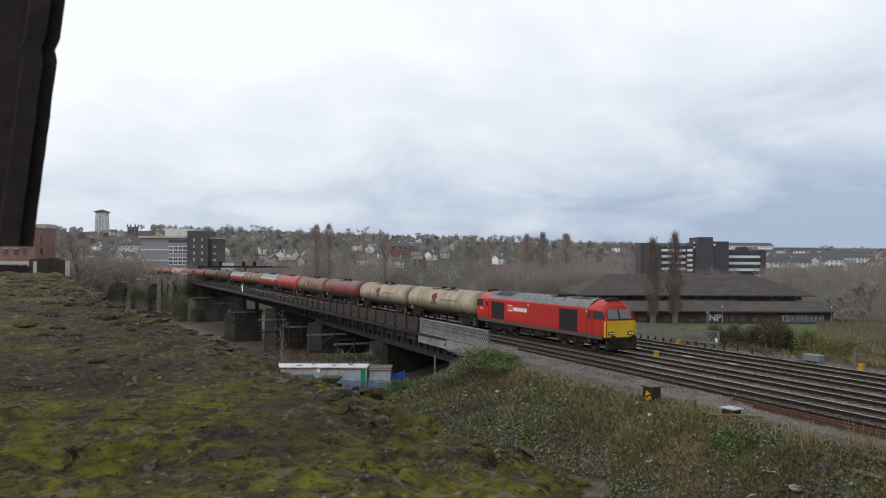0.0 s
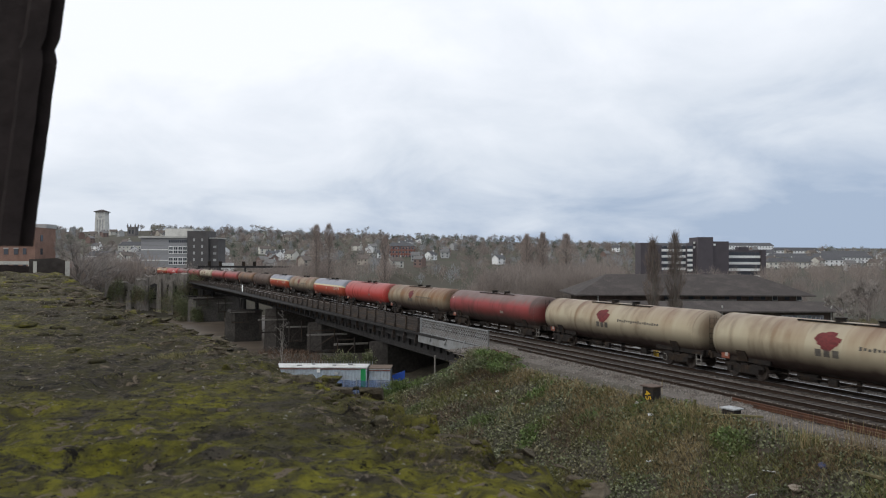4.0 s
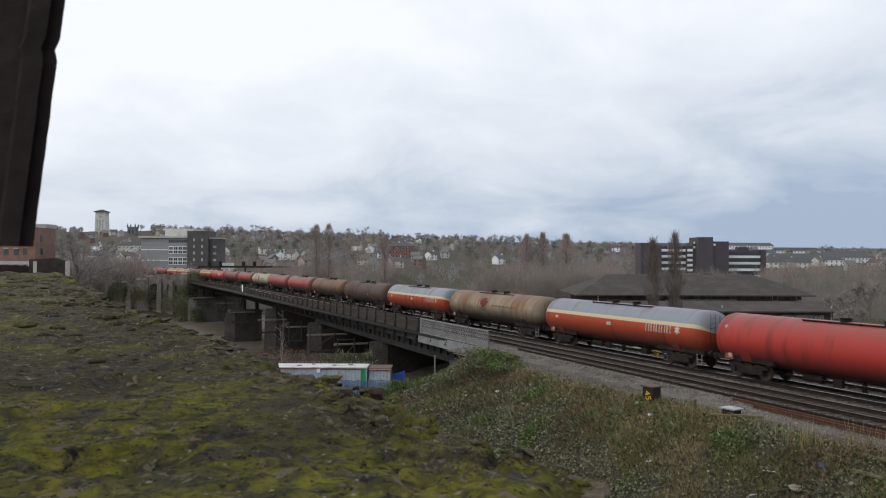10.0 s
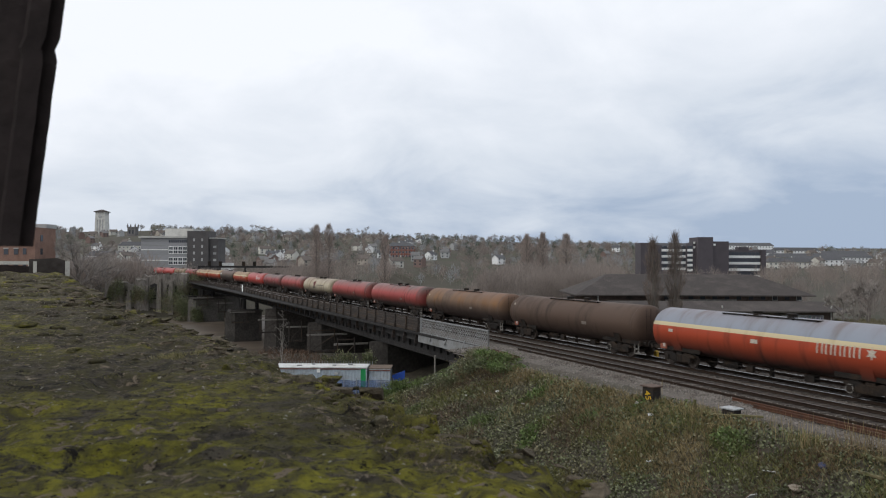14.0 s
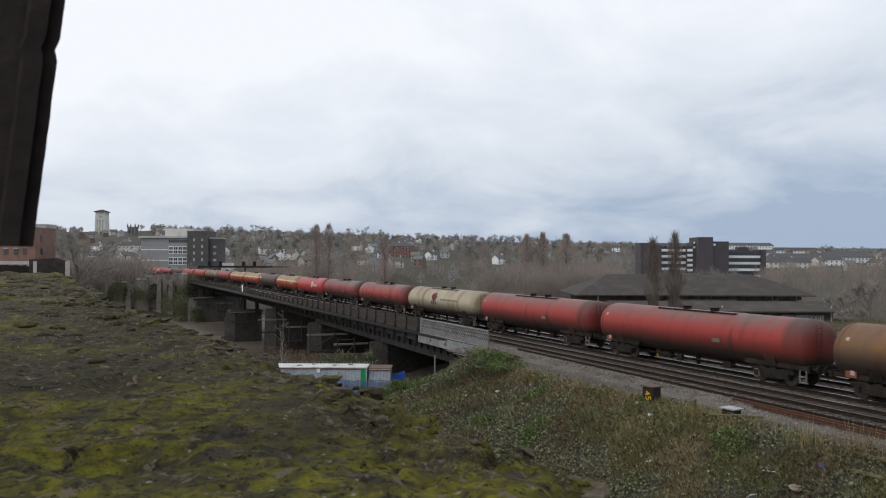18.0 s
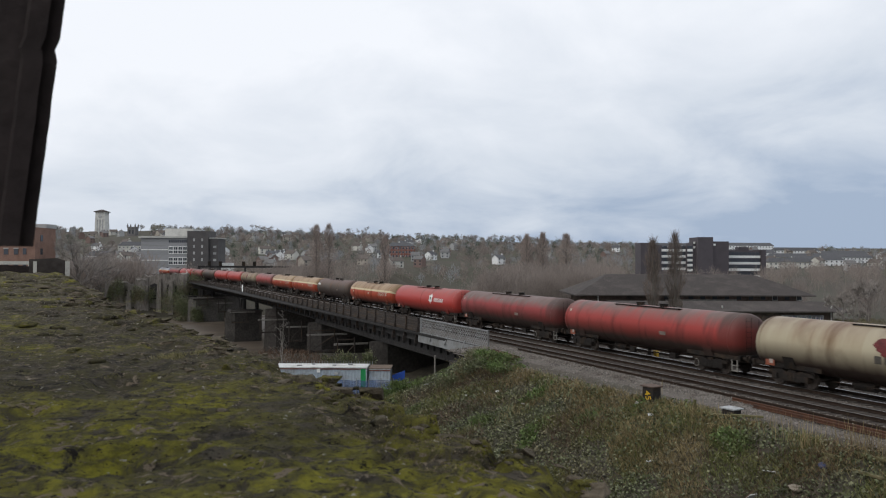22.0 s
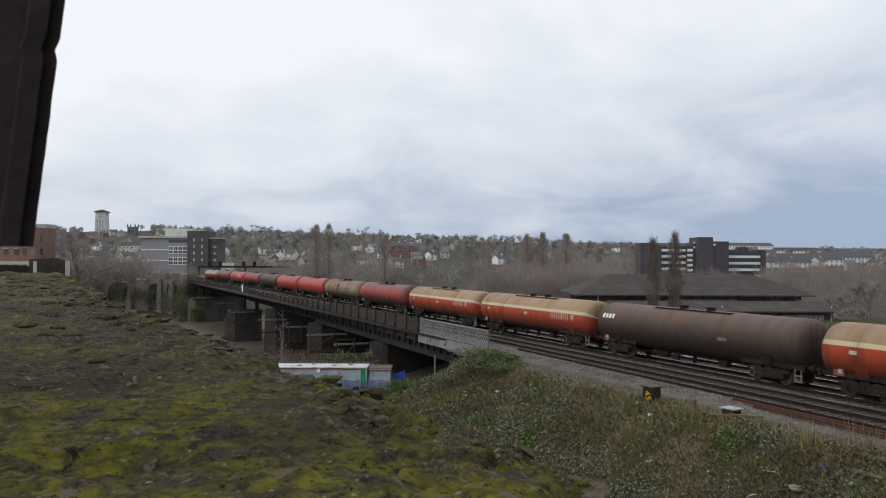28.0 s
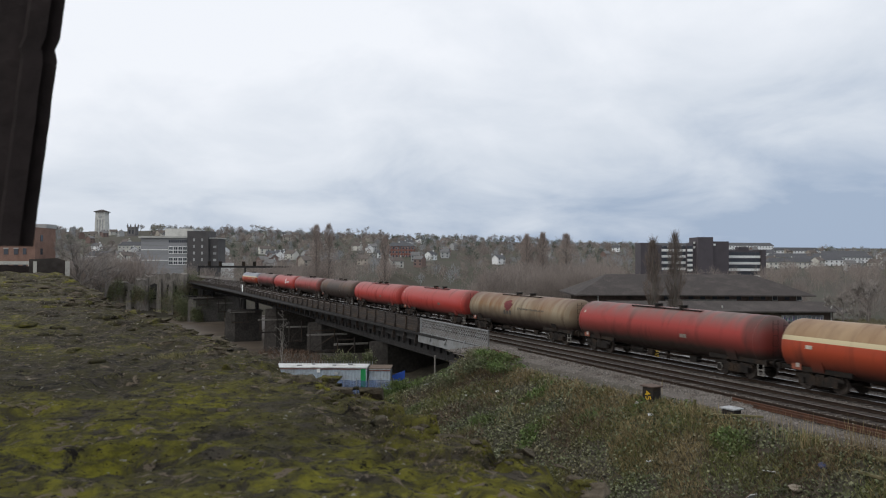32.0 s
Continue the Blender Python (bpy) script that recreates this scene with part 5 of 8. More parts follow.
bm = bmesh.new()
corners = [(wall_edge(-0.8) - 0.03, -0.79), (wall_edge(8) - 0.1, 8.0), (wall_edge(19.4) - 0.1, 19.4), (wall_edge(19.4) - 13.6, 19.4), (wall_edge(-0.8) - 1.87, -0.79)]
ring(bm, [[(*plan(u, w), z) for u, w in corners] for z in (-6.6, WALL_Z - 0.14)])
tagged(part("wall_body", bm, M["wall_stone"]), "massive old stone wall below the mossy top", "wall", kind="structure")


def cloud(name, pts, dirs, length, width, material, label, cat, roll=None, kind="stuff", parent=None):
    """Many small leaf or blade quads in one mesh: pointed at the tip, at pts, along dirs."""
    pts, dirs = np.asarray(pts, float), np.asarray(dirs, float)
    n = len(pts)
    dirs /= np.linalg.norm(dirs, axis=1)[:, None] + 1e-9
    rnd = np.random.normal(size=(n, 3))
    side = np.cross(dirs, rnd)
    side /= np.linalg.norm(side, axis=1)[:, None] + 1e-9
    ln, wd = np.broadcast_to(length, n)[:, None], np.broadcast_to(width, n)[:, None]
    v = np.empty((n, 4, 3))
    v[:, 0] = pts
    v[:, 1] = pts + dirs * ln * 0.45 + side * wd * 0.5
    v[:, 2] = pts + dirs * ln
    v[:, 3] = pts + dirs * ln * 0.45 - side * wd * 0.5
    me = bpy.data.meshes.new(name)
    me.vertices.add(4 * n)
    me.vertices.foreach_set("co", v.ravel())
    me.loops.add(4 * n)
    me.loops.foreach_set("vertex_index", np.arange(4 * n, dtype=np.int32))
    me.polygons.add(n)
    me.polygons.foreach_set("loop_start", np.arange(0, 4 * n, 4, dtype=np.int32))
    me.polygons.foreach_set("loop_total", np.full(n, 4, dtype=np.int32))
    me.update(calc_edges=True)
    me.materials.append(material)
    ob = new(name, me)
    if parent is not None:
        ob.parent = parent
        if label:
            ob["label"] = label
        return ob
    return tagged(ob, label, cat, kind=kind)


# cushions of moss and crumbs of stone
rs = np.random.RandomState(11)
bm = bmesh.new()
for k in range(420):
    w = 1.6 + 14 * rs.rand() ** 1.1
    u = wall_edge(w) - 0.05 - rs.rand() ** 1.4 * (0.6 + 0.5 * w)
    x, y = plan(u, w)
    z = wall_z(x, y, wall_edge(w) - u)
    r = (0.003 + 0.009 * rs.rand() ** 2) * (0.6 + w * 0.7) * (1.5 if w > 3.5 else 0.9)
    got = bmesh.ops.create_icosphere(bm, subdivisions=2, radius=r)
    sx, sy = 0.8 + 0.7 * rs.rand(), 0.8 + 0.7 * rs.rand()
    for v in got["verts"]:
        d = 1 + 0.25 * noise.noise(v.co / r * 1.4 + Vector((k, 0, 0)))
        v.co = Vector((x + v.co.x * d * sx, y + v.co.y * d * sy, z + v.co.z * d * 0.4))
ob = part("moss_cushions", bm, M["moss"], smooth=True)
tagged(ob, "small rounded cushions of moss and crumbled mortar", "moss", kind="stuff")
M["rubble"] = mat("brown_rubble_stone", (0.105, 0.085, 0.06), 0.95, 0.45, 14, 80, (0.06, 0.055, 0.028), 0.5, spec=0.15)
# larger broken stones along the rim, some with moss on them
for rim, count, mname, said in (("rim_stones", 240, "rubble", "angular broken stones along the wall edge"), ("mossy_rim_stones", 130, "moss", "moss-grown broken stones along the wall edge")):
    bm = bmesh.new()
    for k in range(count):
        w = 1.0 + 8 * rs.rand() ** 1.25
        u = wall_edge(w) + 0.02 - rs.rand() ** 1.8 * (0.10 + 0.05 * w)
        x, y = plan(u, w)
        z = wall_z(x, y, max(0, wall_edge(w) - u))
        r = (0.008 + 0.007 * w) * (0.4 + rs.rand() ** 2)
        tilt = Matrix.Rotation(rs.rand() * 6.28, 3, "Z") @ Matrix.Rotation(0.25 * rs.normal(), 3, "X")
        vs = []
        for q in range(14):
            v = Vector(rs.uniform(-1, 1, 3))
            v = Vector([math.copysign(abs(c) ** 0.5, c) for c in v])
            vs.append(bm.verts.new(Vector((x, y, z + r * 0.02)) + tilt @ Vector((v.x * r * 1.2, v.y * r * 0.8, v.z * r * 0.36))))
        got = bmesh.ops.convex_hull(bm, input=vs)
        bmesh.ops.delete(bm, geom=[v for v in got["geom_interior"] if isinstance(v, bmesh.types.BMVert)], context="VERTS")
    tagged(part(rim, bm, M[mname]), said, "stones", kind="stuff")
# tufts of pale grass rooted in the wall top
P, D = [], []
for cu, cw, cn, cr in ((-0.87, 2.52, 260, 0.05), (-0.80, 2.62, 160, 0.04), (-2.6, 6.6, 120, 0.1), (-1.75, 4.9, 90, 0.06), (-0.45, 2.35, 70, 0.03)):
    for k in range(cn):
        du, dw = rs.normal(size=2) * cr * 0.5
        x, y = plan(cu + du, cw + dw)
        P.append((x, y, wall_z(x, y, max(0.0, wall_edge(cw + dw) - cu - du)) - 0.004))
        D.append((rs.normal() * 0.7, rs.normal() * 0.7, 0.8))
M["tuft"] = mat("pale_tuft_grass", (0.23, 0.205, 0.10), 0.9, 0.3, 8, 40, (0.13, 0.13, 0.04), 0, rand=0, island=0.5, spec=0.1)
M["dry_moss"] = mat("dry_brown_moss", (0.22, 0.175, 0.11), 0.95, 0.3, 12, 60, (0.13, 0.10, 0.065), 0, rand=0, island=0.5, spec=0.1)
M["moss_frond"] = mat("green_moss_fronds", (0.20, 0.19, 0.035), 0.95, 0.3, 6, 60, (0.10, 0.095, 0.03), 0, rand=0, island=0.5, spec=0.1)


def fronds(name, count, seed, w0, w1, reach, length, thick, material, said, keep):
    """Short moss fronds standing on the wall top."""
    r2 = np.random.RandomState(seed)
    pts, ways = [], []
    while len(pts) < count:
        w = w0 + (w1 - w0) * r2.rand() ** 1.3
        d = reach * r2.rand() ** 1.2 * (0.5 + 0.3 * w)
        x, y = plan(wall_edge(w) - d, w)
        if r2.rand() > keep(x, y, d):
            continue
        pts.append((x, y, wall_z(x, y, d) - 0.002))
        ways.append((r2.normal(), r2.normal(), 0.7))
    cloud(name, pts, ways, length * (0.5 + r2.rand(count)), thick, material, said, "moss")


fronds("dry_rim_moss", 15000, 201, 1.05, 4.5, 0.26, 0.0042, 0.0017, M["dry_moss"], "dry brown moss along the wall's rim", lambda x, y, d: sstep(-0.15, 0.2, lump(x, y, 0.16, 61)) * (1 - sstep(0.1, 0.5, d)))
fronds("green_wall_moss", 20000, 202, 0.95, 3.2, 1.3, 0.0045, 0.0016, M["moss_frond"], "short green moss on the wall top", lambda x, y, d: sstep(0.0, 0.25, lump(x, y, 0.3, 62)) * sstep(-0.1, 0.2, lump(x, y, 0.07, 63)))
cloud("wall_grass", P, D, 0.019, 0.0018, M["tuft"], "small pale grass tufts on the wall top", "grass")
bm = bmesh.new()
for k in range(380):
    w = 0.9 + 8 * rs.rand() ** 1.3
    u = wall_edge(w) + 0.01 - rs.rand() ** 2.5 * 0.45
    x, y = plan(u, w)
    z = wall_z(x, y, max(0, wall_edge(w) - u))
    r = (0.002 + 0.008 * rs.rand() ** 3) * (0.6 + w * 0.4)
    got = bmesh.ops.create_icosphere(bm, subdivisions=2, radius=r)
    for v in got["verts"]:
        d = 1 + 0.7 * noise.noise(v.co / r * 1.6 + Vector((k * 3, 5, 0)))
        v.co = Vector((x + v.co.x * d * 1.5, y + v.co.y * d, z + v.co.z * d * 0.4))
ob = part("crumbled_stones", bm, M["rubble"], smooth=True)
tagged(ob, "crumbled brown stones along the wall edge", "stones", kind="stuff")

# the board hanging at the side, from a beam on a post; its shade is put into the colour
M["board"] = mat("shaded_timber", (0.023, 0.0175, 0.017), 0.9, 0.3, 2.0, 30, (0.032, 0.025, 0.023), 0.15, stretch=(0.3, 1, 1), spec=0.15)
shut = thing("timber_board", "near-black timber board hanging from a beam over the wall", "board")


def slab(w, outline, thick, bevel=0.003):
    bm2 = bmesh.new()
    fr = [(*plan(u, w), z) for u, z in outline]
    bk = [(*plan(u * (w + thick) / w - 0.004, w + thick), EYE.z + (z - EYE.z) * (w + thick) / w if w < 2 else z) for u, z in outline]
    ring(bm2, [fr, bk])
    bmesh.ops.recalc_face_normals(bm2, faces=bm2.faces)
    return bm2


BW = 0.9


def board_edge(z):
    """Right edge of the board, leaning and a little worn."""
    return -0.468 + (z - 6.425) * 0.118 + 0.0022 * noise.noise((z * 9, 1, 0)) + 0.0012 * noise.noise((z * 31, 4, 0)) - (0.004 if 6.64 < z < 6.66 else 0.0)


zs = [6.425 + 0.0125 * i for i in range(66)]
right = [(board_edge(z), z) for z in zs]
left = [(-1.05, zs[-1]), (-1.05, 6.43)]
part("board_face", slab(BW, right + left, 0.035), M["board"], shut)
edge = [(board_edge(z) - 0.012, z) for z in zs]
part("edge_strip", slab(BW - 0.012, [(u + 0.002, z) for u, z in edge] + [(u - 0.02, z) for u, z in edge[::-1]], 0.012), M["board"], shut)
part("beam", slab(BW - 0.04, [(-1.5, 7.24), (-0.3, 7.24), (-0.3, 7.36), (-1.5, 7.36)], 0.12), M["board"], shut)
part("post", slab(BW - 0.04, [(-1.42, 6.05), (-1.3, 6.05), (-1.3, 7.24), (-1.42, 7.24)], 0.12), M["board"], shut)
part("lower_rail", slab(BW - 0.02, [(-1.32, 6.5), (-1.04, 6.5), (-1.04, 6.56), (-1.32, 6.56)], 0.03), M["board"], shut)

M["conc1"] = mat("chalky_paint", (0.42, 0.41, 0.37), 0.8, 0.2, 6, 30)
# end of the wall: a dark low screen and a white post
scr = thing("low_screen", "dark low board screen at the far end of the wall", "screen")
part("panel", slab(18.2, [(-9.55, 5.75), (-8.62, 5.75), (-8.62, 6.36), (-8.9, 6.45), (-9.55, 6.42)], 0.1), M["iron"], scr)
part("panel", slab(18.6, [(-10.6, 5.75), (-9.6, 5.75), (-9.6, 6.25), (-10.6, 6.29)], 0.1), M["board"], scr)
wp = thing("white_post", "short white-painted post at the wall's end", "post")
part("post", slab(18.0, [(-8.62, 5.9), (-8.52, 5.9), (-8.52, 6.38), (-8.62, 6.38)], 0.1), M["conc1"], wp)
wp2 = thing("white_post", "short white-painted post beside the dark screen", "post")
part("post", slab(17.9, [(-9.30, 5.9), (-9.22, 5.9), (-9.22, 6.37), (-9.30, 6.37)], 0.1), M["conc1"], wp2)
wr = thing("white_rail", "white painted rail beyond the wall's end", "rail")
part("bar", slab(19.2, [(-11.5, 6.29), (-9.95, 6.29), (-9.95, 6.37), (-11.5, 6.37)], 0.05), M["conc1"], wr)
part("leg", slab(19.22, [(-10.1, 5.7), (-10.04, 5.7), (-10.04, 6.3), (-10.1, 6.3)], 0.03), M["white"], wr)
# ---- the bank before the railway: ivy, brambles, dry grass, boxes and rubbish ----
M["ivy"] = mat("ivy_and_bramble_leaves", (0.12, 0.133, 0.066), 0.5, 0.3, 0.25, 6, (0.145, 0.115, 0.07), 0, rand=0, island=0.55, spec=0.3)
M["fresh"] = mat("fresh_green_leaves", (0.105, 0.15, 0.045), 0.6, 0.3, 0.6, 6, (0.09, 0.10, 0.04), 0, rand=0, island=0.5, spec=0.3)
M["dry"] = mat("dry_grass", (0.27, 0.215, 0.115), 0.9, 0.3, 0.4, 6, (0.17, 0.125, 0.065), 0, rand=0, island=0.5, spec=0.1)
M["grass"] = mat("winter_grass_blades", (0.155, 0.165, 0.062), 0.85, 0.3, 0.3, 6, (0.17, 0.145, 0.06), 0, rand=0, island=0.5, spec=0.15)
M["stem"] = mat("bramble_stems", (0.13, 0.085, 0.06), 0.9, 0.3, 1, 6, (0.05, 0.035, 0.025), 0, rand=0, island=0.5, spec=0.1)


def bank_points(n, seed, x0, x1, y0, y1, keep):
    r = np.random.RandomState(seed)
    out = []
    while len(out) < n:
        x, y = x0 + (x1 - x0) * r.rand(), y0 + (y1 - y0) * r.rand()
        if r.rand() < keep(x, y):
            out.append((x, y))
    return out, r


def off_ballast(x, y):
    """0 on the bare ballast, 1 well down the bank."""
    return sstep(-8.35, -9.3, y + 0.5 * lump(x, y, 1.6, 21) + 0.02 * (-30 - x) + 0.45 * sstep(-29, -34, x)) if x > -54 else sstep(-6.4, -7.2, y)


def layer(name, n, seed, region, keep, up, length, width, material, label, cat, spread=1.0, lift=0.05):
    xy, r = bank_points(n, seed, *region, keep)
    p = [(x, y, height(x, y) + lift * r.rand() ** 1.5) for x, y in xy]
    d = np.column_stack([r.normal(size=n) * spread, r.normal(size=n) * spread - 0.15, np.full(n, up)])
    return cloud(name, p, d, length * (0.6 + 0.8 * r.rand(n)), width * (0.6 + 0.8 * r.rand(n)), material, label, cat)


BANK = (-76, -13, -19, -6.3)
layer("ivy_cover", 92000, 31, BANK, lambda x, y: off_ballast(x, y) * (0.25 + 0.75 * sstep(-0.25, 0.25, lump(x, y, 4.5, 22) + 0.25 - 0.05 * (y + 8))), 0.55, 0.13, 0.10, M["ivy"], "low ivy and bramble leaves covering the bank", "undergrowth", 1.0, 0.28)
layer("dry_grass", 45000, 32, BANK, lambda x, y: off_ballast(x, y) * sstep(0.0, 0.4, lump(x, y, 3.6, 23) + 0.25 + 0.11 * (y + 9.5)), 1.0, 0.34, 0.022, M["dry"], "dry straw-coloured grass on the bank top", "grass", 0.55, 0.05)
layer("grass_tufts", 74000, 33, BANK, lambda x, y: off_ballast(x, y) * sstep(-0.1, 0.4, lump(x, y, 2.6, 24)), 1.0, 0.28, 0.025, M["grass"], "green winter grass tufts on the bank", "grass", 0.6, 0.05)
layer("bramble_stems", 9000, 34, BANK, lambda x, y: off_ballast(x, y) * sstep(0.0, 0.3, lump(x, y, 3.0, 25)), 0.7, 0.8, 0.018, M["stem"], "brown bramble stems arching over the bank", "brambles", 0.9, 0.2)
layer("green_clumps", 26000, 35, BANK, lambda x, y: off_ballast(x, y) * sstep(0.30, 0.5, lump(x, y, 1.9, 26)), 0.9, 0.16, 0.07, M["fresh"], "fresh green leafy weeds in clumps on the bank", "weeds", 0.9, 0.35)
layer("bank_end_weeds", 24000, 36, (-74, -53, -13, -7.0), lambda x, y: sstep(-73, -58, x) * (0.3 + 0.7 * sstep(-0.2, 0.3, lump(x, y, 2.2, 27))), 0.9, 0.26, 0.07, M["fresh"], "green weeds where the bank meets the bridge", "weeds", 0.9, 0.25)
layer("tall_dry_stalks", 700, 37, (-32, -14, -10, -8.0), lambda x, y: sstep(0.0, 0.3, lump(x, y, 2.5, 28)), 3.0, 0.9, 0.016, M["dry"], "tall thin dry stalks beside the ballast", "grass", 0.4, 0.02)


def bush(name, x, y, zb, rx, ry, h, n, seed, material, label, cat="bush", leaf=0.16):
    """Rounded uneven shrub: stems and many leaves in lumps."""
    r = np.random.RandomState(seed)
    bs = thing(name, label, cat, Matrix.Translation((x, y, zb)))
    bm2 = bmesh.new()
    for k in range(9):
        a, q = r.rand() * 6.28, 0.7 * r.rand()
        rod(bm2, (rx * 0.15 * math.cos(a), ry * 0.15 * math.sin(a), -0.15), (rx * q * math.cos(a), ry * q * math.sin(a), h * (0.5 + 0.4 * r.rand())), 0.035, 0.01, 5)
    part("stems", bm2, M["stem"], bs)
    cs = [(rx * 0.75 * math.sqrt(r.rand()) * math.cos(t), ry * 0.75 * math.sqrt(r.rand()) * math.sin(t), h * (0.25 + 0.6 * r.rand())) for t in r.rand(14) * 6.28]
    c = np.array(cs)[r.randint(0, 14, n)]
    p = c + r.normal(size=(n, 3)) * np.array([rx, ry, h]) * 0.17
    p[:, 2] = np.abs(p[:, 2])
    d = (p - c) + r.normal(size=(n, 3)) * 0.25 + np.array([0, 0, 0.2])
    ob = cloud("leaves", p, d, leaf * (0.6 + 0.8 * r.rand(n)), leaf * 0.6 * (0.6 + 0.8 * r.rand(n)), material, "", "", parent=bs)
    return bs


for k, (x, y, rx, h, s) in enumerate(((-50.6, -8.9, 1.5, 0.55, 61), (-48.4, -9.0, 1.6, 0.75, 161), (-46.6, -9.5, 1.5, 0.8, 162), (-47.6, -10.6, 1.6, 0.9, 163), (-44.9, -10.0, 1.4, 0.6, 164), (-57.5, -10.0, 1.3, 0.8, 62), (-49.0, -9.4, 1.3, 0.6, 63), (-63.5, -10.0, 1.3, 0.9, 64), (-66.5, -10.4, 1.5, 1.1, 65), (-48.5, -12.5, 1.2, 0.7, 66), (-57.5, -10.5, 1.2, 0.8, 67), (-52.0, -14.0, 1.3, 0.8, 68))):
    bush("weed_clump", x, y, height(x, y) - 0.1, rx, rx, h, 2600, s, M["fresh"] if k % 3 else M["ivy"], "leafy green weeds and bramble on the bank", "weeds", 0.13)

# lineside boxes
def line_box(x, y, w, d, h, body, lid, label):
    z = height(x, y) - 0.08
    lb = thing("lineside_box", label, "box", Matrix.Translation((x, y, z)) @ Matrix.Rotation(radians(8), 4, "Z"), group="boxes beside the track")
    part("box_body", bx(-w / 2, w / 2, -d / 2, d / 2, 0, h, 0.02), body, lb)
    part("lid", bx(-w / 2 - 0.08, w / 2 + 0.08, -d / 2 - 0.08, d / 2 + 0.08, h, h + 0.07, 0.015), lid, lb)
    return lb


M["tarred"] = mat("tarred_wood", (0.022, 0.019, 0.017), 0.8, 0.35, 3, 20, (0.05, 0.035, 0.025), 0.3)
M["lid_wood"] = mat("weathered_lid", (0.13, 0.09, 0.07), 0.85, 0.3, 3, 20)
M["lid_zinc"] = mat("grey_metal_lid", (0.36, 0.37, 0.37), 0.5, 0.2, 3, 20, (0.2, 0.2, 0.2))
M["plank"] = mat("mossy_plank", (0.13, 0.11, 0.055), 0.9, 0.3, 2, 20, (0.08, 0.085, 0.03))
lb1 = line_box(-31.15, -9.2, 0.68, 0.56, 0.84, M["tarred"], M["lid_wood"], "black tarred lineside box with yellow numerals")
lb1.location.z = -0.46
fc = bpy.data.curves.new("numerals", "FONT")
fc.body, fc.size, fc.extrude, fc.align_x, fc.align_y = "45", 0.48, 0.004, "CENTER", "CENTER"
tx = new("numerals", fc)
tx.data.materials.append(M["yellow"])
tx.parent = lb1
tx.matrix_basis = Matrix.Translation((0.02, -0.295, 0.44)) @ Matrix.Rotation(radians(90), 4, "X") @ Matrix.Rotation(radians(-78), 4, "Z")
lb2 = line_box(-26.6, -8.5, 0.62, 0.5, 0.50, M["tarred"], M["lid_zinc"], "low dark lineside box with a pale metal lid")
lb2.location.z = -0.46


def plank(x, y, length, turn, tilt, label, w=0.16, h=0.09, z=None):
    pk = thing("plank", label, "plank", group="planks on the bank")
    part("board", bx(-length / 2, length / 2, -w / 2, w / 2, -h / 2, h / 2, 0.01), M["plank"], pk)
    pk.matrix_basis = Matrix.Translation((x, y, (height(x, y) + 0.1 if z is None else z) + 0.06)) @ Matrix.Rotation(radians(turn), 4, "Z") @ Matrix.Rotation(radians(tilt), 4, "Y")
    return pk


plank(-25.7, -8.5, 1.3, 48, 0, "mossy timber plank lying by the track", z=-0.16)
plank(-26.5, -9.0, 1.1, 40, 0, "mossy timber plank lying by the track", z=-0.24)
plank(-29.6, -8.2, 0.9, 10, 0, "grey timber offcut by the black box", z=-0.34)
plank(-20.6, -9.75, 1.3, -5, -3, "mossy timber plank on the slope")
plank(-18.7, -10.15, 1.6, -16, -4, "mossy timber plank on the slope")
plank(-19.3, -9.2, 1.6, -10, -3, "mossy timber plank on the slope")
st = thing("wooden_stump", "short wooden post stump with a fallen foot", "post")
part("post", bx(-0.06, 0.06, -0.06, 0.06, -0.1, 0.55, 0.01), M["plank"], st)
part("foot", bx(-0.15, 0.55, -0.07, 0.07, 0.0, 0.12, 0.01), M["plank"], st)
st.matrix_basis = Matrix.Translation((-28.4, -8.95, -0.36)) @ Matrix.Rotation(radians(65), 4, "Z")
r = np.random.RandomState(71)
M["litter"] = mat("pale_litter", (0.5, 0.5, 0.48), 0.7, 0.2, 5, 20)
M["blue_litter"] = mat("dark_blue_bag", (0.03, 0.04, 0.09), 0.4, 0.3, 5, 20)
for k in range(16):
    x, y = -56 + 40 * r.rand(), -8.6 - 5 * r.rand()
    lt = thing("litter", "scrap of pale litter lying in the undergrowth", "litter", Matrix.Translation((x, y, height(x, y) + 0.17)) @ Matrix.Rotation(6 * r.rand(), 4, "Z") @ Matrix.Rotation(0.4 * r.normal(), 4, "X"), group="litter on the bank")
    bm = bmesh.new()
    a, b2 = 0.10 + 0.14 * r.rand(), 0.06 + 0.06 * r.rand()
    ring(bm, [[(-a, -b2, 0), (a, -b2 * 0.8, 0.03), (a * 0.9, b2, 0.02), (-a * 0.8, b2 * 0.9, 0.05)], [(-a, -b2, 0.03), (a, -b2 * 0.8, 0.05), (a * 0.9, b2, 0.06), (-a * 0.8, b2 * 0.9, 0.08)]])
    part("scrap", bm, M["litter"], lt)
bg = thing("rubbish_bag", "crumpled dark blue bag on the bank", "bag")
bm = bmesh.new()
bmesh.ops.create_icosphere(bm, subdivisions=3, radius=0.17)
for v in bm.verts:
    v.co *= 1 + 0.4 * noise.noise(v.co * 5)
    v.co.z *= 0.7
part("bag", bm, M["blue_litter"], bg)
bg.matrix_basis = Matrix.Translation((-20.3, -10.3, height(-20.3, -10.3) + 0.14))
bg = thing("rubbish_bag", "crumpled pale buff bag on the bank", "bag")
bm = bmesh.new()
bmesh.ops.create_icosphere(bm, subdivisions=3, radius=0.24)
for v in bm.verts:
    v.co *= 1 + 0.5 * noise.noise(v.co * 6)
    v.co.z *= 0.5
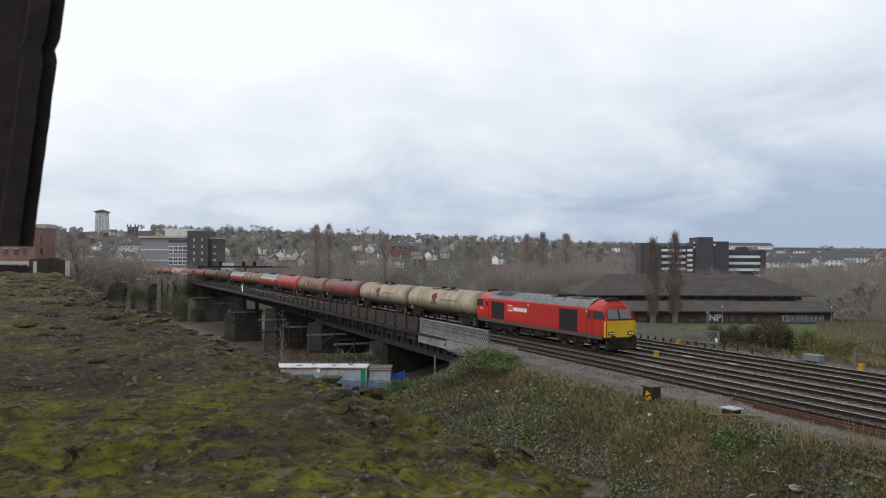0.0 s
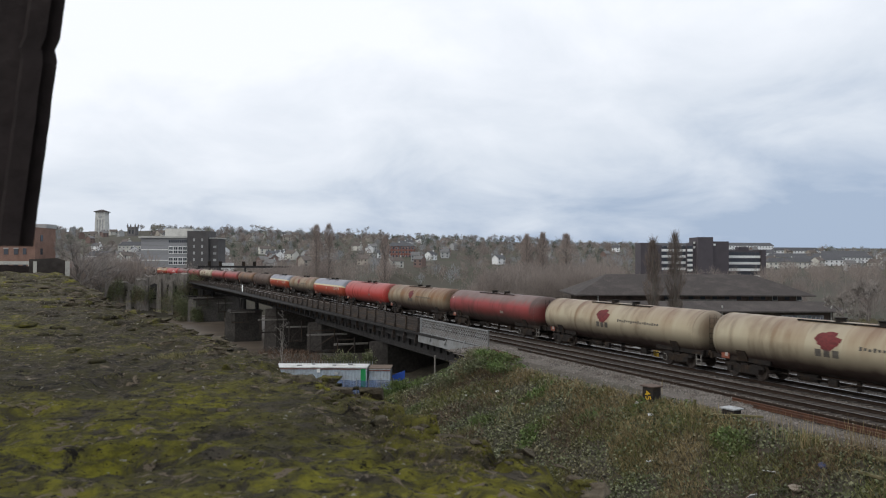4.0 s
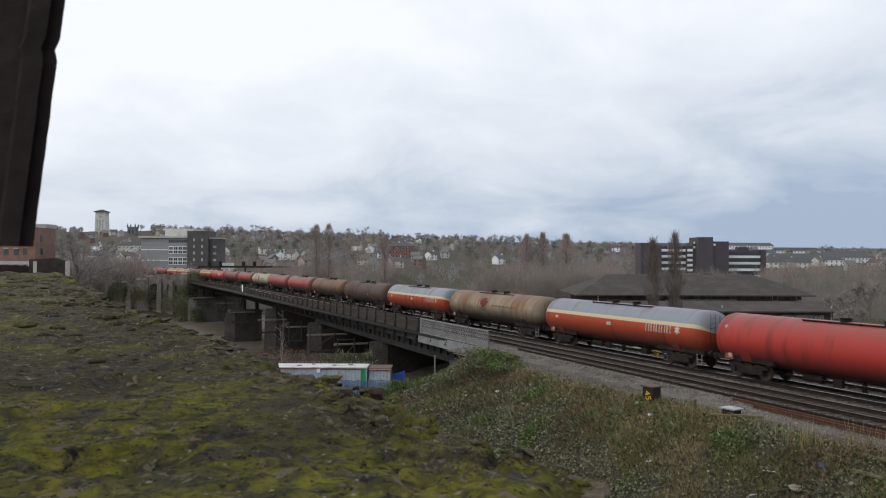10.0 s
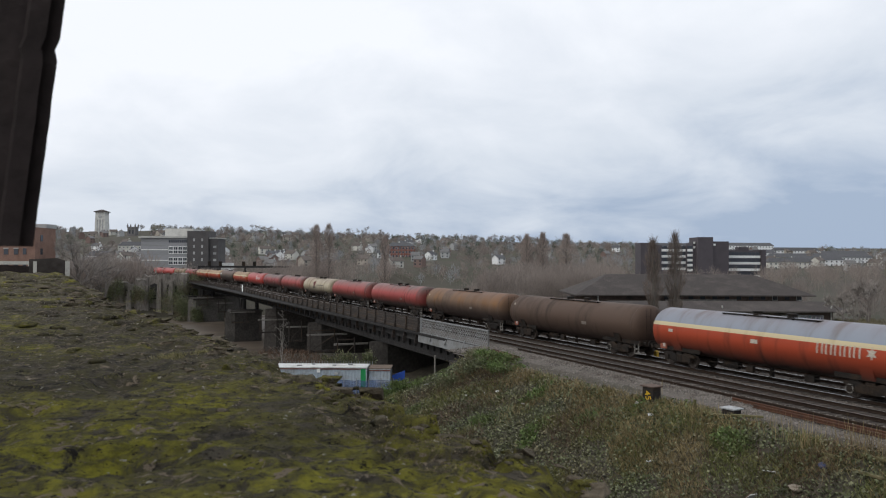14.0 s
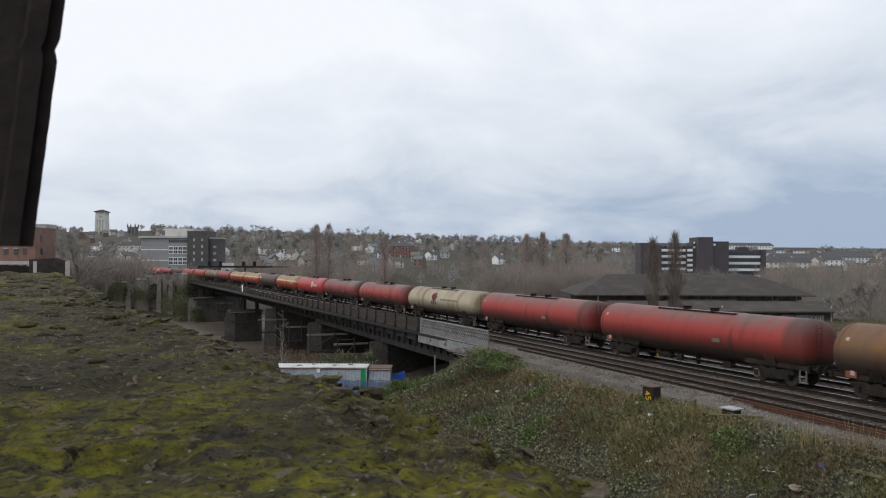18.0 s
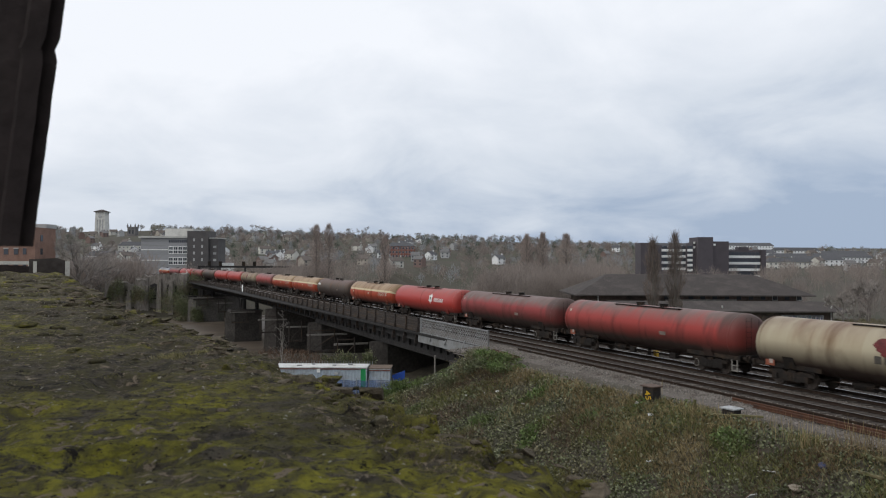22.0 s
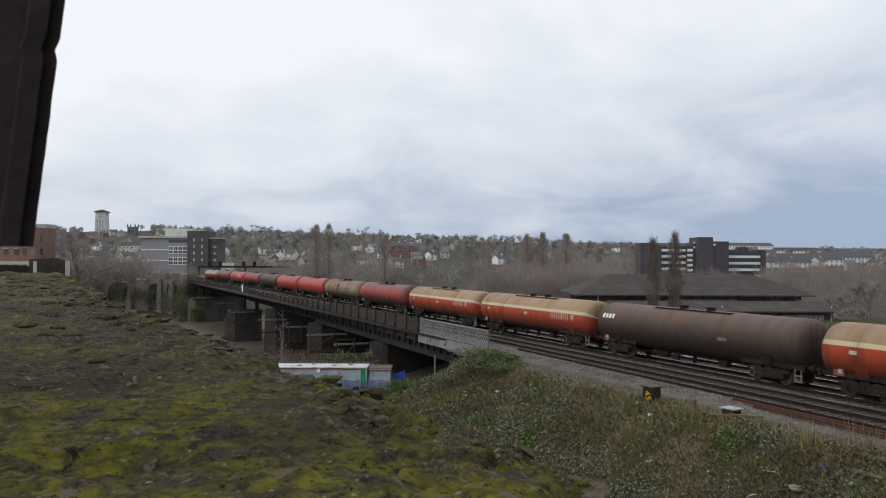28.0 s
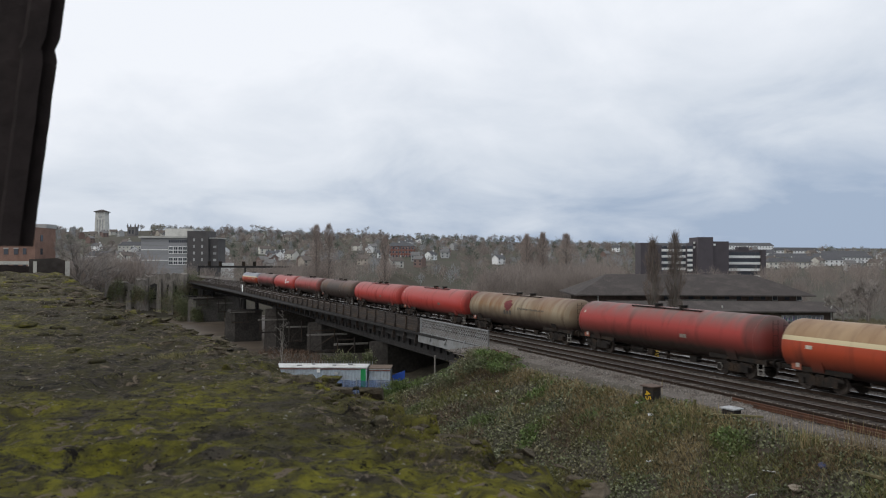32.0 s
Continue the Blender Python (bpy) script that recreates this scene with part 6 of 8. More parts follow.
part("bag", bm, mat("buff_plastic_bag", (0.25, 0.21, 0.16), 0.6, 0.3, 5, 20), bg)
bg.matrix_basis = Matrix.Translation((-20.45, -11.35, height(-20.45, -11.35) + 0.12))

# ---- yard below the bridge: containers, fence, bushes ----
M["container"] = mat("pale_grey_container", (0.44, 0.50, 0.55), 0.55, 0.12, 0.8, 10, (0.32, 0.33, 0.33), 0.1)
M["roof_white"] = mat("white_metal_roof", (0.5, 0.5, 0.485), 0.6, 0.25, 0.8, 10, (0.3, 0.29, 0.26), 0.1)
M["green_paint"] = mat("bright_green_paint", (0.02, 0.30, 0.09), 0.5, 0.15, 2, 10)
M["blue_paint"] = mat("blue_sign", (0.03, 0.09, 0.42), 0.5, 0.15, 2, 10)
M["red_brown"] = mat("red_brown_trim", (0.25, 0.06, 0.04), 0.7, 0.2, 2, 10)


def container(u0, u1, w, z0, z1, label, stripe=None):
    ct = thing("container", label, "container", group="site containers")
    d = 2.4
    L = u1 - u0
    ct.matrix_basis = Matrix.Translation((*plan(u0, w), z0)) @ Matrix.Rotation(radians(VIEW_TURN), 4, "Z")
    h = z1 - z0
    bm2 = bmesh.new()
    n = int(L / 0.28)
    front = []
    for k in range(n * 4 + 1):
        x = L * k / (n * 4)
        front.append((x, 0.035 if k % 4 in (1, 2) else 0.0))
    loop = front + [(L, d), (0, d)]
    ring(bm2, [[(x, y, z) for x, y in loop] for z in (0.1, h - 0.1)])
    bmesh.ops.recalc_face_normals(bm2, faces=bm2.faces)
    part("shell", bm2, M["container"], ct)
    part("roof", bx(-0.05, L + 0.05, -0.12, d + 0.05, h - 0.1, h + 0.02, 0.02), M["roof_white"], ct)
    part("top_trim", bx(0, L, -0.05, -0.02, h - 0.2, h - 0.1), M["red_brown"], ct)
    part("bottom_rail", bx(0, L, -0.04, 0.1, 0, 0.12), M["container"], ct)
    for x in (0.0, L - 0.12):
        part("corner_post", bx(x, x + 0.12, -0.045, 0.08, 0.1, h - 0.1), M["container"], ct)
    return ct


c1 = container(-19.5, -7.0, 73, -6.0, -3.42, "long pale grey site container with blue signs")
part("green_strip", bx(11.95, 12.4, -0.06, -0.005, 0.15, 2.45), M["green_paint"], c1, "bright green painted door strip")
for x in (8.75, 9.5):
    for z in (0.98, 1.66):
        bm = rod(bmesh.new(), (x, -0.05, z), (x, -0.02, z), 0.17, n=16)
        part("round_sign", bm, M["blue_paint"], c1, "round blue sign")
part("small_window", bx(1.2, 1.9, -0.04, 0.0, 1.2, 1.9), M["glass"], c1)
part("lamp_box", bx(7.9, 8.2, -0.16, -0.02, 2.1, 2.42), M["white"], c1)
for x in (1.0, 3.0, 9.5):
    part("wall_bracket", bx(x, x + 0.3, -0.08, -0.01, 1.9, 2.1), M["roof_white"], c1)
c2 = container(-6.8, -4.85, 73.4, -6.0, -3.62, "short pale grey site container with a brown roof edge")


def fence(u0, u1, w, z, n, h=1.9):
    fn = thing("palisade_fence", "grey steel palisade fence", "fence")
    for k in range(n):
        u = u0 + (u1 - u0) * k / (n - 1)
        bm2 = bmesh.new()
        x, y = plan(u, w)
        zz = h
        ring(bm2, [[(x + RX * a + FX * b, y + RY * a + FY * b, z + c) for a, b in ((-0.035, 0), (0.035, 0), (0.035, 0.03), (-0.035, 0.03))] for c in (0, zz)] + [[(x + RX * a + FX * b, y + RY * a + FY * b, z + zz + 0.12) for a, b in ((-0.005, 0), (0.005, 0), (0.005, 0.03), (-0.005, 0.03))]])
        part("pale", bm2, M["grey_paint"], fn)
    for zz in (0.35, 1.5):
        part("fence_rail", slab(w + 0.05, [(u0, z + zz), (u1, z + zz), (u1, z + zz + 0.07), (u0, z + zz + 0.07)], 0.04), M["grey_paint"], fn)
    return fn


fence(-20, -7.0, 79, -5.6, 50)
fence(-6.0, -1.6, 71.0, -6.0, 18, 1.0)
part("brown_roof", bx(-0.08, 2.03, -0.15, 2.5, 2.385, 2.45, 0.01), mat("brown_felt_roof", (0.16, 0.12, 0.09), 0.9, 0.3, 1, 8), c2)
for k, (x, y) in enumerate(((1.5, 0.6), (3.6, 1.2), (5.9, 0.7), (7.2, 1.5), (9.2, 0.9), (10.6, 1.4))):
    part("roof_vent", bx(x, x + 0.25 + 0.1 * (k % 3), y, y + 0.25, 2.58, 2.68 + 0.06 * (k % 2), 0.01), M["grey_paint"], c1)
bf = thing("blue_mesh_fence", "blue site fence panel with netting", "fence")
part("panel", slab(74.5, [(-4.75, -6), (-3.6, -6), (-3.55, -3.9), (-3.75, -4.0), (-4.75, -4.35)], 0.05), M["blue_paint"], bf)
bf2 = thing("blue_mesh_fence", "low blue site barrier before the container", "fence")
M["netting"] = mat("blue_netting", (0.09, 0.15, 0.32), 0.7, 0.3, 2, 12)
nn, nl = M["netting"].node_tree.nodes, M["netting"].node_tree.links
n_clear, n_mix = nn.new("ShaderNodeBsdfTransparent"), nn.new("ShaderNodeMixShader")
n_mix.inputs[0].default_value = 0.42
nl.new(n_clear.outputs[0], n_mix.inputs[1])
nl.new(nn["Principled BSDF"].outputs[0], n_mix.inputs[2])
nl.new(n_mix.outputs[0], nn["Material Output"].inputs[0])
for k in range(9):
    part("barrier_panel", slab(71.6, [(-13.4 + k * 1.12, -6), (-12.32 + k * 1.12, -6), (-12.32 + k * 1.12, -4.4 - 0.05 * (k % 3)), (-13.4 + k * 1.12, -4.38)], 0.01), M["netting"], bf2)
    part("fence_post", slab(71.55, [(-13.43 + k * 1.12, -6), (-13.38 + k * 1.12, -6), (-13.38 + k * 1.12, -4.2), (-13.43 + k * 1.12, -4.2)], 0.04), M["grey_paint"], bf2)
for k, (u, w, rx, h, s) in enumerate(((-11.6, 82, 1.2, 2.3, 81), (-10.2, 82, 1.5, 2.7, 82), (-8.4, 82, 1.5, 2.5, 83), (-24, 80, 3.0, 2.4, 84))):
    x, y = plan(u, w)
    bush("bush", x, y, height(x, y) - 0.1, rx, rx, h, 3000, s, M["ivy"], "dark green bush behind the site containers", "bush", 0.22)

# ---- dark scrub on the low ground before the bridge ----
r = np.random.RandomState(88)
P, D = [], []
for k in range(12000):
    w = 80 + 50 * r.rand()
    u = (-0.235 + 0.19 * r.rand()) * w
    x, y = plan(u, w)
    if y > -8.5:
        continue
    hgt = 0.8 * max(0.15, 0.6 + lump(x, y, 3.0, 31))
    P.append((x, y, height(x, y) + hgt * r.rand()))
    D.append((r.normal() * 0.6, r.normal() * 0.6, 0.8))
cloud("yard_scrub", P, D, 0.7, 0.05, M["stem"], "dark bare scrub on the low ground by the bridge", "scrub")

# ---- beyond the tracks: hedge, cabinet, bins, posts ----
M["hedge"] = mat("dark_hedge_leaves", (0.085, 0.08, 0.043), 0.7, 0.3, 0.4, 6, (0.085, 0.062, 0.04), 0, rand=0, island=0.5, spec=0.2)
for k, (x, y, rx, h, s) in enumerate(((-50.4, 13.4, 1.7, 1.5, 91), (-48.6, 13.6, 1.7, 1.7, 92), (-46.6, 13.8, 1.8, 2.1, 93), (-45.0, 13.6, 1.5, 2.2, 94), (-42.6, 14.0, 1.6, 1.7, 95), (-41.0, 14.8, 1.7, 1.4, 96), (-37.6, 17.5, 1.6, 1.0, 97), (-43.5, 17.5, 2.2, 2.0, 98), (-40.0, 21.0, 2.6, 1.2, 99))):
    bush("hedge_bush", x, y, height(x, y) - 0.15, rx, rx * 0.8, h, 6500, s, M["hedge"] if k < 4 else M["grass"], "dark scrubby hedge bush beyond the tracks" if k < 4 else "pale green scrub beyond the tracks", "bush", 0.12)
FARSIDE = (-60, -22, 11.2, 34)
layer("scrub_cover", 46000, 41, FARSIDE, lambda x, y: sstep(11.2, 12.5, y) * (0.3 + 0.7 * sstep(-0.2, 0.3, lump(x, y, 3.5, 42))), 1.0, 0.36, 0.05, M["grass"], "rough green weeds beyond the railway", "weeds", 0.7, 0.1)
layer("scrub_dry", 20000, 43, FARSIDE, lambda x, y: sstep(11.2, 12.5, y) * sstep(-0.1, 0.3, lump(x, y, 4.5, 44)), 1.0, 0.5, 0.03, M["dry"], "dry brown stalks beyond the railway", "weeds", 0.5, 0.1)
cb = thing("cable_cabinet", "grey-green lineside cabinet on pale legs beside the track", "cabinet", Matrix.Translation((-38.1, 9.4, -0.36)) @ Matrix.Rotation(radians(4), 4, "Z"))
part("cabinet_top", bx(-0.7, 0.5, -0.3, 0.3, 0.28, 0.72, 0.03), mat("grey_green_cabinet", (0.15, 0.19, 0.19), 0.6, 0.15, 2, 12), cb)
for x in (-0.62, -0.1, 0.36):
    part("leg", bx(x, x + 0.12, -0.26, 0.26, 0, 0.28), M["sleeper"], cb)
for x, y, h, label in ((-34.2, 8.9, 0.55, "yellow lineside marker box"), (-44.9, 1.95, 0.5, "yellow track marker box between the rails"), (-51.0, 9.0, 0.42, "yellow lineside marker box")):
    yb = thing("marker_box", label, "marker", Matrix.Translation((x, y, -0.28)), group="yellow markers")
    part("marker_body", bx(-0.16, 0.16, -0.13, 0.13, 0, h * 0.85, 0.03), M["yellow_dull"], yb)
    part("marker_lid", bx(-0.19, 0.19, -0.16, 0.16, h * 0.85, h * 0.85 + 0.05, 0.02), M["yellow_dull"], yb)
for x, y, h in ((-36.3, 10.9, 1.3), (-31.2, 11.2, 1.3), (-33.0, 12.2, 1.2)):
    fp = thing("fence_post", "short pale concrete fence post", "post", Matrix.Translation((x, y, height(x, y) - 0.1)), group="fence posts")
    part("post", bx(-0.06, 0.06, -0.06, 0.06, 0, h, 0.01), M["sleeper"], fp)
M["post_blue"] = mat("blue_grey_post", (0.10, 0.15, 0.17), 0.6, 0.2, 2, 10)
x, y = plan(25.2, 75)
sp = thing("signal_post", "blue-grey steel post with a small head", "post", Matrix.Translation((x, y, height(x, y) - 0.1)))
hh = 1.75 - (height(x, y) - 0.1)
part("pole", rod(bmesh.new(), (0, 0, 0), (0, 0, hh), 0.08, n=8), M["post_blue"], sp)
part("head", bx(-0.16, 0.16, -0.1, 0.1, hh - 0.3, hh + 0.02, 0.02), M["post_blue"], sp)


# pale covers between the tracks, and the dark sloping rails after the lattice panel
for x, y, ln, turn in ((-43.3, 3.45, 0.75, 8), (-39.1, 3.35, 0.8, 4), (-49.2, 3.6, 0.7, -6)):
    pc = thing("cable_cover", "pale grey cable cover lying between the rails", "cover", Matrix.Translation((x, y, -0.22)) @ Matrix.Rotation(radians(turn), 4, "Z"), group="covers between the tracks")
    bm = bmesh.new()
    ring(bm, [[(xx, yy, zz) for yy, zz in ((-0.28, 0.0), (0.28, 0.0), (0.2, 0.14), (0.0, 0.18), (-0.2, 0.14))] for xx in (-ln / 2, ln / 2)])
    bmesh.ops.recalc_face_normals(bm, faces=bm.faces)
    part("cover", bm, M["cover_grey"], pc)
rr_ = thing("ramp_rail", "dark sloping iron rails at the end of the lattice panel", "railing")
for dy in (0.0, 0.5):
    part("sloping_rail", rod(bmesh.new(), (-46.8, 9.6 + dy, 0.62), (-42.6, 9.9 + dy, -0.2), 0.05, n=6), M["iron"], rr_)
for x, zt in ((-46.7, 0.62), (-45.3, 0.33), (-43.9, 0.05)):
    part("rail_post", bx(x, x + 0.09, 9.62, 9.72, -0.5, zt), M["iron"], rr_)
for x, y, h in ((-39.4, 8.9, 0.55), (-40.1, 9.0, 0.5)):
    cs_ = thing("marker_stump", "short grey concrete stump beside the track", "post", Matrix.Translation((x, y, -0.35)), group="concrete stumps")
    part("stump", bx(-0.09, 0.09, -0.09, 0.09, 0, h, 0.02), M["sleeper"], cs_)


# loose ballast stones, too many to count
def stones(name, n, seed, region, keep, label):
    r2 = np.random.RandomState(seed)
    c = []
    while len(c) < n:
        x, y = region[0] + (region[1] - region[0]) * r2.rand(), region[2] + (region[3] - region[2]) * r2.rand()
        k = keep(x, y)
        if k is not None:
            c.append((x, y, k))
    c = np.array(c)
    base = np.array([(1, 0, 0), (-1, 0, 0), (0, 1, 0), (0, -1, 0), (0, 0, 1), (0, 0, -1)], float)
    sz = 0.03 + 0.035 * r2.rand(n)
    v = c[:, None, :] + base[None] * sz[:, None, None] * (0.6 + 0.8 * r2.rand(n, 6, 1)) + r2.normal(size=(n, 6, 3)) * 0.012
    tri = np.array([(0, 2, 4), (2, 1, 4), (1, 3, 4), (3, 0, 4), (2, 0, 5), (1, 2, 5), (3, 1, 5), (0, 3, 5)])
    idx = (tri[None] + (np.arange(n) * 6)[:, None, None]).ravel().astype(np.int32)
    me = bpy.data.meshes.new(name)
    me.vertices.add(6 * n)
    me.vertices.foreach_set("co", v.ravel())
    me.loops.add(24 * n)
    me.loops.foreach_set("vertex_index", idx)
    me.polygons.add(8 * n)
    me.polygons.foreach_set("loop_start", np.arange(0, 24 * n, 3, dtype=np.int32))
    me.polygons.foreach_set("loop_total", np.full(8 * n, 3, dtype=np.int32))
    me.update(calc_edges=True)
    me.materials.append(mat("ballast_stone", (0.175, 0.157, 0.14), 0.9, 0.2, 1, 8, (0.10, 0.082, 0.068), 0, rand=0, island=0.6, spec=0.2))
    return tagged(new(name, me), label, "ballast", kind="stuff")


def between(x, y):
    if y < -8.8 - 0.4 * sstep(-29, -34, x) + 0.5 * lump(x, y, 1.6, 21):
        return None
    if any(abs(y - t) < 1.1 for t in TRACKS):
        return None
    return -0.235 if y > -6 else -0.24 - 0.07 * (-6 - y)


stones("ballast_stones", 48000, 401, (-56, -13, -9.6, 10.4), between, "loose grey ballast stones beside and between the tracks")
# ---- the far side: grass, the long low building, the office block, poplars ----
M["slate"] = mat("dark_slate_roof", (0.074, 0.065, 0.061), 0.9, 0.3, 0.4, 5, (0.10, 0.087, 0.08), 0.2, spec=0.12)
M["brick_dark"] = mat("dark_brown_brick", (0.125, 0.093, 0.077), 0.9, 0.25, 0.4, 6, (0.06, 0.05, 0.045), 0.2)
M["brick_or"] = mat("orange_brick", (0.27, 0.165, 0.125), 0.9, 0.2, 0.3, 4, (0.21, 0.125, 0.095), 0.2)
M["brick_red"] = mat("red_brick", (0.23, 0.09, 0.065), 0.9, 0.25, 0.4, 5, (0.17, 0.07, 0.055), 0.2)
M["conc"] = mat("grey_concrete", (0.40, 0.40, 0.39), 0.85, 0.15, 0.2, 3, (0.30, 0.30, 0.29), 0.1)
M["conc_pale"] = mat("pale_stone", (0.55, 0.54, 0.50), 0.85, 0.12, 0.2, 3, (0.42, 0.41, 0.38), 0.1)
M["pane"] = glassy("window_pane", (0.05, 0.055, 0.065))
M["dark_clad"] = mat("dark_purple_brown_cladding", (0.078, 0.068, 0.075), 0.75, 0.15, 0.2, 3, bump=0.05)
M["lawn"] = mat("mown_grass", (0.062, 0.088, 0.03), 0.95, 0.25, 0.15, 4, (0.075, 0.085, 0.035), 0.2, rand=0)


def at(u, w, z, turn=0.0):
    return Matrix.Translation((*plan(u, w), z)) @ Matrix.Rotation(radians(VIEW_TURN + turn), 4, "Z")


# mown field
bm = bmesh.new()
rows = []
for j in range(22):
    w = 108 + 50 * j / 21
    row = []
    for i in range(60):
        u = (w * 0.23) + (w * 0.255) * i / 59 + 2.0 * lump(w, i, 9.0, 8) * (i / 59)
        x, y = plan(u, w)
        row.append(bm.verts.new((x, y, height(x, y) + 0.12)))
    rows.append(row)
for a, b in zip(rows, rows[1:]):
    for k in range(59):
        bm.faces.new((a[k], a[k + 1], b[k + 1], b[k]))
tagged(part("lawn", bm, M["lawn"], smooth=True), "smooth green mown grass beyond the railway", "grass", kind="structure")

M["dry_field"] = mat("dry_field_growth", (0.20, 0.175, 0.115), 0.95, 0.3, 0.1, 4, (0.15, 0.14, 0.075), 0, rand=0, island=0.4, spec=0.1)
# rough growth between the railway and the grass
rf = np.random.RandomState(143)
for nme, cnt, mk, hgt_, said in (("rough_field", 26000, "grass", 0.5, "rough green growth beside the mown grass"), ("rough_dry_field", 22000, "dry", 0.6, "dry brown stalks beside the mown grass"), ("field_brambles", 16000, "stem", 0.9, "brown bramble stems beside the mown grass"), ("far_rough_field", 30000, "dry_field", 0.8, "dry brown growth at the edge of the mown grass")):
    P, D = [], []
    while len(P) < cnt:
        w, f = (62 + 56 * rf.rand(), 0.27 + 0.35 * rf.rand()) if nme != "far_rough_field" else (97 + 70 * rf.rand(), 0.475 + 0.15 * rf.rand())
        x, y = plan(f * w, w)
        if y < 12.5 or (f > 0.5 and 77 < w < 99) or lump(x, y, 6.0, 51) < (0.05 if mk == "stem" else -0.25) or (w > 100 and f < 0.475):
            continue
        P.append((x, y, height(x, y)))
        D.append((rf.normal() * 0.5, rf.normal() * 0.5, 1.0))
    cloud(nme, P, D, hgt_ * (0.5 + rf.rand(cnt)), 0.05, M[mk], said, "weeds")

# bare brown soil past the end of the grass
bm = bmesh.new()
rows = []
for j in range(10):
    row = []
    for i in range(16):
        w = 77 + 2.2 * j + 2.5 * lump(i, 4, 5.0, 3)
        u = w * (0.508 + 0.012 * i + 0.01 * lump(j, i, 3.0, 5))
        x, y = plan(u, w)
        row.append(bm.verts.new((x, y, height(x, y) + 0.14)))
    rows.append(row)
for a, b in zip(rows, rows[1:]):
    for k in range(15):
        bm.faces.new((a[k], a[k + 1], b[k + 1], b[k]))
tagged(part("bare_soil", bm, mat("bare_brown_soil", (0.20, 0.165, 0.13), 0.95, 0.3, 0.6, 5, (0.13, 0.11, 0.08), 0.3, rand=0), smooth=True), "bare brown trodden soil beside the grass", "soil", kind="structure")

# long low building with a hipped roof over a lower skirt roof
LB_Z = -6.0
lbd = thing("long_building", "long derelict brown brick building with large hipped slate roofs", "building", at(28, 164, LB_Z))
LBL, LBD = 52.0, 24.0
part("wall", bx(2, LBL - 4, 3, LBD - 3, 0, 5.5), M["brick_dark"], lbd)


def hip(x0, x1, y0, y1, z0, z1, inset_x, inset_y):
    bm2 = bmesh.new()
    ym = (y0 + y1) / 2
    lo = [(x0, y0, z0), (x1, y0, z0), (x1, y1, z0), (x0, y1, z0)]
    hi = [(x0 + inset_x, y0 + inset_y, z1), (x1 - inset_x, y0 + inset_y, z1), (x1 - inset_x, y1 - inset_y, z1), (x0 + inset_x, y1 - inset_y, z1)]
    ring(bm2, [[(a, b3, c - 0.25) for a, b3, c in lo], lo, hi])
    bmesh.ops.recalc_face_normals(bm2, faces=bm2.faces)
    return bm2


part("upper_roof", hip(-0.3, LBL - 1.9, 1.0, LBD, 5.5, 9.65, 9.0, 10.8), M["slate"], lbd)
part("skirt_roof", hip(3.0, LBL + 2.4, -5.0, 6, 2.55, 4.3, 3.5, 5.0), M["slate"], lbd)
part("lower_wall", bx(4.0, LBL - 0.5, -3.2, 3, 0, 2.6), M["brick_dark"], lbd)
for k in range(13):
    x = 16.2 + 2.55 * k
    wd = part("window", bx(x, x + 1.2, 2.95, 3.02, 4.35, 5.3), M["white"] if k in (10, 12) else M["brick_dark"], lbd)
    part("pane", bx(x + 0.1, x + 1.1, 2.92, 2.96, 4.45, 5.2), M["pane"], wd)
r = np.random.RandomState(5)
PAINT = [mat("mural_paint_" + nme, c, 0.8, 0.2, 1.0, 8) for nme, c in (("white", (0.6, 0.6, 0.6)), ("violet", (0.16, 0.13, 0.30)), ("grey", (0.3, 0.3, 0.32)), ("teal", (0.14, 0.25, 0.27)), ("dull_pink", (0.17, 0.12, 0.12)), ("dull_grey", (0.15, 0.145, 0.15)), ("dark_red", (0.12, 0.06, 0.055)))]
gp = part("mural", bx(41.0, 49.6, -3.25, -3.2, 0.2, 1.7), mat("mural_ground", (0.26, 0.25, 0.26), 0.85, 0.4, 0.8, 4, (0.5, 0.5, 0.5)), lbd, "painted wall with pale shapes")
for k in range(34):
    x = 41.2 + 8 * (k + 0.3 * r.rand()) / 34
    bm = bmesh.new()
    h = 0.5 + 0.6 * r.rand()
    z = 0.3 + 0.3 * r.rand()
    ring(bm, [[(x, yv, z), (x + 0.16 + 0.1 * r.rand(), yv, z + 0.1), (x + 0.24, yv, z + h), (x + 0.06, yv, z + h * 0.9)] for yv in (-3.3, -3.26)])
    part("painted_shape", bm, PAINT[k % 4], gp)
for k in range(40):
    x0 = 6.5 + 34 * (k + 0.6 * r.rand()) / 40
    h = 0.4 + 0.8 * r.rand()
    part("mural_patch", bx(x0, x0 + 0.3 + 0.5 * r.rand(), -3.24, -3.19, 0.3, 0.3 + h), PAINT[4 + k % 3], lbd)
fc = bpy.data.curves.new("painted_letters", "FONT")
fc.body, fc.size, fc.extrude, fc.offset = "NP", 1.9, 0.02, 0.07
tx = new("painted_letters", fc)
tx.data.materials.append(M["white"])
tx.parent = lbd
tx.matrix_basis = Matrix.Translation((26.2, -3.3, 0.5)) @ Matrix.Rotation(radians(90), 4, "X")
for x in (4.7, 28.8, 51.0):
    part("white_downpipe", bx(x, x + 0.25, -3.4 if x > 12 else 2.7, -3.2 if x > 12 else 2.95, 0.2, 3.6 if x > 12 else 5.7), M["conc_pale"], lbd)
part("rubble_line", bx(19, 34, 2.4, 2.9, 4.1, 4.55), M["stone"], lbd)

# office block: dark cladding towers and white banded wings
OBZ = -6.0
ob8 = thing("office_block", "dark clad office block with white window bands", "office building", at(103.4, 410, OBZ))


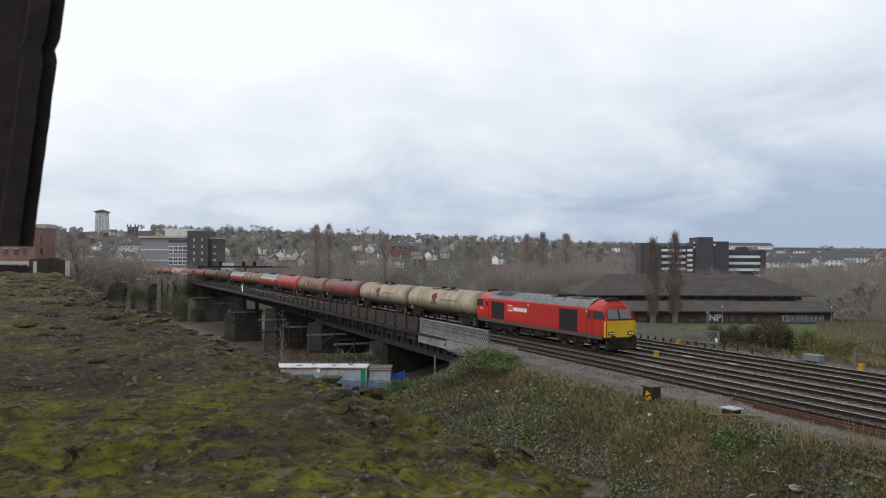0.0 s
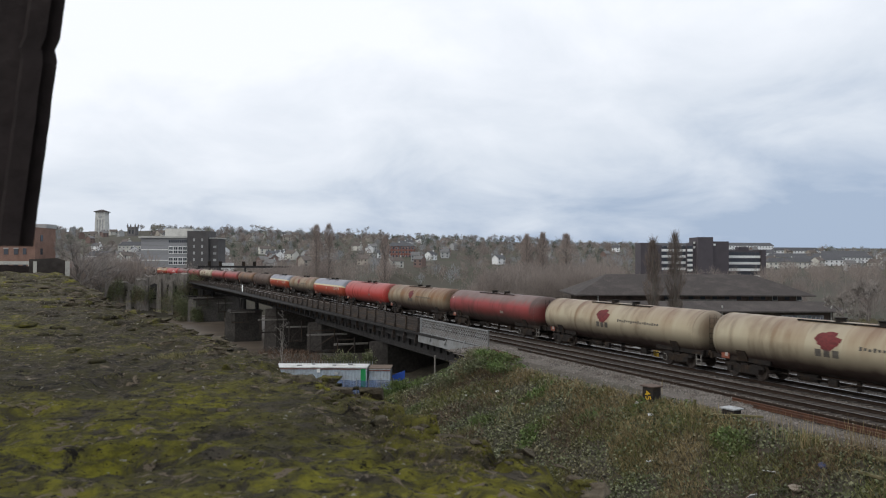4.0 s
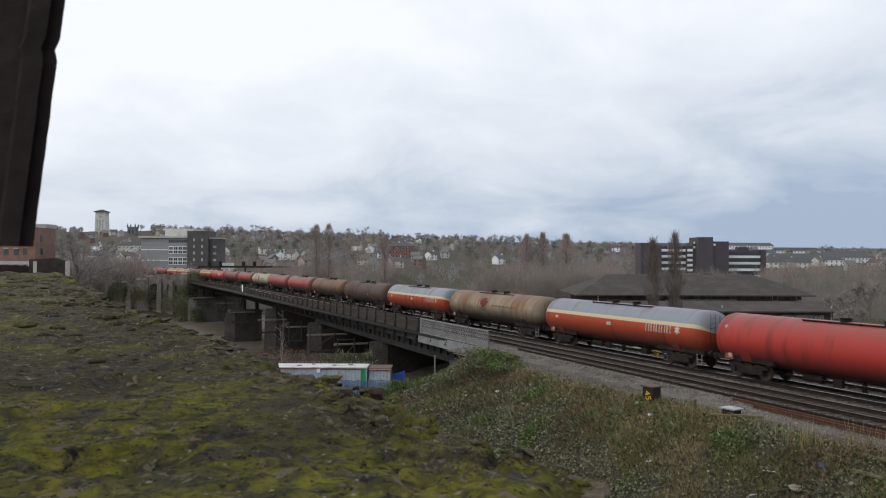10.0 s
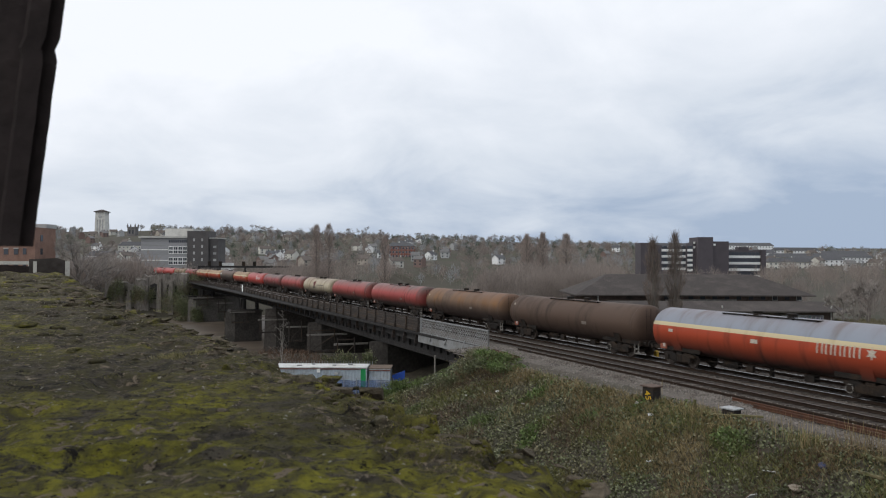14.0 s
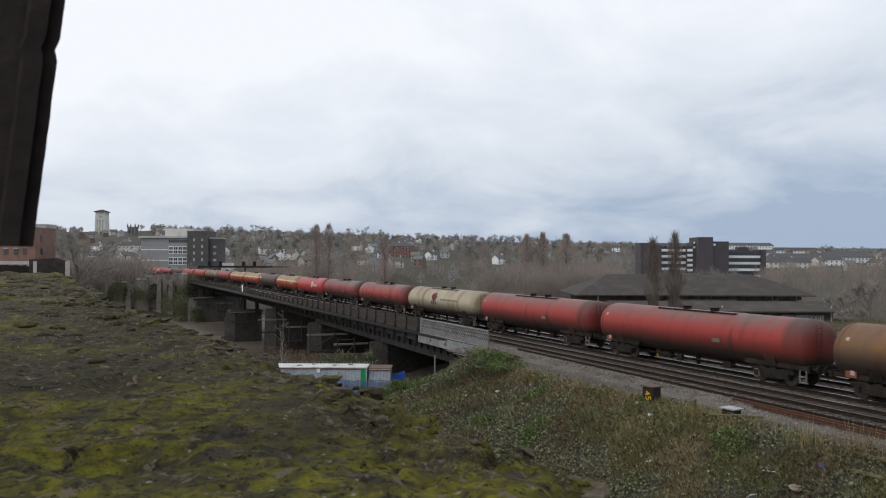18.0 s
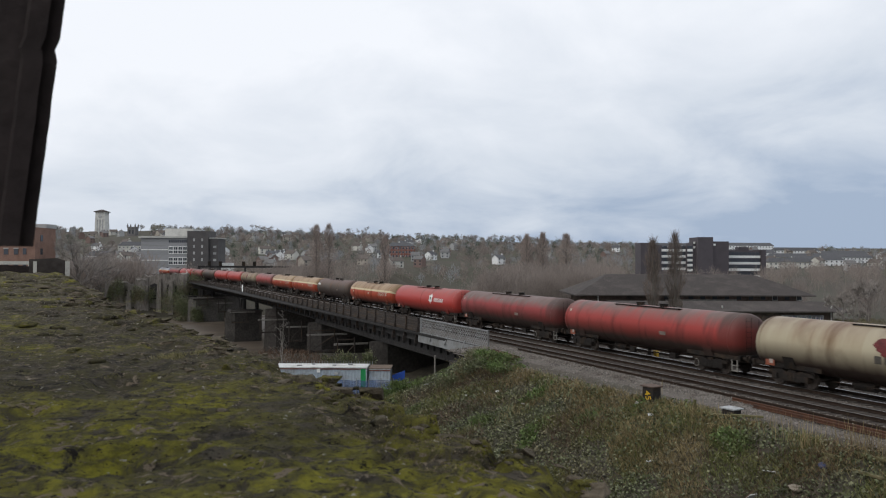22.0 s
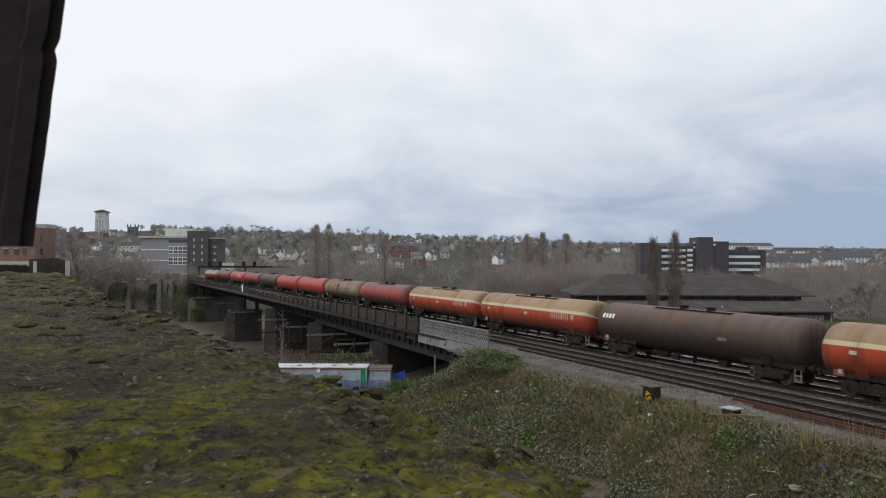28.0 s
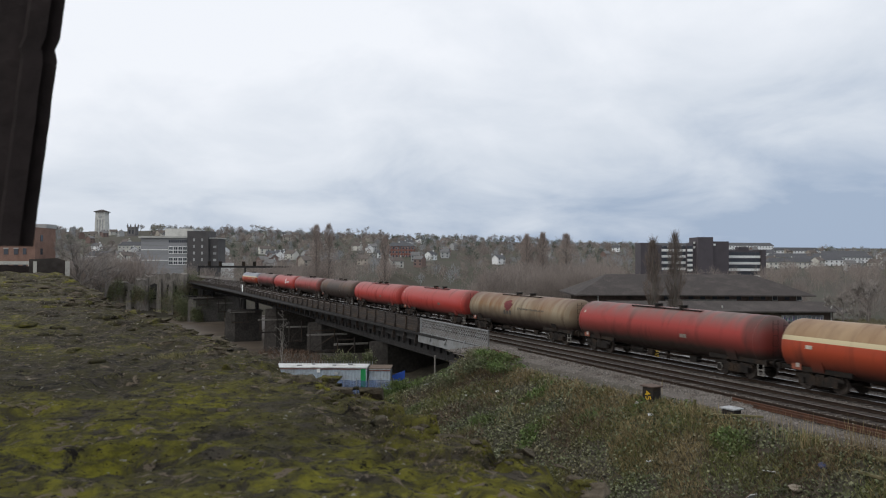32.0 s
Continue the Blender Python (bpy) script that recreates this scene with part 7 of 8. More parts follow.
def wing(x0, x1, y0, y1, z1, bands, name="wing"):
    wb = part(name, bx(x0, x1, y0, y1, 0, z1), M["dark_clad"], ob8)
    for zc in bands:
        part("white_band", bx(x0 + 0.1, x1 - 0.1, y0 - 0.35, y0 - 0.02, zc - 0.75, zc + 0.55), M["white"], wb)
        n = int((x1 - x0) / 2.2)
        for k in range(n):
            xa = x0 + 0.2 + (x1 - x0 - 0.4) * k / n
            part("pane", bx(xa, xa + (x1 - x0 - 0.4) / n - 0.25, y0 - 0.12, y0 - 0.01, zc + 0.6, zc + 2.2), M["pane"], wb)
    return wb


wing(5.5, 25.0, 6, 18, 20.3, [8.9, 12.2, 15.5, 18.7, 21.0][:4])
part("tower", bx(0, 6.2, 2, 14, 0, 22.4), M["dark_clad"], ob8)
part("tower", bx(6.25, 11.4, 4, 15, 0, 21.4), M["dark_clad"], ob8)
wing(24.5, 30.5, 3, 16, 20.8, [8.3, 10.9, 13.5, 16.1, 18.7])
part("tower", bx(29.0, 36.8, -1, 14, 0, 25.4), M["dark_clad"], ob8)
part("tower", bx(36.9, 45.3, 0, 14, 0, 23.2), M["dark_clad"], ob8)
part("tower", bx(27.3, 29.2, 2.5, 14, 0, 22.6), M["dark_clad"], ob8)
for z in (19.6, 22.0):
    part("lit_window", bx(27.6, 28.6, 2.3, 2.48, z, z + 1.1), M["white"], ob8)
part("lit_window", bx(37.2, 38.4, -0.2, -0.02, 21.0, 22.0), M["white"], ob8)
wing(45.4, 63.3, 4, 16, 18.6, [5.2, 8.6, 12.0, 15.4])
part("tower", bx(63.4, 65.5, 2, 15, 0, 19.0), M["dark_clad"], ob8)
part("roof_box", bx(53, 58, 6, 12, 18.6, 20.4), M["dark_clad"], ob8)

# ---- trees ----
M["bark"] = mat("grey_brown_bark", (0.15, 0.132, 0.118), 0.95, 0.3, 1.0, 8, (0.11, 0.096, 0.085), 0.3)
M["twig"] = mat("bare_winter_twigs", (0.29, 0.26, 0.235), 0.95, 0.2, 0.05, 2, (0.24, 0.215, 0.19), 0, rand=0.2, island=0.35, spec=0.1)
M["twig_red"] = mat("reddish_hazed_poplar_twigs", (0.36, 0.30, 0.265), 0.95, 0.2, 0.05, 2, (0.30, 0.25, 0.215), 0, rand=0.12, island=0.35, spec=0.1)
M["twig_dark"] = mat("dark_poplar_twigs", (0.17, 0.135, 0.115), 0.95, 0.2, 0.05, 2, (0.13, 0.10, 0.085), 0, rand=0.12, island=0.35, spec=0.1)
M["birch"] = mat("pale_birch_bark", (0.28, 0.255, 0.225), 0.85, 0.2, 2, 12, (0.2, 0.18, 0.16), 0.1)
# evergreen and wood tints are paled: distance haze put into their colours
M["ever"] = mat("evergreen_foliage", (0.125, 0.14, 0.112), 0.9, 0.3, 0.3, 4, (0.07, 0.08, 0.065), 0, rand=0.25, island=0.4, spec=0.15)
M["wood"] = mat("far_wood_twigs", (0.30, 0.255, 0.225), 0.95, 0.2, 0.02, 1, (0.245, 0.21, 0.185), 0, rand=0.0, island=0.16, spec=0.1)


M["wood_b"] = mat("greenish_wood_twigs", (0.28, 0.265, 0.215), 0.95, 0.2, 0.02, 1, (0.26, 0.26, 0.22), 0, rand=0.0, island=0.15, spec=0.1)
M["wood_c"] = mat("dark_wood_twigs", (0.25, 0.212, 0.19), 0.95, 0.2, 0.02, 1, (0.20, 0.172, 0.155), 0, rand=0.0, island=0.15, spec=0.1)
# blue-grey copy for hill and skyline trees, haze mixed into its colour
M["wood_hazed"] = mat("hazed_wood_twigs", (0.32, 0.325, 0.33), 0.95, 0.2, 0.02, 1, (0.28, 0.285, 0.285), 0, rand=0.0, island=0.15, spec=0.1)


def poplar(u, w, top, half, n, seed, label="tall bare upright poplar tree"):
    x, y = plan(u, w)
    zb = height(x, y) - 0.3
    h = top - zb
    rr = np.random.RandomState(seed)
    tr = thing("poplar_tree", label, "tree", Matrix.Translation((x, y, zb)), group="poplars")
    bm2 = bmesh.new()
    rod(bm2, (0, 0, 0), (0.2, 0, h * 0.5), 0.55, 0.28, 8)
    rod(bm2, (0.2, 0, h * 0.5), (0, 0.1, h * 0.93), 0.28, 0.06, 6)
    for k in range(36):
        z = h * (0.10 + 0.75 * k / 36)
        a = rr.rand() * 6.28
        q = half * (0.6 + 0.5 * rr.rand())
        rod(bm2, (0.1, 0, z), (q * math.cos(a), q * math.sin(a), min(h * 0.98, z + 0.17 * h)), 0.11, 0.03, 5)
    part("trunk", bm2, M["bark"], tr)
    t = rr.rand(n)
    env = np.sin(np.clip(t, 0, 1) ** 0.75 * math.pi) ** 0.6 * half
    env *= 0.85 + 0.3 * np.sin(t * 17 + seed)
    a = rr.rand(n) * 6.28
    q = np.sqrt(rr.rand(n)) * env
    p = np.column_stack([q * np.cos(a), q * np.sin(a), h * (0.10 + 0.88 * t)])
    d = np.column_stack([np.cos(a) * 0.35 + rr.normal(size=n) * 0.2, np.sin(a) * 0.35 + rr.normal(size=n) * 0.2, np.full(n, 1.0)])
    # crowns beyond 200 m take the paler twigs, which have haze in their colour
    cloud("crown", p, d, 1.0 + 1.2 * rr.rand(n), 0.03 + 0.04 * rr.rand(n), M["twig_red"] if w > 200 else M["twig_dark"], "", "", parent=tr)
    return tr


for u, w, top, half, s in ((31.8, 300, 16.2, 3.7, 1), (37.9, 300, 16.9, 3.6, 2), (46.5, 298, 16.4, 4.6, 3), (-53.0, 330, 21.0, 3.3, 4), (-47.8, 330, 21.6, 3.5, 5), (-24.4, 330, 16.8, 3.2, 6), (45.0, 153, 11.6, 1.7, 7), (40.5, 152, 10.4, 1.7, 8)):
    poplar(u, w, top, half, 7000 if w > 200 else 2400, s)


def bare_tree(u, w, h, spread, n, seed, bark="bark", twig="twig", label="bare deciduous winter tree", zb=None, tw=0.06):
    """Forking trunk and limbs, fine twigs at the ends."""
    x, y = plan(u, w)
    zb = height(x, y) - 0.2 if zb is None else zb
    rr = np.random.RandomState(seed)
    tr = thing("bare_tree", label, "tree", Matrix.Translation((x, y, zb)))
    bm2 = bmesh.new()
    tips = []

    def grow(p, d, length, r, depth):
        q = p + d * length
        rod(bm2, p, q, r, r * 0.66, 6 if depth > 2 else 4, cap=False)
        if depth == 0:
            tips.append((p, q))
            return
        for k in range(3 if depth > 1 else 2):
            nd = (d + Vector(rr.normal(size=3)) * spread).normalized()
            nd.z = abs(nd.z) * 0.8 + 0.12
            grow(p + d * length * (0.7 + 0.3 * rr.rand()), nd.normalized(), length * (0.62 + 0.2 * rr.rand()), r * 0.6, depth - 1)
    grow(Vector((0, 0, 0)), Vector((0.03, 0, 1)), h * 0.30, h * 0.018, 4)
    part("trunk", bm2, M[bark], tr)
    ps, ds = [], []
    for k in range(n):
        p, q = tips[rr.randint(len(tips))]
        ps.append(p + (q - p) * rr.rand())
        ds.append((q - p).normalized() + Vector(rr.normal(size=3)) * 0.5)
    cloud("crown", ps, [tuple(v) for v in ds], h * 0.07 * (0.6 + rr.rand(n)), tw, M[twig], "", "", parent=tr)
    return tr




def birch(u, w, h, seed):
    """Slender twin-stemmed birch with thin side branches."""
    x, y = plan(u, w)
    rr = np.random.RandomState(seed)
    tr = thing("birch_tree", "small bare birch with slender pale twin trunks", "tree", Matrix.Translation((x, y, height(x, y) - 0.2)))
    bm2 = bmesh.new()
    P, D = [], []
    for sg in (-1, 1):
        pts = [Vector((sg * (0.05 + 0.62 * (i / 6) ** 1.2) + 0.06 * rr.normal(), 0.1 * rr.normal(), h * (1 if sg > 0 else 0.86) * i / 6)) for i in range(7)]
        for i, (a2, b2) in enumerate(zip(pts, pts[1:])):
            rod(bm2, a2, b2, 0.035 * (1 - i / 7) + 0.008, 0.035 * (1 - (i + 1) / 7) + 0.008, 6, cap=False)
            for k in range(3):
                p0 = a2.lerp(b2, rr.rand())
                an = rr.rand() * 6.28
                d = Vector((math.cos(an), math.sin(an), 0.9)).normalized()
                ln = h * 0.2 * (1.1 - i / 8) * (0.5 + rr.rand())
                if i == 0:
                    continue
                rod(bm2, p0, p0 + d * ln, 0.012, 0.005, 4, cap=False)
                for q in range(12):
                    P.append(p0 + d * ln * (0.3 + 0.7 * rr.rand()))
                    D.append(tuple(d + Vector(rr.normal(size=3)) * 0.45))
    part("trunk", bm2, M["birch"], tr)
    cloud("crown", P, D, 0.45, 0.010, M["twig"], "", "", parent=tr)


birch(-16.7, 82, 7.0, 20)
for k, (u, w, h) in enumerate(((-106, 230, 29), (-101, 236, 24), (-111, 240, 27), (-104, 262, 15), (-108, 266, 15), (-112, 262, 15), (-70, 300, 11), (76, 150, 9), (86, 160, 11), (92, 170, 12), (70, 135, 7))):
    bare_tree(u, w, h, 0.42, 1300, 40 + k, tw=0.07)


# house plots on the hill
hs = np.random.RandomState(77)
places = []
tries = 0
while len(places) < 150 and tries < 6000:
    tries += 1
    w = 520 + 760 * hs.rand() ** 0.9
    f = -0.46 + 1.02 * hs.rand()
    if 0.03 < f < 0.16 and hs.rand() < 0.75:
        continue
    u = f * w
    if all((u - a) ** 2 + (w - b) ** 2 > 15 ** 2 for a, b in places):
        places.append((u, w))


TERRACES = ((285, 690, 40, 9), (330, 740, 46, 10), (255, 760, 40, 9), (390, 800, 50, 12), (310, 880, 60, 14), (420, 1000, 60, 14), (465, 1150, 70, 15), (300, 1150, 60, 13), (515, 1050, 50, 11), (395, 1100, 70, 16), (260, 1000, 70, 16), (430, 900, 50, 12), (-54, 780, 26, 8), (-3.4, 800, 11, 4))


def clear_view(u, w):
    """Keep trees off the plots and the slope right before them."""
    for a2, b2, L2, c2 in TERRACES:
        if -10 < b2 - w < 170 and -0.01 < u / w - a2 / b2 < L2 / b2 + 0.01:
            return False
    if not view_free(u, w):
        return False
    f = u / w
    for a2, b2 in places:
        if -8 < b2 - w < 75 and abs(f - a2 / b2) * b2 < 7.5:
            return False
    return True


# woods: many bare crowns in one mesh, a belt by the river and the hillside
def woods(name, spots, per, hmin, hmax, seed, material, label, twig_w):
    rr = np.random.RandomState(seed)
    P, D, Ls, Ws = [], [], [], []
    for (u, w) in spots:
        x, y = plan(u, w)
        zb = height(x, y)
        h = hmin + (hmax - hmin) * rr.rand()
        rad = h * (0.28 + 0.14 * rr.rand())
        n = per
        c = rr.normal(size=(n, 3))
        c /= np.linalg.norm(c, axis=1)[:, None]
        c *= (rr.rand(n) ** 0.4)[:, None]
        lobes = 1 + 0.3 * np.sin(3 * np.arctan2(c[:, 1], c[:, 0]) + 6 * rr.rand()) * np.cos(2.5 * c[:, 2] + 6 * rr.rand())
        p = np.column_stack([x + c[:, 0] * rad * lobes, y + c[:, 1] * rad * lobes, zb + h * 0.56 + c[:, 2] * h * 0.42 * lobes])
        d = c * 0.7 + np.array([0, 0, 0.95]) + rr.normal(size=(n, 3)) * 0.3
        P.append(p)
        D.append(d)
        Ls.append(h * 0.17 * (0.6 + 0.8 * rr.rand(n)))
        Ws.append(0.75 * twig_w * w * (0.6 + 0.8 * rr.rand(n)))
        # trunk as a few long blades
        P.append(np.array([[x, y, zb - 0.3]] * 3))
        D.append(np.array([[0.03, 0, 1], [0.12, 0.05, 1], [-0.1, 0.05, 1]]))
        Ls.append(np.array([h * 0.8, h * 0.6, h * 0.6]))
        Ws.append(np.full(3, 0.03 * h))
    return cloud(name, np.vstack(P), np.vstack(D), np.concatenate(Ls), np.concatenate(Ws), material, label, "woods")


def spots(n, seed, u0, u1, w0, w1, keep=lambda u, w: True):
    rr = np.random.RandomState(seed)
    out = []
    while len(out) < n:
        w = w0 + (w1 - w0) * rr.rand()
        u = (u0 + (u1 - u0) * rr.rand()) * w
        if keep(u, w):
            out.append((u, w))
    return out


def clear_of_line(u, w):
    x, y = plan(u, w)
    return y > 22 + max(0, -140 - x) * 0.02 and not (22 < u < 84 and 120 < w < 200) and river_side(x, y) > 0


def view_free(u, w):
    """Open slopes below the two towers on the hill."""
    return not (w > 700 and -0.415 < u / w < -0.37) and not (w > 900 and -0.46 < u / w < -0.415)


def off_water(u, w):
    x, y = plan(u, w)
    p, a = track(x)
    return abs(y - p.y) > 16 and river_side(x, y) > 0


woods("riverside_wood", spots(420, 51, -0.30, 0.22, 190, 340, clear_of_line), 430, 6.5, 11.5, 52, M["wood"], "dense bare brown riverside wood", 0.00032)
woods("riverside_wood", spots(150, 151, -0.30, 0.22, 190, 340, clear_of_line), 400, 5.5, 10.5, 152, M["wood_c"], "darker bare trees of the riverside wood", 0.00032)
woods("scrub_wood", spots(120, 53, -0.33, 0.2, 150, 260, clear_of_line), 300, 3.5, 6.5, 54, M["wood"], "tangled bare scrub along the river", 0.0003)
woods("side_wood", spots(70, 55, 0.44, 0.75, 150, 260, clear_of_line), 420, 5, 10, 56, M["wood_c"], "bare trees beside the derelict building", 0.0003)
woods("town_wood", spots(430, 57, -0.62, 0.6, 330, 560, off_water), 230, 6, 11, 58, M["wood"], "bare trees between river and houses", 0.00036)
for key, seed, n, hm, hx in (("wood", 59, 620, 5, 11), ("wood_b", 159, 420, 4, 9), ("wood_c", 259, 330, 6, 12), ("wood_hazed", 359, 420, 5, 11)):
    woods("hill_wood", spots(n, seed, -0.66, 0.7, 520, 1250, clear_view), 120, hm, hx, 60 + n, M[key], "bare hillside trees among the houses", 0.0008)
for key, seed, n, hm, hx in (("wood_hazed", 61, 520, 6, 12), ("wood_c", 161, 240, 7, 14), ("wood_b", 261, 240, 6, 12)):
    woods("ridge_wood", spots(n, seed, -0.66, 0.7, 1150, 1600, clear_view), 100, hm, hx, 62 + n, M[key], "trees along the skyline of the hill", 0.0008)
woods("ridge_evergreens", spots(260, 63, -0.62, 0.5, 620, 1550, clear_view), 110, 6, 12, 64, M["ever"], "dark evergreen trees on the hill", 0.0009)
woods("line_thicket", [(-121 + 1.1 * k + (k % 3), 250 + 5 * (k % 4)) for k in range(22)], 420, 11.0, 13.5, 66, M["wood"], "dense thicket along the railway by the town", 0.0007)
for k, (u, w, h) in enumerate(((-325, 1350, 30), (-312, 1370, 25), (-300, 1360, 27), (-225, 1350, 26), (-160, 1380, 30), (-135, 1380, 28), (-110, 1390, 24), (95, 1450, 22), (130, 1450, 20), (60, 1450, 20), (112, 1440, 18), (350, 1500, 20), (470, 1500, 22), (-480, 1250, 22), (-45, 1400, 22), (-20, 1400, 20))):
    bare_tree(u, w, h * 0.85, 0.5, 420, 120 + k, tw=0.3, label="bare tree standing up on the skyline")

# ---- houses on the hillside ----
WALLS = [mat("house_render_" + nme, c, 0.85, 0.15, 0.5, 5) for nme, c in (("white", (0.8, 0.8, 0.79)), ("cream", (0.60, 0.58, 0.52)), ("grey", (0.42, 0.42, 0.41)), ("brick", (0.20, 0.14, 0.12)), ("buff", (0.38, 0.34, 0.29)))]
ROOFS = [mat("house_roof_" + nme, c, 0.85, 0.2, 0.5, 5) for nme, c in (("slate", (0.10, 0.10, 0.105)), ("brown", (0.125, 0.105, 0.092)), ("grey", (0.17, 0.165, 0.16)))]


def house_meshes(L, D, H, R, wall, roof):
    bm2 = bmesh.new()
    ring(bm2, [[(x, y, z) for y, z in ((-D / 2, -3), (D / 2, -3), (D / 2, H), (0, H + R), (-D / 2, H))] for x in (-L / 2, L / 2)])
    bmesh.ops.recalc_face_normals(bm2, faces=bm2.faces)
    wm = mesh_of(bm2, "wall", wall)
    bm2 = bmesh.new()
    o = 0.4
    k = R / (D / 2)
    pts = [(-D / 2 - o, H - o * k), (0, H + R), (D / 2 + o, H - o * k), (D / 2 + o, H - o * k + 0.25), (0, H + R + 0.28), (-D / 2 - o, H - o * k + 0.25)]
    ring(bm2, [[(x, y, z) for y, z in pts] for x in (-L / 2 - 0.3, L / 2 + 0.3)])
    bmesh.ops.recalc_face_normals(bm2, faces=bm2.faces)
    rm = mesh_of(bm2, "roof", roof)
    cm = mesh_of(bx(L / 2 - 1.2, L / 2 - 0.4, -0.5, 0.5, H + R - 0.6, H + R + 1.3), "chimney", wall)
    return wm, rm, cm


WIN = mesh_of(bx(-0.65, 0.65, -0.06, 0.06, 0, 1.35), "window", M["pane"])
KINDS = []
for i in range(9):
    L, D, H, R = ((9, 7.5, 5.2, 2.7), (11, 8, 5.4, 3.0), (7.5, 7, 5.6, 2.6))[i % 3]
    wl_, rf_ = WALLS[(0, 1, 3, 0, 4, 2, 0, 1, 3)[i]], ROOFS[i % 3]
    h0 = thing("house", ("white rendered", "cream rendered", "brick", "white rendered", "buff", "grey rendered", "white rendered", "cream rendered", "red brick")[i] + " house with a pitched roof on the hillside", "house", group="hillside houses")
    wm, rm, cm = house_meshes(L, D, H, R, wl_, rf_)
    wall_ob = shared("wall", wm, h0)
    shared("chimney", cm, shared("roof", rm, h0))
    for zz in (0.9, 3.4):
        for xx in (-L * 0.3, L * 0.3):
            shared("window", WIN, wall_ob, Matrix.Translation((xx, -D / 2, zz)))
    KINDS.append(h0)
for k, (u, w) in enumerate(places):
    x, y = plan(u, w)
    m = at(u, w, height(x, y), hs.normal() * 28 + (90 if hs.rand() < 0.25 else 0))
    if k < len(KINDS):
        KINDS[k].matrix_basis = m
    else:
        copy_thing(KINDS[hs.randint(9)], m)


def block(u, w, L, D, H, wall, label, cols, rows_, turn=0.0, name="terrace", zoff=0.0, winmat=None, flat=True, ww=1.3, wh=1.4, cat="building"):
    """A larger building: body, roof and single windows."""
    x, y = plan(u, w)
    zb = height(x, y) - 1.0 + zoff
    bd = thing(name, label, cat, at(u, w, zb, turn))
    wb = part("wall", bx(0, L, 0, D, -4, H), wall, bd)
    if flat:
        part("roof", bx(-0.3, L + 0.3, -0.3, D + 0.3, H, H + 0.6), M["conc"], bd)
    else:
        part("roof", hip(-0.5, L + 0.5, -0.5, D + 0.5, H + 0.25, H + 4, D * 0.4, D * 0.48), ROOFS[0], bd)
    for r_ in range(rows_):
        for c_ in range(cols):
            xx = L * (c_ + 0.5) / cols
            zz = H * (r_ + 0.35) / rows_
            wn_ = part("window", bx(xx - ww / 2 - 0.15, xx + ww / 2 + 0.15, -0.08, 0.02, zz - 0.15, zz + wh + 0.15), winmat or M["white"], wb)
            part("pane", bx(xx - ww / 2, xx + ww / 2, -0.12, -0.07, zz, zz + wh), M["pane"], wn_)
    return bd


block(-54, 780, 26, 11, 12, M["brick_red"], "large red brick house with white windows", 8, 3, 8, "mansion", zoff=-0.5, flat=False, ww=1.8, wh=2.0)
block(-3.4, 800, 11, 9, 9, M["brick_red"], "red and white banded flat block", 4, 3, 0, "flats", zoff=0.0, ww=2.2)
block(260, 1000, 70, 10, 7, WALLS[0], "long white terrace of houses", 16, 2, 4, "terrace", flat=False)
block(330, 800, 60, 9, 7, WALLS[1], "long pale terrace of houses", 14, 2, -5, "terrace", flat=False)
block(395, 1100, 70, 10, 8, WALLS[0], "long white terrace of houses", 16, 2, 6, "terrace", flat=False)
block(430, 900, 50, 10, 7, WALLS[0], "white terrace of houses", 12, 2, -8, "terrace", flat=False)
block(180, 620, 26, 10, 8, WALLS[0], "white gabled building among trees", 6, 2, 10, "terrace", flat=False)
for u, w, L, c in TERRACES[:9]:
    block(u, w, L, 9, 6.5, WALLS[(u // 5) % 2], "pale terrace of houses stepping along the hillside", c, 2, (u % 17) - 8, "terrace", flat=False)
block(-330, 800, 24, 10, 8, WALLS[1], "cream terrace with dormers", 6, 2, 0, "terrace", flat=False)
block(-290, 640, 22, 10, 7, WALLS[0], "white gabled houses in a row", 5, 2, 0, "terrace", flat=False)
block(-262, 700, 18, 10, 12, M["brick_red"], "tall red brick building with white windows", 4, 4, 0, "flats")

# clock tower on the hill
ck = thing("clock_tower", "tall pale stone clock tower on the hill", "tower", at(-541, 1250, 36))
bm = bmesh.new()
ring(bm, [[(x * s, y * s, z) for x, y in ((-8.4, -8.4), (8.4, -8.4), (8.4, 8.4), (-8.4, 8.4))] for z, s in ((-6, 1.0), (24, 0.97), (44, 0.88), (44.5, 0.95), (46, 0.95))])
part("shaft", bm, M["conc_pale"], ck)
bm = bmesh.new()
ring(bm, [[(x * s, y * s, z) for x, y in ((-9.6, -9.6), (9.6, -9.6), (9.6, 9.6), (-9.6, 9.6))] for z, s in ((46, 1), (46.8, 1), (50.2, 0.12))])
part("roof", bm, M["slate"], ck)
for x in (-4.2, 0, 4.2):
    part("tall_recess", bx(x - 0.8, x + 0.8, -8.45, -8.0, 6, 34), M["conc"], ck)
bm = rod(bmesh.new(), (0, -8.2, 39), (0, -7.2, 39), 2.6, n=20)
part("clock_face", bm, M["conc"], ck)
part("base_hall", bx(-16, 30, -14, 12, -8, 6), M["conc_pale"], ck)
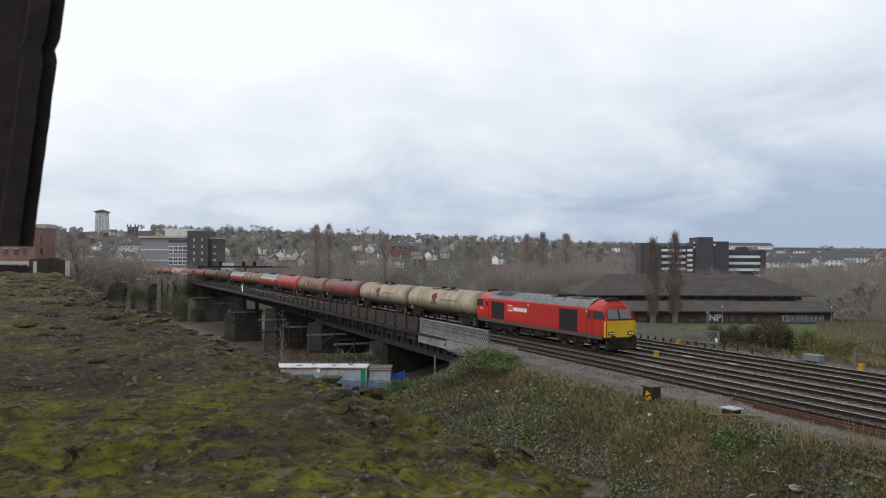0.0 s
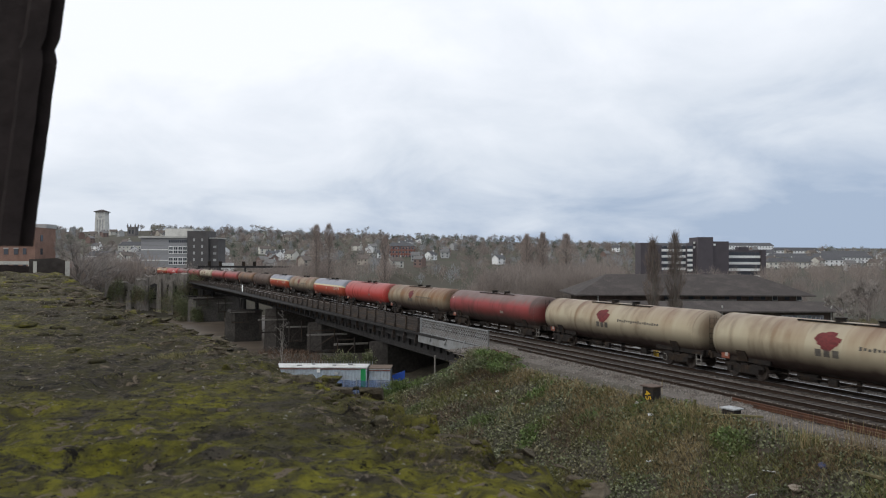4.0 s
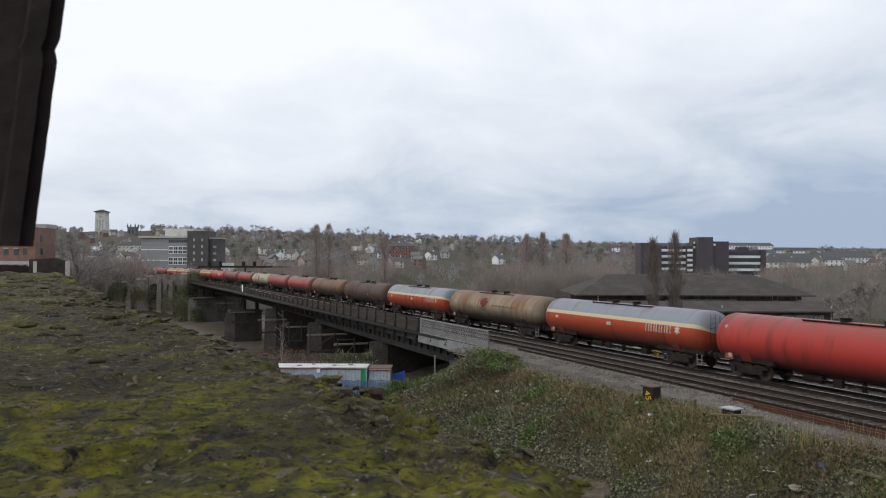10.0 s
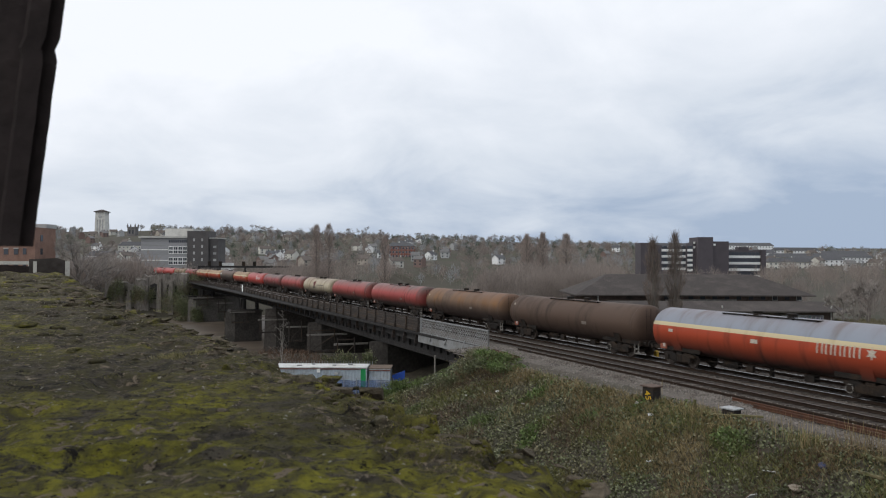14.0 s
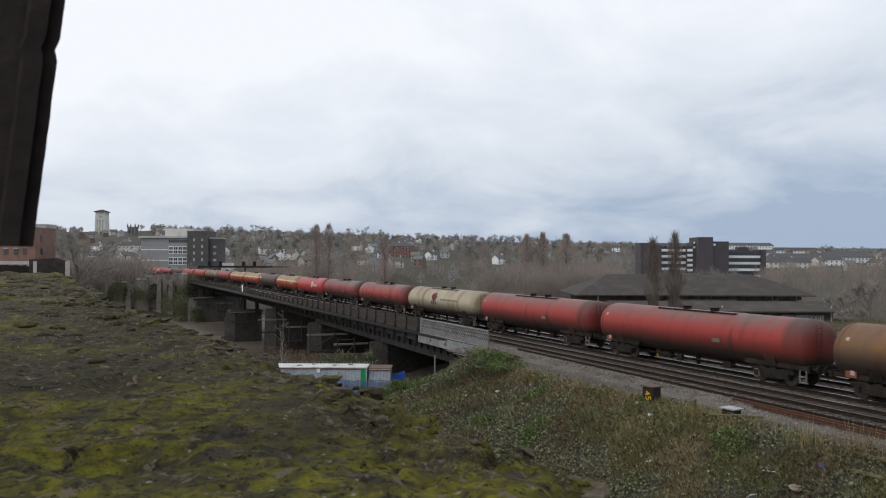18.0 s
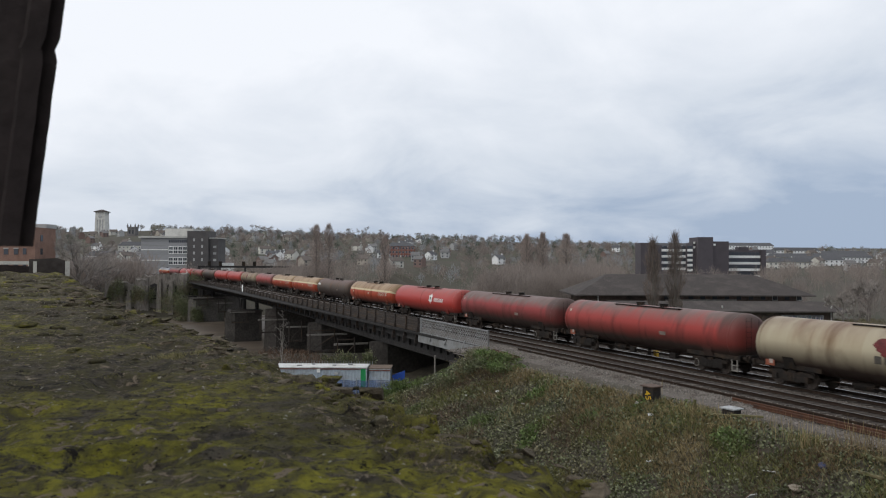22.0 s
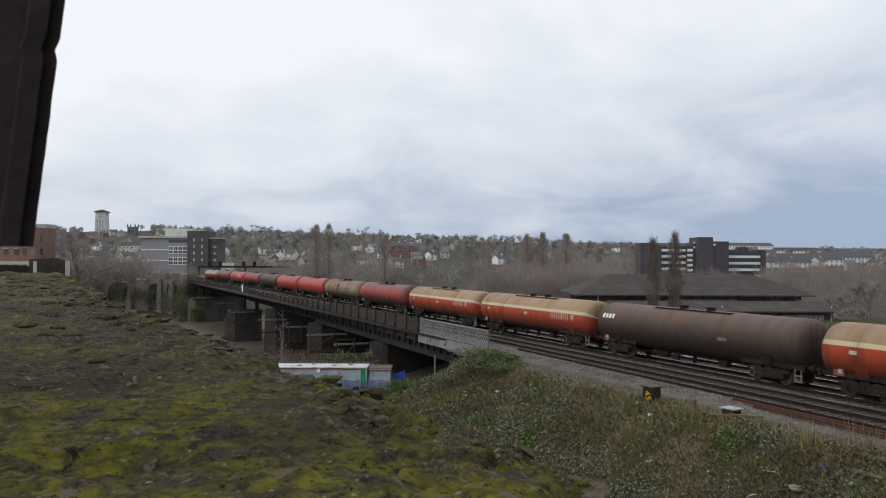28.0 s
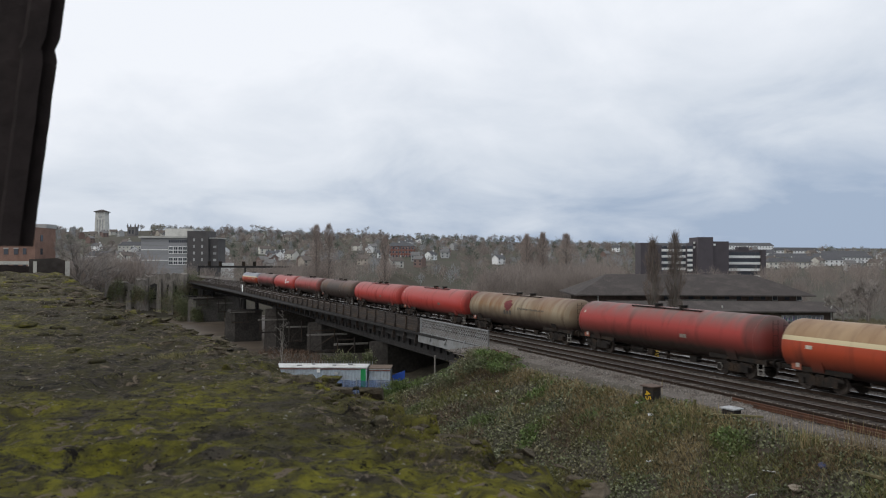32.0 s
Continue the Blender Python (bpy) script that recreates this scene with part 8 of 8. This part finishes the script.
# church tower
ch = thing("church_tower", "dark stone church tower with corner pinnacles", "tower", at(-433, 1100, 32))
M["church"] = mat("grey_church_stone", (0.19, 0.18, 0.175), 0.95, 0.3, 0.25, 3, (0.13, 0.125, 0.12), 0.3)
part("shaft", bx(-5.6, 5.6, -5.6, 5.6, -6, 19), M["church"], ch)
part("parapet", bx(-6, 6, -6, 6, 19, 20.6), M["church"], ch)
for x in (-5.3, 5.3):
    for y in (-5.3, 5.3):
        bm = bmesh.new()
        ring(bm, [[(x + a * s, y + b * s, z) for a, b in ((-0.9, -0.9), (0.9, -0.9), (0.9, 0.9), (-0.9, 0.9))] for z, s in ((20.6, 1), (22.5, 0.9), (25.2, 0.1))])
        part("pinnacle", bm, M["church"], ch)
for x in (-2.2, 2.2):
    part("belfry_opening", bx(x - 0.9, x + 0.9, -5.7, -5.5, 11, 16), M["pane"], ch)

# office building by the line: pale wing and dark brick tower
of = thing("office_building", "grey and white office building with a dark brick stair tower", "office building", at(-161, 420, -5, 0))
wg2 = part("wing", bx(0, 25.2, 0, 30, 0, 23.2), mat("dull_grey_panels", (0.27, 0.27, 0.275), 0.85, 0.15, 0.2, 3, (0.22, 0.22, 0.22), 0.1, stretch=(0.2, 0.2, 3)), of)
part("roof_slab", bx(-1, 25.4, -1, 31, 23.2, 24.2), M["conc_pale"], of)
for z in (11.3, 17.0):
    part("white_band", bx(0, 14.6, -0.15, 0.05, z - 0.25, z + 0.25), M["white"], wg2)
for z in (8.9, 14.7):
    for k in range(4):
        x = 14.9 + 2.5 * k
        wn_ = part("window", bx(x, x + 2.4, -0.2, 0.05, z, z + 4.2), M["white"], wg2)
        for x2 in (x + 0.25, x + 1.3):
            part("pane", bx(x2, x2 + 0.85, -0.28, -0.18, z + 0.4, z + 1.8), M["pane"], wn_)
            part("pane", bx(x2, x2 + 0.85, -0.28, -0.18, z + 2.3, z + 3.8), M["pane"], wn_)
for k in range(9):
    part("pane", bx(14.9 + 1.15 * k, 15.8 + 1.15 * k, -0.1, 0.03, 20.8, 22.2), M["pane"], wg2)
M["brick_grey"] = mat("dark_grey_brick", (0.105, 0.098, 0.096), 0.9, 0.2, 0.4, 6, (0.085, 0.08, 0.08), 0.2)
tw2 = part("stair_tower", bx(25.3, 36.5, -2, 12, 0, 27.0), M["brick_grey"], of)
part("side_wing", bx(36.6, 41.2, 0, 14, 0, 23.0), M["brick_grey"], of)
part("side_roof", bx(36.6, 41.7, -0.3, 14.3, 23.0, 23.5), M["conc_pale"], of)
for x in (28.5, 32.8):
    for z in (11, 14.5, 18, 21.5):
        part("tower_window", bx(x, x + 0.9, -2.1, -1.95, z, z + 1.5), M["conc"], tw2)
for z in (11, 14.5, 18):
    part("tower_window", bx(38.5, 40.2, -0.1, 0.05, z, z + 1.2), M["conc"], of)
part("penthouse", bx(10, 25, 8, 24, 24.2, 28.6), M["conc_pale"], of)
part("white_annex", bx(41.5, 46, 4, 14, 0, 10.0), M["white"], of)

# orange brick flats beyond the wall's end
fl = thing("brick_flats", "orange brick apartment building with small windows", "building", at(-150, 230, -6, 0))
part("wall", bx(0, 27.6, 0, 12, 0, 21.0), M["brick_or"], fl)
part("corner_tower", bx(27.7, 32.0, -2, 10, 0, 21.8), M["brick_or"], fl)
part("tower_cap", bx(28.6, 32.2, 4, 10.3, 21.8, 23.0), M["conc"], fl)
part("pale_band", bx(0, 27.6, -0.25, -0.02, 11.2, 11.9), M["conc_pale"], fl)
for r_ in range(5):
    for c_ in range(9):
        x, z = 1.2 + 2.95 * c_, 2.2 + 3.9 * r_
        wn_ = part("window", bx(x, x + 1.3, -0.1, 0.03, z, z + 1.7), M["pane"], fl)
        part("lintel", bx(x - 0.1, x + 1.4, -0.13, -0.02, z + 1.7, z + 1.95), M["conc_pale"], wn_)
    part("tower_window", bx(28.5, 29.5, -2.1, -1.97, 2.2 + 3.9 * r_, 4.0 + 3.9 * r_), M["pane"], fl)
    part("tower_window", bx(31.95, 32.1, 1.0, 2.2, 2.2 + 3.9 * r_, 4.0 + 3.9 * r_), M["pane"], fl)

# ruined stone towers by the water
M["ruin"] = mat("weathered_castle_stone", (0.20, 0.178, 0.155), 0.95, 0.4, 0.22, 2.5, (0.11, 0.10, 0.085), 0.5, stretch=(1, 1, 0.35))
rn = thing("castle_ruin", "ruined dark stone castle walls and towers by the river", "ruin", at(-108, 245, -12))


def ruin_wall(x0, x1, y, zt, seed, holes=()):
    """Broken-topped stone wall; solid near-black panels stand for the shade in its openings."""
    n = int((x1 - x0) / 0.6)
    top = [(x0 + (x1 - x0) * i / n, zt + 1.1 * noise.noise((i * 0.45, seed, 0)) + 0.5 * noise.noise((i * 1.7, seed, 3))) for i in range(n + 1)]
    loop = [(x0, 0), (x1, 0)] + top[::-1]
    bm2 = bmesh.new()
    ring(bm2, [[(x, yy, z) for x, z in loop] for yy in (y, y + 1.6)])
    bmesh.ops.triangulate(bm2, faces=[f for f in bm2.faces if len(f.verts) > 4])
    bmesh.ops.recalc_face_normals(bm2, faces=bm2.faces)
    wl2 = part("ruin_wall", bm2, M["ruin"], rn)
    for xa, xb, za, zb2 in holes:
        bm2 = bmesh.new()
        pts = [(xa, za), (xb, za), (xb, zb2 - 0.6), ((xa + xb) / 2, zb2), (xa, zb2 - 0.6)]
        ring(bm2, [[(x, yy, z) for x, z in pts] for yy in (y - 0.03, y + 0.5)])
        part("opening", bm2, M["iron_dark"], wl2)
    return wl2


ruin_wall(0, 8, 0, 9.8, 1, ((3, 4.6, 4, 7),))
ruin_wall(7.5, 14.6, -1, 11.2, 2, ((9.6, 10.6, 7.2, 9.6), (12.2, 13.4, 6.2, 9.4)))
ruin_wall(14.4, 21.5, 0.3, 13.6, 3, ((17.0, 19.8, 6.2, 11.2), (15.4, 16.0, 9.5, 11.5)))
ruin_wall(21.3, 27, -0.8, 14.1, 4, ((22.6, 23.4, 8, 11), (25, 25.7, 8, 10.8)))
for x, y, h in ((6.4, -1.2, 8.2), (11.4, -1.9, 9.0), (16.4, -0.9, 10.5), (20.4, -1.0, 12.6), (24.3, -1.9, 12.0)):
    bm = bmesh.new()
    ring(bm, [[(x + a * s, y + b * s, z) for a, b in ((-0.7, -0.7), (0.7, -0.7), (0.7, 0.7), (-0.7, 0.7))] for z, s in ((0, 1.25), (h * 0.6, 1.0), (h, 0.75))])
    part("buttress", bm, M["ruin"], rn)
for cx, cy, h in ((7.6, 0, 11.6), (14.4, 0, 13.2), (27, 1, 14.4)):
    bm = bmesh.new()
    ring(bm, [[(cx + 2.0 * s * math.cos(6.283 * i / 10), cy + 2.0 * s * math.sin(6.283 * i / 10), z) for i in range(14)] for z, s in ((0, 1.1), (h, 1.0))])
    for v in bm.verts:
        if v.co.z > 1:
            v.co.z += 1.3 * noise.noise((v.co.x * 0.8, v.co.y * 0.8, cx)) - 0.3
    part("ruin_tower", bm, M["ruin"], rn)
# signal gantry and dark canopies beyond the bridge
gt = thing("signal_gantry", "dark signal gantry across the tracks beyond the bridge", "gantry", at(-100, 322, -1))
part("beam", bx(0, 38, -0.3, 0.3, 4.4, 5.2), M["iron_dark"], gt)
for x in (0.2, 19, 37.4):
    part("leg", bx(x, x + 0.5, -0.3, 0.3, -3, 4.4), M["iron_dark"], gt)
for x in (4, 8.5, 18, 22.5):
    part("signal_head", bx(x, x + 1.3, -0.5, 0.1, 5.2, 7.0, 0.1), M["black"], gt)
# bushes at the foot of the ruin and on the river bank
for k, (u, w, rx, h, s) in enumerate(((-83, 243, 6.0, 7.5, 302), (-77, 246, 3.5, 9.5, 307), (-101, 243, 4, 6, 304), (-92, 243, 4, 5, 305), (-75.0, 229, 3.2, 6.8, 306), (-70.5, 226, 2.6, 5.0, 308))):
    x, y = plan(u, w)
    bush("bush", x, y, max(height(x, y), -11.8) - 0.2, rx, rx, h, 5200, s, M["ivy"], "dark green bush on the river bank", "bush", 0.32)


# ---- motion ----
def train_way(t):
    """Metres run by the train after t seconds."""
    return 12.327 * t + 0.02512 * t * t - 0.0000776 * t ** 3


def rolling(wheels, wx, r):
    """Turn a wheelset with the way run; like wheelsets share its keys."""
    rows = []
    for k in range(961):
        a = train_way(k / 30) / r
        rows.append((k / 30, Matrix.Translation((wx, 0, r)) @ Matrix.Rotation(a, 4, "Y")))
    walk(wheels[0], rows)
    keys = wheels[0].animation_data
    for w in wheels[1:]:
        w.rotation_mode = "QUATERNION"
        ad = w.animation_data_create()
        ad.action = keys.action
        ad.action_slot = keys.action_slot


def motions():
    times = [32 * i / 32 for i in range(33)]
    for ob, s0 in train:
        walk(ob, [(t, track_pose(s0 + train_way(t))) for t in times])
    rolling(WHEELSETS["rear"], -1.0, 0.46)
    rolling(WHEELSETS["front"], 1.0, 0.46)
    for wx, wheels in LOCO_WHEELS.items():
        rolling(wheels, wx, 0.53)


motions()
